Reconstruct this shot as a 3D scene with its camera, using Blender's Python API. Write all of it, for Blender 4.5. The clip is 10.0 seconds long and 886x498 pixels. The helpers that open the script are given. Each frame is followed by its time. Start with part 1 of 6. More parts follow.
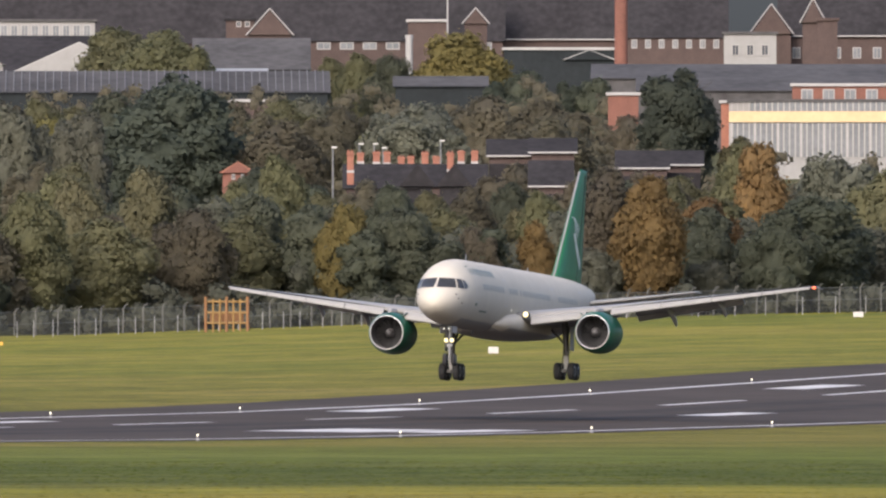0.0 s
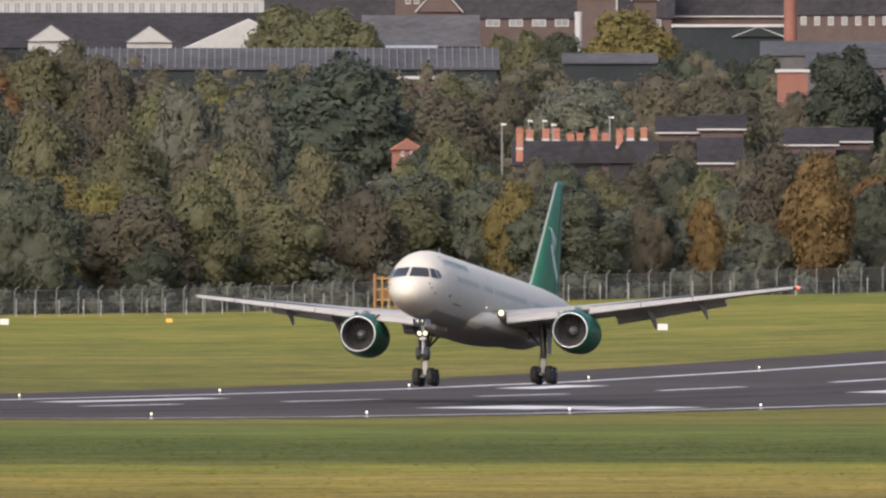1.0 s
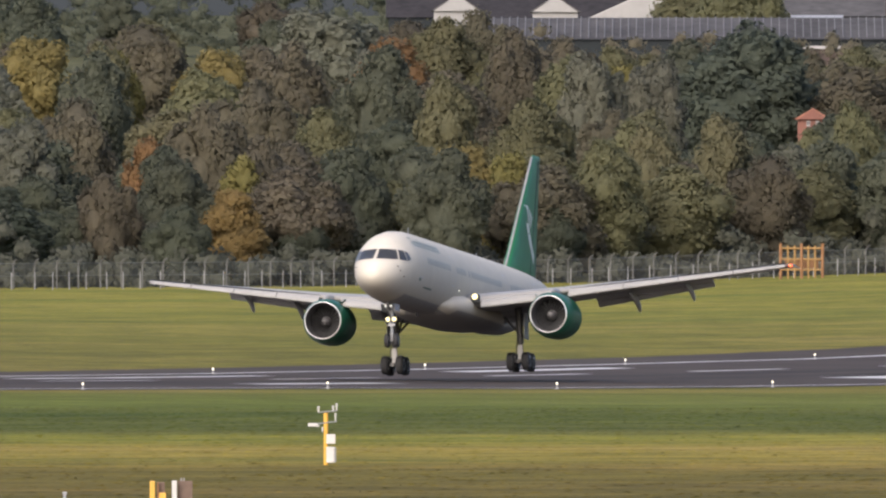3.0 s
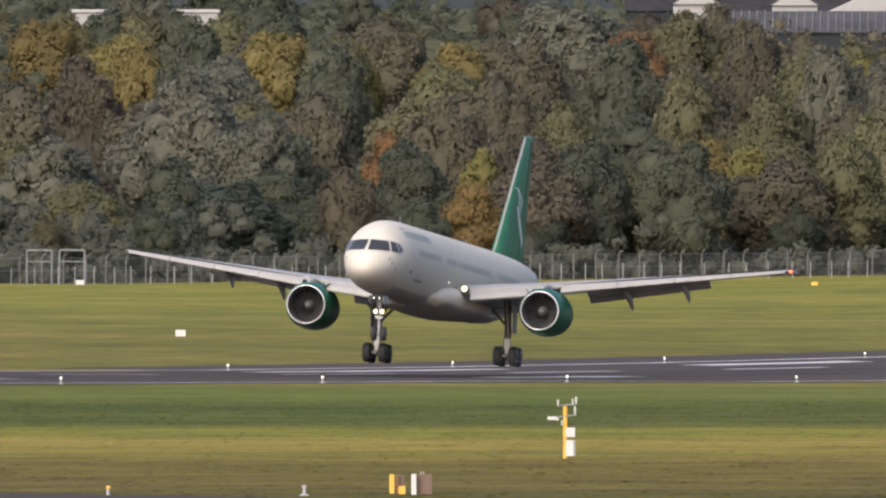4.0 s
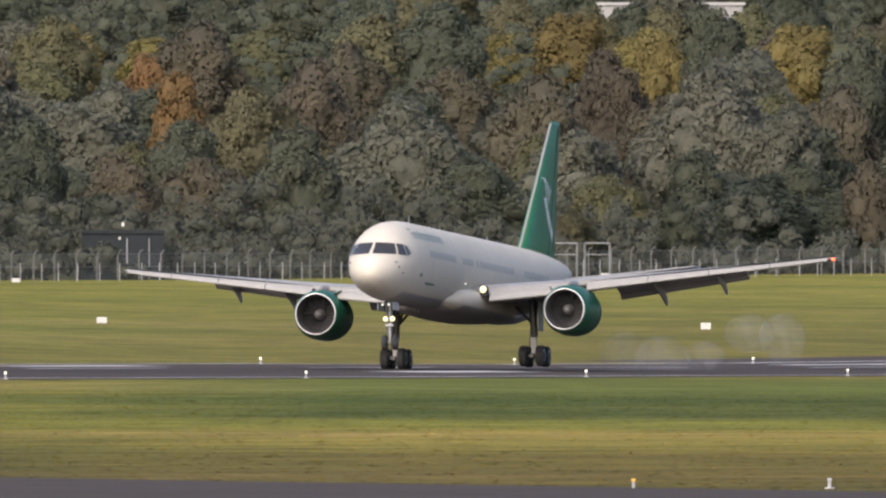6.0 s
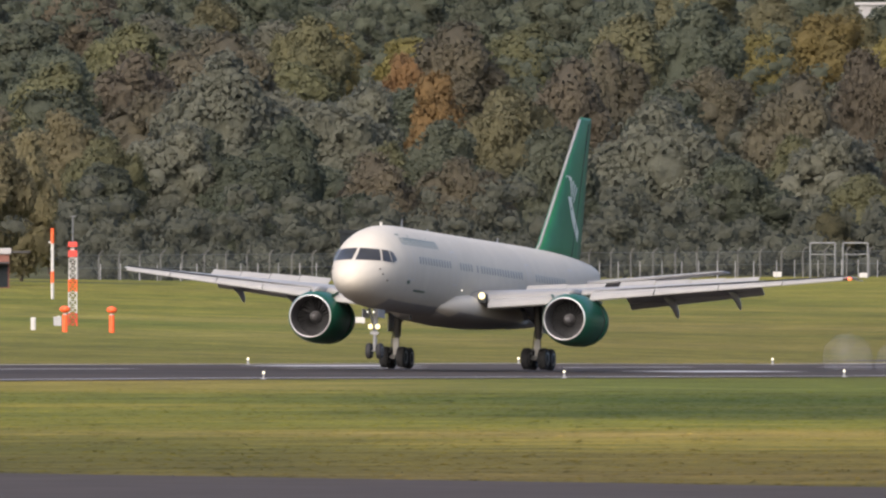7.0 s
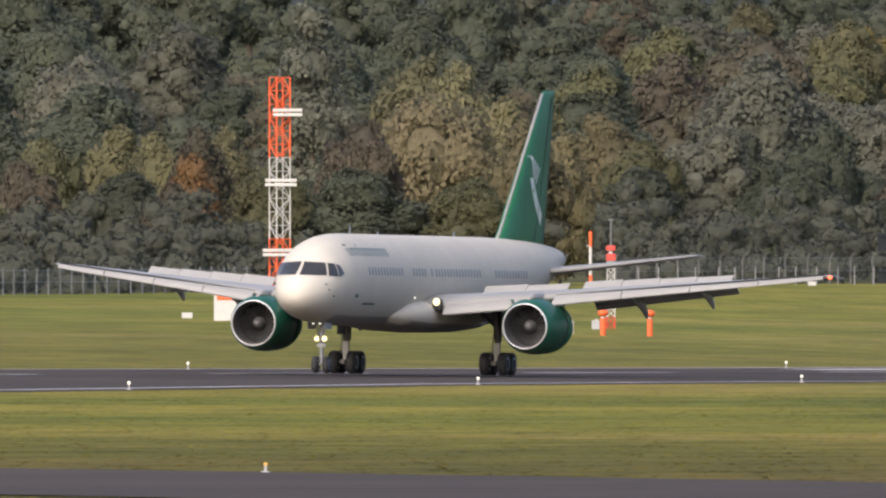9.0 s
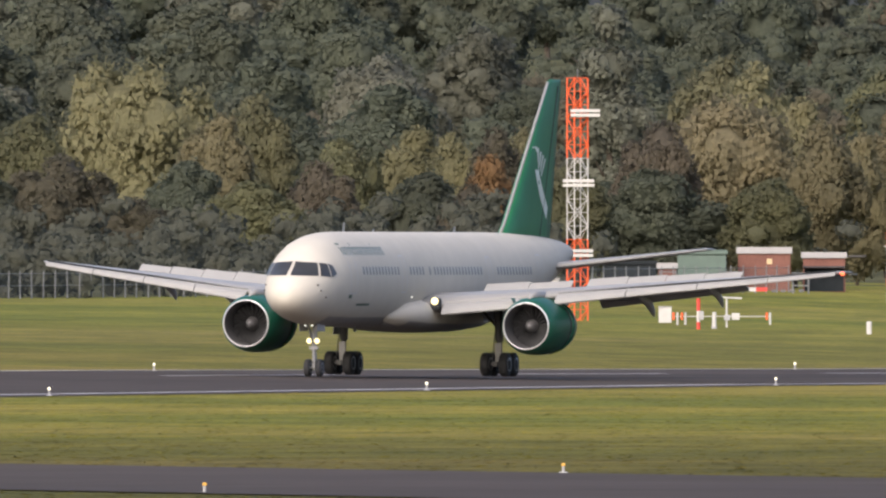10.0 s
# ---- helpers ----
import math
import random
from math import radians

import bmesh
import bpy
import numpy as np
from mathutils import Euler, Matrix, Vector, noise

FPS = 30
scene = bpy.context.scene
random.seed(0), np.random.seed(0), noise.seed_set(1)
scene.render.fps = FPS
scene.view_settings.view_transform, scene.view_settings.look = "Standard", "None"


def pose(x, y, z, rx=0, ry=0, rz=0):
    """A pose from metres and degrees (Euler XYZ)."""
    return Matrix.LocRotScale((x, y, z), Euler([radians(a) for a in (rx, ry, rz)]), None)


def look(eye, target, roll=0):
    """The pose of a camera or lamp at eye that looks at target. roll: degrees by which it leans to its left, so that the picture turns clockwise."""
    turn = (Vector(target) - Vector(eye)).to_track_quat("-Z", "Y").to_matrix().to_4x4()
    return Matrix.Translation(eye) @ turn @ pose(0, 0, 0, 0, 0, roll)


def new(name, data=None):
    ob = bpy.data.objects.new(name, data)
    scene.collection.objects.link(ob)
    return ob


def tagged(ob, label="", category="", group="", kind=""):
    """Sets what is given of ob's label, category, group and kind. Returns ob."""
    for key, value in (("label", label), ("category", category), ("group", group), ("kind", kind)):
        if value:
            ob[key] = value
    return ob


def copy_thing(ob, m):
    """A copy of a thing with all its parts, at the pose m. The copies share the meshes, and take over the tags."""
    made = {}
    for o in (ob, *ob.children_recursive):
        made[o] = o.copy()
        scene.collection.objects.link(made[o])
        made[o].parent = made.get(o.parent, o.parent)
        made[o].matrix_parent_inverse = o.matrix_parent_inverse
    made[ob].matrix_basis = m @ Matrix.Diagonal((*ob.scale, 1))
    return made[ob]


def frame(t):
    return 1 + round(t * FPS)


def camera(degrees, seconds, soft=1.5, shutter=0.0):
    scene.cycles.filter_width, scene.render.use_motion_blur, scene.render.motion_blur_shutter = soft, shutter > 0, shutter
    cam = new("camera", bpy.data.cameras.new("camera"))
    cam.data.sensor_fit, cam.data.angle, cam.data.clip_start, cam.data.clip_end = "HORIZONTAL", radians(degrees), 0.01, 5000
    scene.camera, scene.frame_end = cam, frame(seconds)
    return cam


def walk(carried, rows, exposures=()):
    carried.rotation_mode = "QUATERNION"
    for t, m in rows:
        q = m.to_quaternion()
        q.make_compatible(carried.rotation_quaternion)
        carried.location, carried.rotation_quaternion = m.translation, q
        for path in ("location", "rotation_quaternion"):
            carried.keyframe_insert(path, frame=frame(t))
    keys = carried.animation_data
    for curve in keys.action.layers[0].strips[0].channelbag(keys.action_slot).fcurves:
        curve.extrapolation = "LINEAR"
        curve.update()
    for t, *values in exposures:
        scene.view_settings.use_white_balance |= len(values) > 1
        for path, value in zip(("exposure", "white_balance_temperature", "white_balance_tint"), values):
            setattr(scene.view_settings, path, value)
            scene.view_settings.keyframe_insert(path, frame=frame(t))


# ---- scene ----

# ---- camera: a long lens on a fixed stand that pans with the landing aircraft ----
STEP = 60500.0          # survey steps per radian
EYE_Z = 5.0
FIRST = 0.19166         # bearing of the first view, left of the runway's direction (+y)
cam = camera(1.48488, 10.0, soft=2.3)
PAN = [
    (0.0, 10.9814, 0.1506), (0.5, 11.1177, 0.1323), (1.0, 11.2650, 0.1120), (1.5, 11.4179, 0.0971),
    (2.0, 11.5950, 0.0824), (2.5, 11.7617, 0.0701), (4.0, 12.3465, 0.0502), (4.5, 12.5515, 0.0455),
    (5.0, 12.7836, 0.0412), (5.5, 12.9938, 0.0393), (6.0, 13.2268, 0.0384), (7.5, 13.8840, 0.0388),
    (8.0, 14.1208, 0.0402), (8.5, 14.3244, 0.0421), (9.0, 14.5612, 0.0440), (9.5, 14.7951, 0.0450),
    (10.0, 15.0602, 0.0450),
]
walk(cam, [(t, pose(0, 0, EYE_Z, 90 + up, 0, left)) for t, left, up in PAN], exposures=[(0, 0.03, 6350, 12), (10, 0.03, 6350, 12)])

# ---- light: hazy sun behind and left of the camera, bright veiled sky ----
SUN_AZ, SUN_EL = radians(190), radians(34)      # azimuth clockwise from +y
world = bpy.data.worlds.new("sky")
scene.world = world
world.use_nodes = True
_n = world.node_tree.nodes
_sky = _n.new("ShaderNodeTexSky")
_sky.sky_type = "NISHITA"
_sky.sun_disc = False
_sky.sun_elevation, _sky.sun_rotation = SUN_EL, SUN_AZ
_sky.air_density, _sky.dust_density, _sky.ozone_density = 0.7, 5.0, 1.5
world.node_tree.links.new(_sky.outputs[0], _n["Background"].inputs[0])
_n["Background"].inputs[1].default_value = 0.325
sun = new("sun", bpy.data.lights.new("sun", "SUN"))
sun.data.energy, sun.data.angle, sun.data.color = 0.62, radians(26), (1.0, 0.94, 0.85)
_d = Vector((math.sin(SUN_AZ) * math.cos(SUN_EL), math.cos(SUN_AZ) * math.cos(SUN_EL), math.sin(SUN_EL)))
sun.matrix_world = look(_d * 100, (0, 0, 0))


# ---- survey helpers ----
def bearing(b):
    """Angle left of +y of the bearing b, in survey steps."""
    return FIRST - (b - 784) / STEP


def spot(b, r):
    a = bearing(b)
    return -r * math.sin(a), r * math.cos(a)


def level(e, r):
    """Height at range r of the elevation e, in survey steps below an upper mark; 600 is eye level."""
    return EYE_Z + (600 - e) * r / STEP


def lerp_table(xs, ys, x):
    return float(np.interp(x, xs, ys))


RUN_S = [1000, 1360, 1420, 1480, 1540, 1600, 1660, 1720, 1780, 1840, 1900, 1960, 2020, 2080, 2140, 2200, 2260, 2320, 2400, 2600]
RUN_Z = [0.1, 0.30, 0.33, 0.36, 0.28, 0.15, 0.02, -0.10, -0.22, -0.42, -0.50, -0.48, -0.38, -0.20, 0.0, 0.38, 0.94, 1.6, 2.5, 4.2]
RUN_MID, RUN_NEAR, RUN_FAR = 405.9, 383.0, 428.7
FENCE_B = [-6000, -4400, -2900, -2700, -1600, 0, 700, 1500, 4000]
FENCE_R = [2150, 2340, 2561, 2905, 2980, 3080, 3110, 3150, 3300]
FENCE_Z = [3.2, 3.4, 3.9, 4.15, 4.45, 5.1, 6.4, 7.5, 9.0]
HILL_R = [2300, 2900, 3080, 3300, 3500, 3800, 4100, 4500, 4800, 5400]
HILL_Z = [3.0, 4.0, 5.0, 8.5, 14, 21, 29, 38, 43, 46]


def runway_z(s, d):
    return lerp_table(RUN_S, RUN_Z, s) + 0.012 * (min(max(d, 375), 440) - RUN_MID)


def ground_z(x, y):
    d, s = -x, y
    r = math.hypot(x, y)
    a = math.atan2(d, s) if r > 1 else 0.2
    b = 784 + (FIRST - a) * STEP
    fr, fz = lerp_table(FENCE_B, FENCE_R, b), lerp_table(FENCE_B, FENCE_Z, b)
    if d <= 440 or a < 0.12:
        z = runway_z(s, d)
        if d < 372:
            k = min(1.0, (372 - d) / 60)
            z = z * (1 - k) + (-0.3) * k
        if r > 2600 and a < 0.15:
            z = lerp_table(HILL_R, HILL_Z, r)
        return z
    edge = 440 / math.sin(a)
    ze = runway_z(edge * math.cos(a), 440)
    if r < fr:
        k = max(0.0, (r - edge) / max(fr - edge, 1))
        return ze + (fz - ze) * k
    return max(fz + 0.002 * (r - fr), lerp_table(HILL_R, HILL_Z, r))


def ray_to_ground(b, e, lo=600, hi=3050):
    """Range at which the sight line (b, e) first meets the ground."""
    r = lo
    while r < hi:
        x, y = spot(b, r)
        if ground_z(x, y) >= level(e, r):
            break
        r += 2
    return r


# ---- materials ----
def material(name, colour, rough=0.6, metal=0.0, vary=0.12, grain=4.0, bump=0.0, coarse=None, random_obj=0.0, emission=0.0, second=None, coat=0.0, gloss=None):
    m = bpy.data.materials.new(name)
    m.use_nodes = True
    t = m.node_tree
    n, ln = t.nodes, t.links.new
    bs = n["Principled BSDF"]
    bs.inputs["Roughness"].default_value = rough
    bs.inputs["Metallic"].default_value = metal
    if gloss is not None:
        bs.inputs["Specular IOR Level"].default_value = gloss
    if coat:
        bs.inputs["Coat Weight"].default_value = coat
    co = n.new("ShaderNodeTexCoord")
    n1, n2 = n.new("ShaderNodeTexNoise"), n.new("ShaderNodeTexNoise")
    n1.inputs["Scale"].default_value = grain
    n1.inputs["Detail"].default_value = 5
    n2.inputs["Scale"].default_value = coarse if coarse else grain / 9
    n2.inputs["Detail"].default_value = 3
    ln(co.outputs["Object"], n1.inputs["Vector"])
    ln(co.outputs["Object"], n2.inputs["Vector"])
    add = n.new("ShaderNodeMath")
    ln(n1.outputs[0], add.inputs[0])
    ln(n2.outputs[0], add.inputs[1])
    rng = n.new("ShaderNodeMapRange")
    rng.inputs["From Min"].default_value, rng.inputs["From Max"].default_value = 0.7, 1.3
    ln(add.outputs[0], rng.inputs["Value"])
    mix = n.new("ShaderNodeMix")
    mix.data_type = "RGBA"
    lo = tuple(c * (1 - vary) for c in colour)
    hi = second if second else tuple(min(1, c * (1 + vary)) for c in colour)
    mix.inputs["A"].default_value, mix.inputs["B"].default_value = (*lo, 1), (*hi, 1)
    ln(rng.outputs[0], mix.inputs["Factor"])
    out = mix.outputs["Result"]
    if random_obj:
        info, hsv = n.new("ShaderNodeObjectInfo"), n.new("ShaderNodeHueSaturation")
        mr = n.new("ShaderNodeMapRange")
        mr.inputs["To Min"].default_value, mr.inputs["To Max"].default_value = 1 - random_obj, 1 + random_obj
        ln(info.outputs["Random"], mr.inputs["Value"])
        ln(mr.outputs[0], hsv.inputs["Value"])
        mh = n.new("ShaderNodeMapRange")
        mh.inputs["To Min"].default_value, mh.inputs["To Max"].default_value = 0.5 - random_obj * 0.05, 0.5 + random_obj * 0.05
        ml = n.new("ShaderNodeMath")
        ml.operation = "FRACT"
        m7 = n.new("ShaderNodeMath")
        m7.operation = "MULTIPLY"
        m7.inputs[1].default_value = 7.31
        ln(info.outputs["Random"], m7.inputs[0])
        ln(m7.outputs[0], ml.inputs[0])
        ln(ml.outputs[0], mh.inputs["Value"])
        ln(mh.outputs[0], hsv.inputs["Hue"])
        ln(out, hsv.inputs["Color"])
        out = hsv.outputs["Color"]
    ln(out, bs.inputs["Base Color"])
    if bump:
        bp = n.new("ShaderNodeBump")
        bp.inputs["Strength"].default_value = bump
        bp.inputs["Distance"].default_value = 0.05
        ln(n1.outputs[0], bp.inputs["Height"])
        ln(bp.outputs[0], bs.inputs["Normal"])
    if emission:
        bs.inputs["Emission Color"].default_value = (*colour, 1)
        bs.inputs["Emission Strength"].default_value = emission
    return m


def leaf_material(name, dark, light):
    """Foliage: tone varies leaf by leaf, tree by tree and by soft patches within the crown."""
    m = bpy.data.materials.new(name)
    m.use_nodes = True
    n, ln = m.node_tree.nodes, m.node_tree.links.new
    bs = n["Principled BSDF"]
    bs.inputs["Roughness"].default_value = 0.75
    bs.inputs["Specular IOR Level"].default_value = 0.25
    geo, info, co, nz = n.new("ShaderNodeNewGeometry"), n.new("ShaderNodeObjectInfo"), n.new("ShaderNodeTexCoord"), n.new("ShaderNodeTexNoise")
    nz.inputs["Scale"].default_value = 0.45
    ln(co.outputs["Object"], nz.inputs["Vector"])
    fine = n.new("ShaderNodeTexNoise")
    fine.inputs["Scale"].default_value, fine.inputs["Detail"].default_value, fine.inputs["Roughness"].default_value = 3.2, 5, 0.7
    ln(co.outputs["Object"], fine.inputs["Vector"])
    mott = n.new("ShaderNodeMapRange")
    mott.inputs["From Min"].default_value, mott.inputs["From Max"].default_value = 0.34, 0.66
    mott.inputs["To Min"].default_value, mott.inputs["To Max"].default_value = -0.04, 0.34
    ln(fine.outputs[0], mott.inputs["Value"])
    a = n.new("ShaderNodeMath")
    a.operation = "MULTIPLY_ADD"
    a.inputs[1].default_value = 0.34
    ln(geo.outputs["Random Per Island"], a.inputs[0])
    pn = n.new("ShaderNodeMapRange")
    pn.inputs["From Min"].default_value, pn.inputs["From Max"].default_value = 0.35, 0.65
    pn.inputs["To Min"].default_value, pn.inputs["To Max"].default_value = 0.0, 0.32
    ln(nz.outputs[0], pn.inputs["Value"])
    both = n.new("ShaderNodeMath")
    ln(pn.outputs[0], both.inputs[0])
    ln(mott.outputs[0], both.inputs[1])
    ln(both.outputs[0], a.inputs[2])
    bp = n.new("ShaderNodeBump")
    bp.inputs["Strength"].default_value, bp.inputs["Distance"].default_value = 0.9, 0.3
    ln(fine.outputs[0], bp.inputs["Height"])
    ln(bp.outputs[0], bs.inputs["Normal"])
    mix = n.new("ShaderNodeMix")
    mix.data_type = "RGBA"
    mix.inputs["A"].default_value, mix.inputs["B"].default_value = (*dark, 1), (*light, 1)
    ln(a.outputs[0], mix.inputs["Factor"])
    hsv, mr, mh, m7, fr = n.new("ShaderNodeHueSaturation"), n.new("ShaderNodeMapRange"), n.new("ShaderNodeMapRange"), n.new("ShaderNodeMath"), n.new("ShaderNodeMath")
    mr.inputs["To Min"].default_value, mr.inputs["To Max"].default_value = 0.84, 1.16
    mh.inputs["To Min"].default_value, mh.inputs["To Max"].default_value = 0.486, 0.514
    m7.operation, fr.operation = "MULTIPLY", "FRACT"
    m7.inputs[1].default_value = 7.31
    ln(info.outputs["Random"], mr.inputs["Value"])
    ln(info.outputs["Random"], m7.inputs[0])
    ln(m7.outputs[0], fr.inputs[0])
    ln(fr.outputs[0], mh.inputs["Value"])
    ln(mr.outputs[0], hsv.inputs["Value"])
    ln(mh.outputs[0], hsv.inputs["Hue"])
    ln(mix.outputs["Result"], hsv.inputs["Color"])
    ln(hsv.outputs["Color"], bs.inputs["Base Color"])
    tl, ms = n.new("ShaderNodeBsdfTranslucent"), n.new("ShaderNodeMixShader")
    ms.inputs["Fac"].default_value = 0.5
    ln(hsv.outputs["Color"], tl.inputs["Color"])
    ln(bs.outputs[0], ms.inputs[1])
    ln(tl.outputs[0], ms.inputs[2])
    ln(ms.outputs[0], n["Material Output"].inputs["Surface"])
    return m


def grass_material():
    """Mown airfield grass in late autumn: straw, olive and dark green patches over several scales, and bands of tone.
    """
    m = bpy.data.materials.new("airfield_grass")
    m.use_nodes = True
    n, ln = m.node_tree.nodes, m.node_tree.links.new
    bs = n["Principled BSDF"]
    bs.inputs["Roughness"].default_value = 0.9
    bs.inputs["Specular IOR Level"].default_value = 0.1
    co = n.new("ShaderNodeTexCoord")

    def noise_at(scale, detail, sx=1.0, sy=1.0):
        mp, nz = n.new("ShaderNodeMapping"), n.new("ShaderNodeTexNoise")
        mp.inputs["Rotation"].default_value = (0, 0, -0.22)
        mp.inputs["Scale"].default_value = (sx, sy, 1)
        nz.inputs["Scale"].default_value, nz.inputs["Detail"].default_value = scale, detail
        ln(co.outputs["Object"], mp.inputs["Vector"])
        ln(mp.outputs[0], nz.inputs["Vector"])
        return nz.outputs[0]

    def ramp(value, stops):
        rp = n.new("ShaderNodeValToRGB")
        while len(rp.color_ramp.elements) < len(stops):
            rp.color_ramp.elements.new(0.5)
        for el, (p, c) in zip(rp.color_ramp.elements, stops):
            el.position, el.color = p, (*c, 1)
        ln(value, rp.inputs[0])
        return rp.outputs[0]

    def blend(fac, a, b, how="MIX"):
        mx = n.new("ShaderNodeMix")
        mx.data_type, mx.blend_type = "RGBA", how
        if isinstance(fac, float):
            mx.inputs["Factor"].default_value = fac
        else:
            ln(fac, mx.inputs["Factor"])
        ln(a, mx.inputs["A"])
        ln(b, mx.inputs["B"])
        return mx.outputs["Result"]

    big = ramp(noise_at(0.014, 4), [(0.30, (0.118, 0.130, 0.036)), (0.45, (0.158, 0.153, 0.040)), (0.56, (0.184, 0.168, 0.050)), (0.70, (0.220, 0.188, 0.076))])
    mid = ramp(noise_at(0.09, 5, 2.0, 1.0), [(0.35, (0.66, 0.69, 0.66)), (0.65, (1.12, 1.10, 1.08))])
    fine = ramp(noise_at(3.0, 6), [(0.3, (0.6, 0.65, 0.6)), (0.7, (1.35, 1.3, 1.25))])
    tex = ramp(noise_at(0.55, 5), [(0.32, (0.74, 0.76, 0.72)), (0.68, (1.24, 1.22, 1.2))])
    # bands of differing tone across the field, by distance along the view's general direction
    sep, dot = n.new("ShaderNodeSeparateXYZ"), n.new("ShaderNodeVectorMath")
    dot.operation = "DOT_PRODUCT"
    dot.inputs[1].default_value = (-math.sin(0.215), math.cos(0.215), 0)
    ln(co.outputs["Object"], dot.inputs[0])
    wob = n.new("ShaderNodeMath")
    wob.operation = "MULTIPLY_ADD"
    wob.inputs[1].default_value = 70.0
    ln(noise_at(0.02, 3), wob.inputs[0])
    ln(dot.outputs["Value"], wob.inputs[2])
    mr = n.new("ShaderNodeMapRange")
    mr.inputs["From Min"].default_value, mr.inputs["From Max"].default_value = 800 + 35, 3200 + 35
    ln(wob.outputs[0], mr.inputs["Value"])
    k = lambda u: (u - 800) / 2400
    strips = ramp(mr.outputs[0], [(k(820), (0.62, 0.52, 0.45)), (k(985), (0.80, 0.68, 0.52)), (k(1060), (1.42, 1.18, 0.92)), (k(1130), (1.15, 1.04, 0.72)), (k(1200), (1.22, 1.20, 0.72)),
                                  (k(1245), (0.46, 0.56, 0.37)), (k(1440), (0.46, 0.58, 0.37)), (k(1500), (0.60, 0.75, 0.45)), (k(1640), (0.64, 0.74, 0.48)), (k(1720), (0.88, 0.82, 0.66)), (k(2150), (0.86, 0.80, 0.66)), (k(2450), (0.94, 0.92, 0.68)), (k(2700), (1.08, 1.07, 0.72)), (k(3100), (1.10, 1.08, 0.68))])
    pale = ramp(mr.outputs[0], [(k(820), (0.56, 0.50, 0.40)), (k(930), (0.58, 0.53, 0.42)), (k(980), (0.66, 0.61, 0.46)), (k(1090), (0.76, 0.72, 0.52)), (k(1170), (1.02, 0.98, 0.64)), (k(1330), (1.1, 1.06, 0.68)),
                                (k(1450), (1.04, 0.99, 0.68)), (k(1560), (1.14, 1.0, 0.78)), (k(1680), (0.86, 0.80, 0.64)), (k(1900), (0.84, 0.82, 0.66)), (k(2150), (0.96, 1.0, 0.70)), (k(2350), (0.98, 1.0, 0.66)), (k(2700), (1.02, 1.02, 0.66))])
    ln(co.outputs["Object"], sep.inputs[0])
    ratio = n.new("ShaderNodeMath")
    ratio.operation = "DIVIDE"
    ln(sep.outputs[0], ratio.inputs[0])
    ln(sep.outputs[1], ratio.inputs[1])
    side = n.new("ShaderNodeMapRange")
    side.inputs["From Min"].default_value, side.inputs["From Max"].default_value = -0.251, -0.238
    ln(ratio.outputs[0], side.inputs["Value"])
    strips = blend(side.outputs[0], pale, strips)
    c = blend(1.0, big, mid, "MULTIPLY")
    c = blend(1.0, c, fine, "MULTIPLY")
    c = blend(1.0, c, tex, "MULTIPLY")
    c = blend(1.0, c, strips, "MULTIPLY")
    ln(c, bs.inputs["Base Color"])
    bp = n.new("ShaderNodeBump")
    bp.inputs["Strength"].default_value, bp.inputs["Distance"].default_value = 0.6, 0.12
    ln(noise_at(6.0, 4), bp.inputs["Height"])
    ln(bp.outputs[0], bs.inputs["Normal"])
    return m


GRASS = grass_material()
ASPHALT = material("asphalt", (0.060, 0.049, 0.042), 0.85, vary=0.2, grain=0.35, coarse=0.03, bump=0.2, gloss=0.06)
PAINT_WHITE = material("runway_paint", (0.5, 0.48, 0.46), 0.7, vary=0.3, grain=0.6, coarse=0.08)
WOOD_FLOOR = material("woodland_floor", (0.075, 0.075, 0.04), 0.95, vary=0.4, grain=0.5, coarse=0.05, gloss=0.03)
BARK = material("bark", (0.07, 0.055, 0.04), 0.9, vary=0.4, grain=3)
LEAVES = {
    "dark": leaf_material("leaves_dark_green", (0.083, 0.094, 0.070), (0.150, 0.161, 0.107)),
    "olive": leaf_material("leaves_olive", (0.128, 0.128, 0.077), (0.214, 0.203, 0.107)),
    "yellow": leaf_material("leaves_yellow_green", (0.158, 0.142, 0.060), (0.285, 0.236, 0.082)),
    "orange": leaf_material("leaves_orange", (0.177, 0.126, 0.063), (0.300, 0.193, 0.077)),
    "brown": leaf_material("leaves_russet_brown", (0.107, 0.097, 0.073), (0.178, 0.157, 0.103)),
    "silver": leaf_material("leaves_silver_green", (0.116, 0.120, 0.091), (0.219, 0.219, 0.161)),
    "tan": leaf_material("leaves_tan_olive", (0.171, 0.158, 0.091), (0.284, 0.253, 0.138)),
    "scrub": leaf_material("leaves_scrub", (0.086, 0.090, 0.071), (0.135, 0.137, 0.101)),
    "conifer": leaf_material("needles_dark_green", (0.062, 0.075, 0.059), (0.107, 0.122, 0.087)),
}


# ---- mesh helpers ----
def mesh_from(name, verts, faces, mat=None, smooth=False):
    me = bpy.data.meshes.new(name)
    me.from_pydata([tuple(v) for v in verts], [], [tuple(f) for f in faces])
    if mat:
        me.materials.append(mat)
    if smooth:
        me.polygons.foreach_set("use_smooth", [True] * len(me.polygons))
    me.update()
    return me


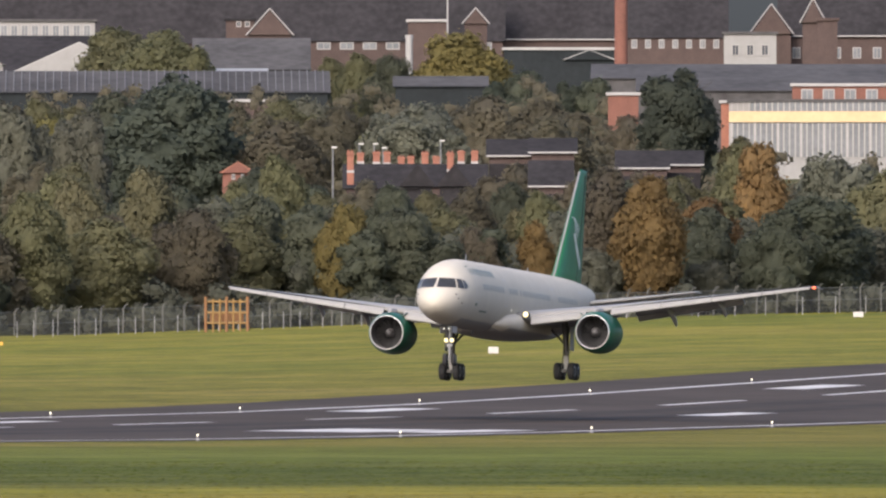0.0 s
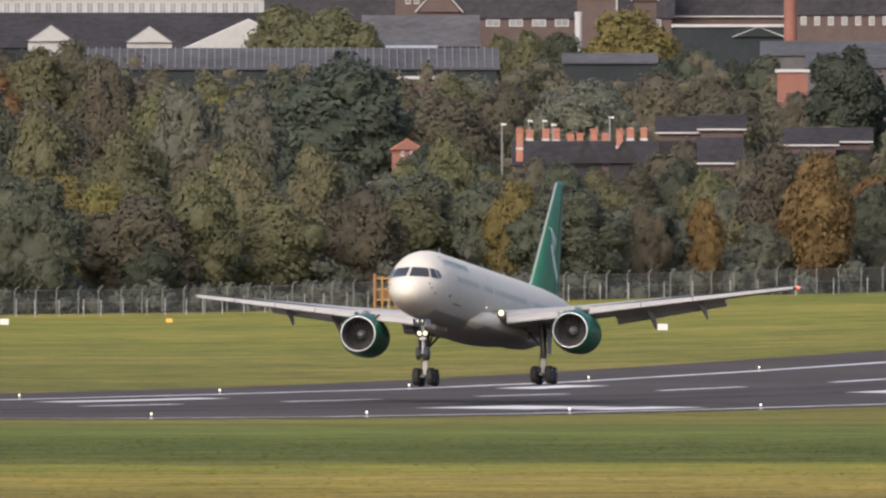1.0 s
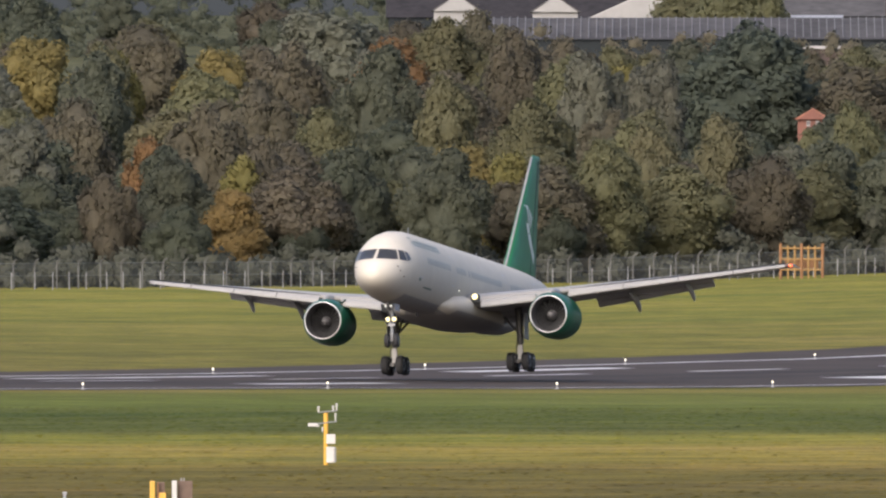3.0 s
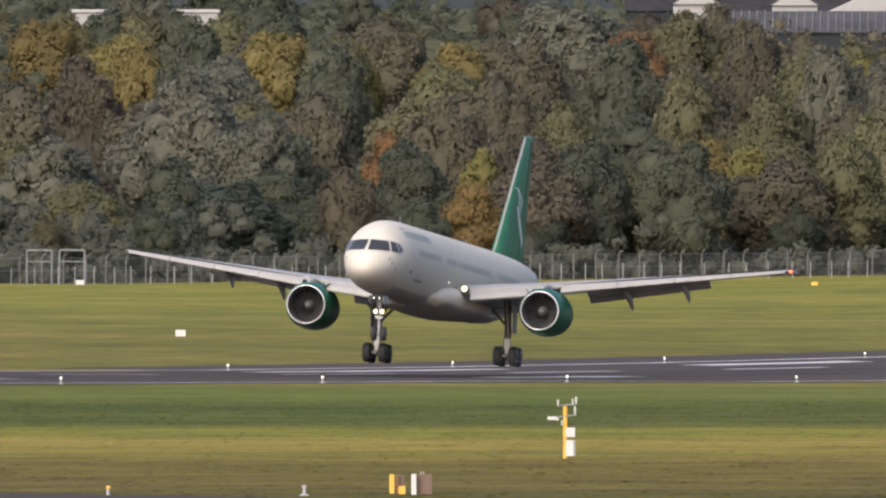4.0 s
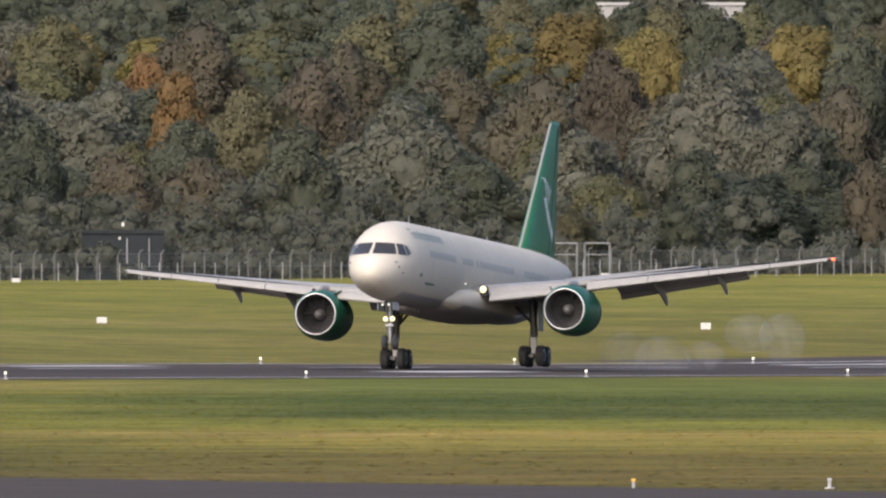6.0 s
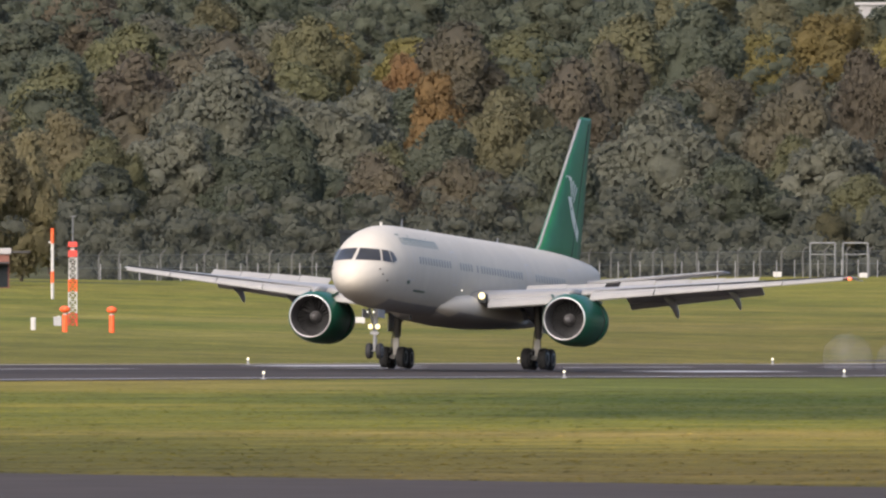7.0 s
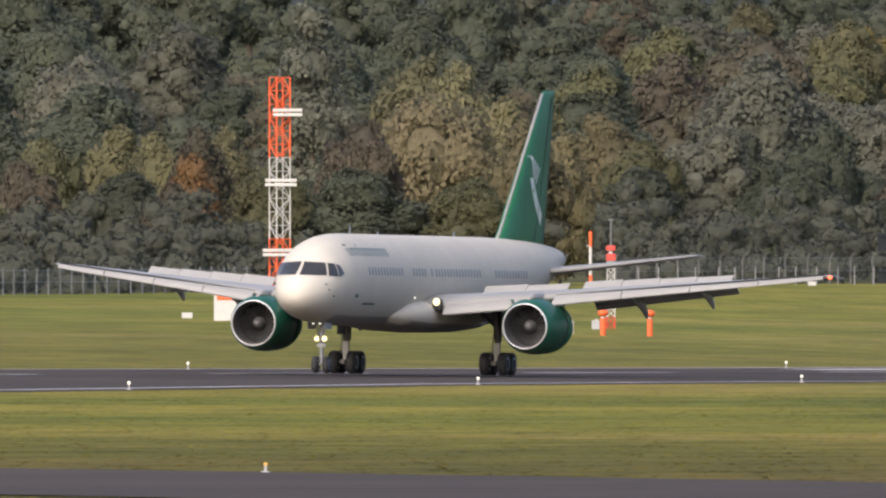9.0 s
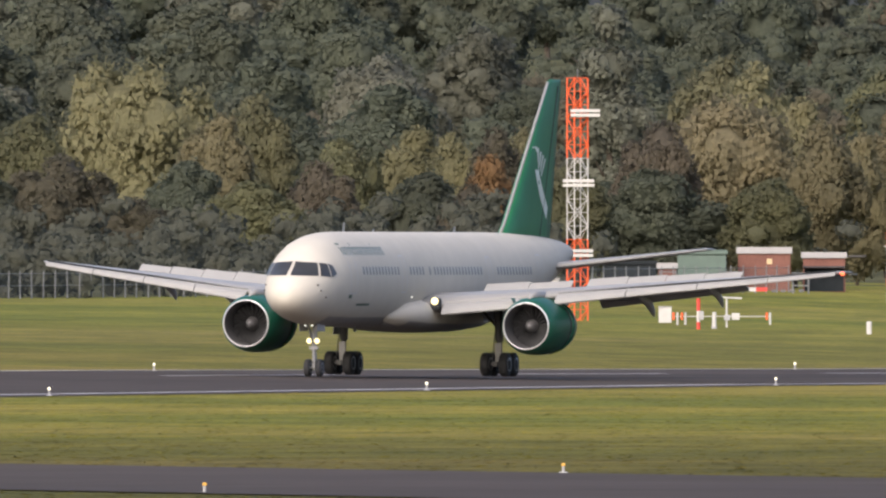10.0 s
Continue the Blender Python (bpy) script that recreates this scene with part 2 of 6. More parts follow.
def part(name, data, mat=None, parent=None, label="", m=None, smooth=False):
    """Links a bmesh or mesh as one object under a thing or a part."""
    if isinstance(data, bmesh.types.BMesh):
        me = bpy.data.meshes.new(name)
        bmesh.ops.recalc_face_normals(data, faces=data.faces)
        data.to_mesh(me)
        data.free()
    else:
        me = data
    if mat and not me.materials:
        me.materials.append(mat)
    if smooth:
        me.polygons.foreach_set("use_smooth", [True] * len(me.polygons))
    ob = new(name, me)
    if m is not None:
        ob.matrix_basis = m
    ob.parent = parent
    if label:
        ob["label"] = label
    return ob


def empty(name, m=None):
    ob = new(name)
    ob.empty_display_size = 0.2
    if m is not None:
        ob.matrix_basis = m
    return ob


def box(bm, cx, cy, cz, sx, sy, sz, bevel=0.0, m=None):
    got = bmesh.ops.create_cube(bm, size=1.0)
    vs = got["verts"]
    bmesh.ops.scale(bm, vec=(sx, sy, sz), verts=vs)
    if bevel:
        es = list({e for v in vs for e in v.link_edges})
        r = bmesh.ops.bevel(bm, geom=es, offset=bevel, segments=2, affect="EDGES", profile=0.6)
        vs = list({v for f in r["faces"] for v in f.verts} | {v for v in vs if v.is_valid})
    bmesh.ops.translate(bm, vec=(cx, cy, cz), verts=vs)
    if m is not None:
        bmesh.ops.transform(bm, matrix=m, verts=vs)
    return vs


def tube(bm, p, q, r1, r2=None, seg=10, caps=True):
    p, q = Vector(p), Vector(q)
    d = q - p
    got = bmesh.ops.create_cone(bm, cap_ends=caps, segments=seg, radius1=r1, radius2=r1 if r2 is None else r2, depth=d.length)
    mat = Matrix.Translation((p + q) / 2) @ d.to_track_quat("Z", "Y").to_matrix().to_4x4()
    bmesh.ops.transform(bm, matrix=mat, verts=got["verts"])
    return got["verts"]


def loft(rings, close_start=True, close_end=True):
    """Skin over equal rings of points."""
    n = len(rings[0])
    vs = [v for ring in rings for v in ring]
    fs = []
    for i in range(len(rings) - 1):
        for j in range(n):
            fs.append((i * n + j, i * n + (j + 1) % n, (i + 1) * n + (j + 1) % n, (i + 1) * n + j))
    if close_start:
        fs.append(tuple(range(n))[::-1])
    if close_end:
        fs.append(tuple((len(rings) - 1) * n + j for j in range(n)))
    return vs, fs


# ---- ground ----
def build_ground():
    xs = sorted(set(list(range(-1700, -440, 24)) + [-440, -434, -428.7, -418, -405.9, -395, -383, -376, -372] + list(range(-352, 60, 20)) + [-4500, -3600, -2800, -2200, 150, 300, 600, 1000, 1800, 3000, 4500]))
    ys = sorted(set([-4500, -2500, -1200, -500, 0, 200, 400, 500] + list(range(600, 4700, 20)) + [4800, 4950, 5200, 5600]))
    vs = [(x, y, ground_z(x, y)) for y in ys for x in xs]
    w = len(xs)
    fs = [(j * w + i, j * w + i + 1, (j + 1) * w + i + 1, (j + 1) * w + i) for j in range(len(ys) - 1) for i in range(w - 1)]
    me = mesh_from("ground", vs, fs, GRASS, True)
    me.materials.append(WOOD_FLOOR)
    for p in me.polygons:
        x, y, _ = p.center
        r = math.hypot(x, y)
        if r > lerp_table(FENCE_B, FENCE_R, 784 + (FIRST - math.atan2(-x, y)) * STEP) + 14 and y > 0:
            p.material_index = 1
    ob = new("ground", me)
    tagged(ob, "mown autumn airfield grass rising to a wooded hill", "grass", kind="structure")


def strip(name, d0, d1, s0, s1, mat, lift, step=20.0):
    """A strip parallel to the runway that follows its surface."""
    n = max(1, int(round((s1 - s0) / step)))
    cuts = sorted({min(max(d, d0), d1) for d in (d0, 383.0, 395.0, 405.9, 418.0, 428.7, d1)})
    vs = [(-d, s0 + (s1 - s0) * i / n, runway_z(s0 + (s1 - s0) * i / n, d) + lift) for i in range(n + 1) for d in cuts]
    w = len(cuts)
    fs = [(i * w + j, i * w + j + 1, (i + 1) * w + j + 1, (i + 1) * w + j) for i in range(n) for j in range(w - 1)]
    return mesh_from(name, vs, fs, mat)


build_ground()
runway = new("runway", strip("runway", 382.2, 430.2, 1000, 2600, ASPHALT, 0.02))
tagged(runway, "grey asphalt runway with worn white markings", "runway", kind="structure")

shoulder = new("runway_shoulder", strip("runway_shoulder", 430.2, 440.0, 1900, 2600, ASPHALT, 0.02))
tagged(shoulder, "plain asphalt shoulder along the runway's far edge", "runway", kind="structure")

# ---- trees ----
_g = (1 + 5 ** 0.5) / 2
HEART = (np.array([(-1, _g, 0), (1, _g, 0), (-1, -_g, 0), (1, -_g, 0), (0, -1, _g), (0, 1, _g), (0, -1, -_g), (0, 1, -_g), (_g, 0, -1), (_g, 0, 1), (-_g, 0, -1), (-_g, 0, 1)]) / math.hypot(1, _g),
         np.array([(0, 11, 5), (0, 5, 1), (0, 1, 7), (0, 7, 10), (0, 10, 11), (1, 5, 9), (5, 11, 4), (11, 10, 2), (10, 7, 6), (7, 1, 8), (3, 9, 4), (3, 4, 2), (3, 2, 6), (3, 6, 8), (3, 8, 9), (4, 9, 5), (2, 4, 11), (6, 2, 10), (8, 6, 7), (9, 8, 1)]))


def ball():
    bm = bmesh.new()
    bmesh.ops.create_icosphere(bm, subdivisions=2, radius=1.0)
    vs, fs = np.array([v.co[:] for v in bm.verts]), np.array([[v.index for v in f.verts] for f in bm.faces])
    bm.free()
    return vs, fs


BALL = ball()


def crown_mesh(name, seed, height, radius, base, leaves, mat, size=0.25, boughs=14, cone=0.0):
    """A dense crown in three scales: round boughs that run into one another, tufts on them, and leaves on the tufts."""
    rs = np.random.RandomState(seed)
    mid, half = (height + base) / 2, (height - base) / 2
    bs = [(0.0, 0.0, mid, radius * 0.6), (0.0, 0.0, mid - half * 0.5, radius * 0.5), (0.0, 0.0, mid + half * 0.35, radius * (0.5 - 0.25 * cone))]
    while len(bs) < boughs:
        u = rs.normal(size=3)
        u /= np.linalg.norm(u)
        k = rs.uniform(0.5, 0.76)
        z = mid + u[2] * half * (k + 0.06)
        taper = 1.0 - cone * max(0.0, (z - base) / (height - base))
        bs.append((u[0] * radius * k * taper, u[1] * radius * k * taper, z, radius * rs.uniform(0.20, 0.36) * (0.5 + 0.5 * taper)))
    bs = np.array(bs)
    low = np.array([0, 0, base + (mid - base) * 0.5])

    def outward(p):
        o = p - low
        return o / (np.linalg.norm(o, axis=-1, keepdims=True) + 1e-6)
    # leaves, in tufts over the boughs, none inside a neighbouring bough
    want = leaves * 3
    pick = rs.choice(len(bs), want, p=bs[:, 3] ** 2 / np.sum(bs[:, 3] ** 2))
    tuft = rs.normal(size=(len(bs), 18, 3))
    tuft /= np.linalg.norm(tuft, axis=2)[:, :, None]
    td = tuft[pick, rs.randint(0, 18, want)]
    off = rs.normal(0, 0.3, (want, 3))
    d = td + off
    d /= np.linalg.norm(d, axis=1)[:, None]
    lift = 0.92 + 0.26 * (1 - np.clip(np.linalg.norm(off, axis=1) / 0.7, 0, 1)) + rs.normal(0, 0.12, want)
    c = bs[pick, :3] + d * (bs[pick, 3] * lift)[:, None]
    gap = np.linalg.norm(c[:, None] - bs[None, :, :3], axis=2) / bs[None, :, 3]
    gap[np.arange(want), pick] = 9
    ok = np.nonzero((gap.min(axis=1) > 0.9) & (c[:, 2] > base * 0.6))[0][:leaves]
    c, d = c[ok], d[ok]
    n = len(c)
    nrm = d + rs.normal(0, 0.7, (n, 3)) + np.array([0, 0, 0.15])
    nrm /= np.linalg.norm(nrm, axis=1)[:, None]
    t = np.cross(nrm, rs.normal(size=(n, 3)))
    t /= np.linalg.norm(t, axis=1)[:, None]
    b = np.cross(nrm, t)
    s = size * rs.uniform(0.5, 1.35, n)[:, None]
    q = np.stack([c - t * s * 0.5 - b * s * 0.3, c + t * s * 0.5 - b * s * 0.3, c + b * s * 0.62], 1).reshape(-1, 3)
    soft = d * 0.4 + outward(c) * 0.55 + nrm * 0.5
    # the dense inside of twigs and leaves, one uneven body a bough
    unit, tri = BALL
    cv, cf, cn = [], [], []
    for i, (bx, by, bz, br) in enumerate(bs):
        p = np.array([bx, by, bz])
        tufty = np.max(unit @ tuft[i].T, axis=1)
        v = p + unit * (br * (0.70 + 0.16 * np.clip((tufty - 0.7) / 0.3, 0, 1) + rs.uniform(-0.08, 0.08, len(unit))))[:, None]
        v[:, 2] = np.maximum(v[:, 2], base * 0.4)
        cf.append(tri + len(unit) * i)
        cv.append(v)
        cn.append(unit * 0.6 + outward(v) * 0.6)
    return leaf_mesh(name, q, soft, mat, np.concatenate(cv), np.concatenate(cf), np.concatenate(cn))


def leaf_mesh(name, q, soft, mat, body=None, body_faces=None, body_soft=None):
    """One mesh of three-cornered leaves, and the bodies under them, shaded along the clump's outline."""
    leaves = len(soft)
    vs, idx, nrm = q, np.arange(leaves * 3), np.repeat(soft, 3, axis=0)
    if body is not None:
        idx = np.concatenate([idx, (body_faces + leaves * 3).ravel()])
        vs, nrm = np.concatenate([vs, body]), np.concatenate([nrm, body_soft])
    faces = len(idx) // 3
    me = bpy.data.meshes.new(name)
    me.vertices.add(len(vs))
    me.vertices.foreach_set("co", vs.ravel())
    me.loops.add(len(idx))
    me.loops.foreach_set("vertex_index", idx)
    me.polygons.add(faces)
    me.polygons.foreach_set("loop_start", np.arange(faces) * 3)
    me.polygons.foreach_set("loop_total", np.full(faces, 3))
    me.materials.append(mat)
    me.update(calc_edges=True)
    nrm = nrm / np.linalg.norm(nrm, axis=1)[:, None]
    me.polygons.foreach_set("use_smooth", [True] * faces)
    me.normals_split_custom_set_from_vertices(nrm.tolist())
    return me


def trunk_bmesh(seed, height, radius):
    rs = random.Random(seed)
    bm = bmesh.new()
    p, r = Vector((0, 0, -0.6)), height * 0.022
    for i in range(5):
        q = p + Vector((rs.uniform(-0.2, 0.2), rs.uniform(-0.2, 0.2), height * 0.15))
        tube(bm, p, q, r, r * 0.8, 7, False)
        if i > 0:
            for _ in range(2):
                a = rs.uniform(0, 6.28)
                e = q + Vector((math.cos(a) * radius * 0.6, math.sin(a) * radius * 0.6, height * rs.uniform(0.08, 0.2)))
                tube(bm, q, e, r * 0.5, r * 0.12, 5, False)
        p, r = q, r * 0.78
    return bm


TREE_KINDS = {
    # kind: (leaf material, height, crown radius, crown base, cone, lumps, leaves)
    "dark": ("dark", 12, 5.2, 0.8, 0.15, 30, 9464), "dark_tall": ("dark", 14, 4.2, 1.0, 0.3, 28, 9101),
    "olive": ("olive", 12, 5.0, 0.8, 0.2, 30, 9464), "olive_wide": ("olive", 10, 6.0, 0.6, 0.1, 34, 9827),
    "yellow": ("yellow", 12, 4.6, 0.8, 0.25, 28, 8735), "orange": ("orange", 11, 4.6, 0.7, 0.35, 28, 8735),
    "brown": ("brown", 11, 5.4, 0.6, 0.15, 30, 9101), "brown_tall": ("brown", 13, 4.2, 0.8, 0.3, 26, 8372),
    "silver": ("silver", 12, 5.0, 0.8, 0.2, 34, 9464), "silver_wide": ("silver", 10, 6.0, 0.6, 0.1, 36, 9827),
    "tan": ("tan", 12, 5.0, 0.7, 0.15, 32, 9600), "tan_wide": ("tan", 10, 6.2, 0.5, 0.1, 36, 9900), "poplar": ("silver", 20, 3.4, 0.8, 0.35, 30, 8000),
    "conifer": ("conifer", 14, 4.6, 0.5, 0.25, 40, 10921), "yew": ("conifer", 12, 5.6, 0.4, 0.35, 46, 11830),
}
TREE_LABELS = {"dark": "dense dark green broadleaf tree at the wood's edge", "olive": "olive green autumn tree in the wood", "yellow": "yellowing autumn tree among green ones",
               "orange": "orange autumn tree standing in the wood", "brown": "russet brown autumn tree in the wood", "silver": "silvery green willow tree in the wood",
               "conifer": "tall dark green evergreen tree", "tan": "tan and olive autumn tree in full leaf"}
TREES = {}


def plant(kind, b, top, r, wide=1.0, spin=0.0):
    """A tree of that kind on bearing b at range r whose top stands at elevation top."""
    r = max(r, lerp_table(FENCE_B, FENCE_R, b) + 14 + (b * 7) % 23)
    if -3290 < b < -2740:
        r = max(r, 2650 + (b * 7) % 23)
    x, y = spot(b, r)
    z = ground_z(x, y)
    leaf, h, rad, base, cone, lumps, leaves = TREE_KINDS[kind]
    tall = max(3.0, level(top, r) - z)
    if kind not in TREES:
        seed = 11 + 7 * list(TREE_KINDS).index(kind)
        thing = empty("tree")
        part("trunk", trunk_bmesh(seed, h, rad), BARK, thing)
        part("crown", crown_mesh("crown", seed, h, rad, base, leaves, LEAVES[leaf], 0.36, int(lumps * 0.8), cone), None, thing)
        tagged(thing, TREE_LABELS[leaf], "tree", "trees of the wooded hill")
        TREES[kind] = thing
        ob = thing
    else:
        ob = None
    k = tall / h
    w = min(k * wide, 2.3)
    m = Matrix.Translation((x, y, z)) @ Matrix.Rotation(spin, 4, "Z") @ Matrix.Diagonal((w, w, k, 1))
    if ob:
        ob.matrix_basis = m
        ob["placed"] = 1
    else:
        src = TREES[kind]
        keep = src.matrix_basis.copy()
        src.matrix_basis = Matrix.Identity(4)
        copy_thing(src, m)
        src.matrix_basis = keep


def undergrowth(name, seed, rows, leaves, mat, label):
    """Scrub as one mesh of leaves: rows of (first bearing, last bearing, range behind the fence or plain range, height)."""
    rs = np.random.RandomState(seed)
    cs = []
    for b0, b1, off, h in rows:
        b = b0
        while b < b1:
            fr = lerp_table(FENCE_B, FENCE_R, b)
            r = (fr + off if off < 1000 else off) + rs.uniform(-9, 9)
            if r > fr + 6 and not (-3280 < b < -2750 and r < 2640):
                x, y = spot(b, r)
                hh = h * rs.uniform(0.6, 1.25)
                g = ground_z(x, y)
                for _ in range(int(math.ceil(hh / 1.7))):
                    u = rs.uniform(0, 1) ** 0.8
                    cs.append((x + rs.normal(0, 1.1), y + rs.normal(0, 2.0), g + 0.3 + u * (hh - 1.0), rs.uniform(0.9, 1.7), rs.uniform(0.7, 1.3)))
            b += 34 * rs.uniform(0.6, 1.4)
    cs = np.array(cs)
    pick = rs.randint(0, len(cs), leaves)
    d = rs.normal(size=(leaves, 3))
    d /= np.linalg.norm(d, axis=1)[:, None]
    c = cs[pick, :3] + d * np.stack([cs[pick, 3], cs[pick, 3], cs[pick, 4]], 1) * (1 - np.abs(rs.normal(0, 0.12, leaves)))[:, None]
    nrm = d + rs.normal(0, 0.4, (leaves, 3))
    nrm /= np.linalg.norm(nrm, axis=1)[:, None]
    t = np.cross(nrm, rs.normal(size=(leaves, 3)))
    t /= np.linalg.norm(t, axis=1)[:, None]
    bb = np.cross(nrm, t)
    s = 0.44 * rs.uniform(0.6, 1.2, leaves)[:, None]
    q = np.stack([c - t * s * 0.5 - bb * s * 0.3, c + t * s * 0.5 - bb * s * 0.3, c + bb * s * 0.62], 1).reshape(-1, 3)
    unit, tri = HEART
    hearts = (unit[None] * np.stack([cs[:, 3], cs[:, 3], cs[:, 4]], 1)[:, None] * rs.uniform(0.5, 0.75, (len(cs), 12))[:, :, None] + cs[:, None, :3])[:, tri].reshape(-1, 3)
    hsoft = np.tile(unit[tri].mean(axis=1), (len(cs), 1)) * 0.6 + np.array([0, -0.3, 0.4])
    me = leaf_mesh(name, np.concatenate([q, hearts]), np.concatenate([d * 0.5 + nrm * 0.4 + np.array([0, -0.3, 0.4]), hsoft]), mat)
    tagged(new(name, me), label, "undergrowth", kind="stuff")


RANGE_E = [-60, 20, 100, 130, 160, 220, 270, 325, 420, 470]
RANGE_R = [4250, 4050, 3880, 3720, 3570, 3350, 3210, 3105, 3050, 3020]


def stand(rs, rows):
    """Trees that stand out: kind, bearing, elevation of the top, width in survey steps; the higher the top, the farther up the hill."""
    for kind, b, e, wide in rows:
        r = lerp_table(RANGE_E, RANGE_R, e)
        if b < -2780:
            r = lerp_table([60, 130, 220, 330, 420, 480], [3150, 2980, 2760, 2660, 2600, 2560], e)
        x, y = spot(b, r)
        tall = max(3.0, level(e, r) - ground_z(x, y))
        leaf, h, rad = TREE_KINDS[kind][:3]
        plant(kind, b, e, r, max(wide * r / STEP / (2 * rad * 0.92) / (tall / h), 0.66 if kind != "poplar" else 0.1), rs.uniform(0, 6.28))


def woods():
    rs = random.Random(5)
    undergrowth("undergrowth", 21, [(-2700, 1900, 14, 3.0), (-2700, 1900, 27, 4.8), (-2700, 1900, 44, 6.0), (-2700, 1900, 75, 7.5), (-4700, -2850, 16, 3.2), (-4700, -2850, 40, 5.0), (-4700, -2850, 65, 6.5)], 190000, LEAVES["scrub"], "dark scrub and brambles behind the fence")
    undergrowth("undergrowth", 22, [(-4700, 1900, 3250, 5.0), (-4700, 1900, 3420, 5.0), (-4700, 600, 3650, 6.0), (-4700, 300, 3850, 6.0), (600, 1900, 3640, 7.0), (-160, 1130, 3880, 9.5), (-160, 1130, 3810, 9.0), (-160, 1130, 3730, 8.0), (560, 1280, 3395, 5.5)], 170000, LEAVES["brown"], "russet scrub between the trees")
    undergrowth("far_woods", 23, [(-4700, -330, 4310, 14.0), (-4700, -330, 4400, 15.0), (-4700, -1350, 3960, 11.0), (-4700, -1350, 3760, 10.0)], 150000, LEAVES["dark"], "dark woods along the hill top")
    # round the houses and works
    for args in (("yew", 297, 133, 3555, 1.3), ("conifer", 1205, 104, 3700, 1.05), ("yellow", 815, 34, 4060, 1.15), ("olive", 215, 38, 4030, 1.2), ("olive", 290, 44, 4020, 1.1)):
        plant(*args, rs.uniform(0, 6.28))
    for i, bb in enumerate((575, 640, 700, 765, 830, 895, 960, 1035, 1110, 1180)):
        plant(("olive", "brown", "dark")[i % 3], bb, (332, 322, 330, 330, 334, 326, 330, 322, 322, 316)[i], 3330 + 12 * (i % 2), 0.8, rs.uniform(0, 6.28))
    for args in (("olive", 118, 280, 3420, 1.0), ("brown", 60, 290, 3420, 0.9), ("olive", 420, 314, 3350, 0.8), ("dark", 470, 300, 3360, 0.9), ("brown", 900, 292, 3420, 0.9), ("dark", 985, 298, 3425, 0.9), ("brown", 1135, 306, 3400, 0.9), ("olive", 1205, 304, 3400, 0.9)):
        plant(*args, rs.uniform(0, 6.28))
    for args in (("olive", 640, 88, 4080, 0.9), ("dark", 690, 100, 4060, 0.9), ("olive", 590, 96, 4090, 0.9), ("dark", 540, 128, 4000, 0.8), ("conifer", 880, 134, 3950, 0.9), ("dark", 940, 128, 3950, 1.0), ("conifer", 1000, 134, 3950, 0.9), ("dark", 1050, 140, 3950, 0.9), ("brown", 1100, 206, 3760, 0.9), ("olive", 1310, 236, 3700, 0.8)):
        plant(*args, rs.uniform(0, 6.28))
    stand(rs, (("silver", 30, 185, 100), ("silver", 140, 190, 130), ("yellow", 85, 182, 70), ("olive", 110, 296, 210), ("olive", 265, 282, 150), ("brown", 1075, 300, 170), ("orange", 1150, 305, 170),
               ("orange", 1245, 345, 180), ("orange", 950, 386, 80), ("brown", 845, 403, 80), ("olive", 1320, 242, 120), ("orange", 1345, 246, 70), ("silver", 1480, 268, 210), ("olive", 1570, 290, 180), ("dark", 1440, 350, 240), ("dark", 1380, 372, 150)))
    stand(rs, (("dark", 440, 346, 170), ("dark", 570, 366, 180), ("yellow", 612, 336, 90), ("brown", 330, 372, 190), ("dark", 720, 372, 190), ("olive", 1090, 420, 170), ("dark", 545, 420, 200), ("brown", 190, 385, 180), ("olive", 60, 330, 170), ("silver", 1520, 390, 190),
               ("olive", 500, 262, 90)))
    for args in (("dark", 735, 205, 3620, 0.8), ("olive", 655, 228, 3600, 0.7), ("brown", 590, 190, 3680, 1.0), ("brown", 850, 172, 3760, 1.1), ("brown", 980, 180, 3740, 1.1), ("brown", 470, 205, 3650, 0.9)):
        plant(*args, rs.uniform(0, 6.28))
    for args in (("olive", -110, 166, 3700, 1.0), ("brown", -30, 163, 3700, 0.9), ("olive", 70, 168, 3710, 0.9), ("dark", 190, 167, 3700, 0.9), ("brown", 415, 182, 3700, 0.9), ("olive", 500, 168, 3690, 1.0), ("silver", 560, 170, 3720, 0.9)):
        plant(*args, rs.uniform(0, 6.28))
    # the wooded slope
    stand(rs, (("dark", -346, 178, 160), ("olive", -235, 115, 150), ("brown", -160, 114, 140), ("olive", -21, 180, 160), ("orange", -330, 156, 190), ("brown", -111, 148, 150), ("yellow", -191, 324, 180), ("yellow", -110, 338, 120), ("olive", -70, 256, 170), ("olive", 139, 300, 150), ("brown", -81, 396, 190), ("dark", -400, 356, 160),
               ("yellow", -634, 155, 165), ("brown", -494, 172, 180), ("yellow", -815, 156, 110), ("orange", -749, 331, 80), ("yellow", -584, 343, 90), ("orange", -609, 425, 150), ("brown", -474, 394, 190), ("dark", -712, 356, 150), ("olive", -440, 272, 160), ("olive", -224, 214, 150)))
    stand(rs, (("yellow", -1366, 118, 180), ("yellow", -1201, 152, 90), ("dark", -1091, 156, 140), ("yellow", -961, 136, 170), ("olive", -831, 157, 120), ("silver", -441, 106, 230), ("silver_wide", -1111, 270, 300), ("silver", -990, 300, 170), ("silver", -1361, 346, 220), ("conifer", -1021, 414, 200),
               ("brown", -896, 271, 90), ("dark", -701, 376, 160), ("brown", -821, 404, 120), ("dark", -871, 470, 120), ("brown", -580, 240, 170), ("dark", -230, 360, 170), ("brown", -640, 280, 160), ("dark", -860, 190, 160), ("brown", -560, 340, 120)))
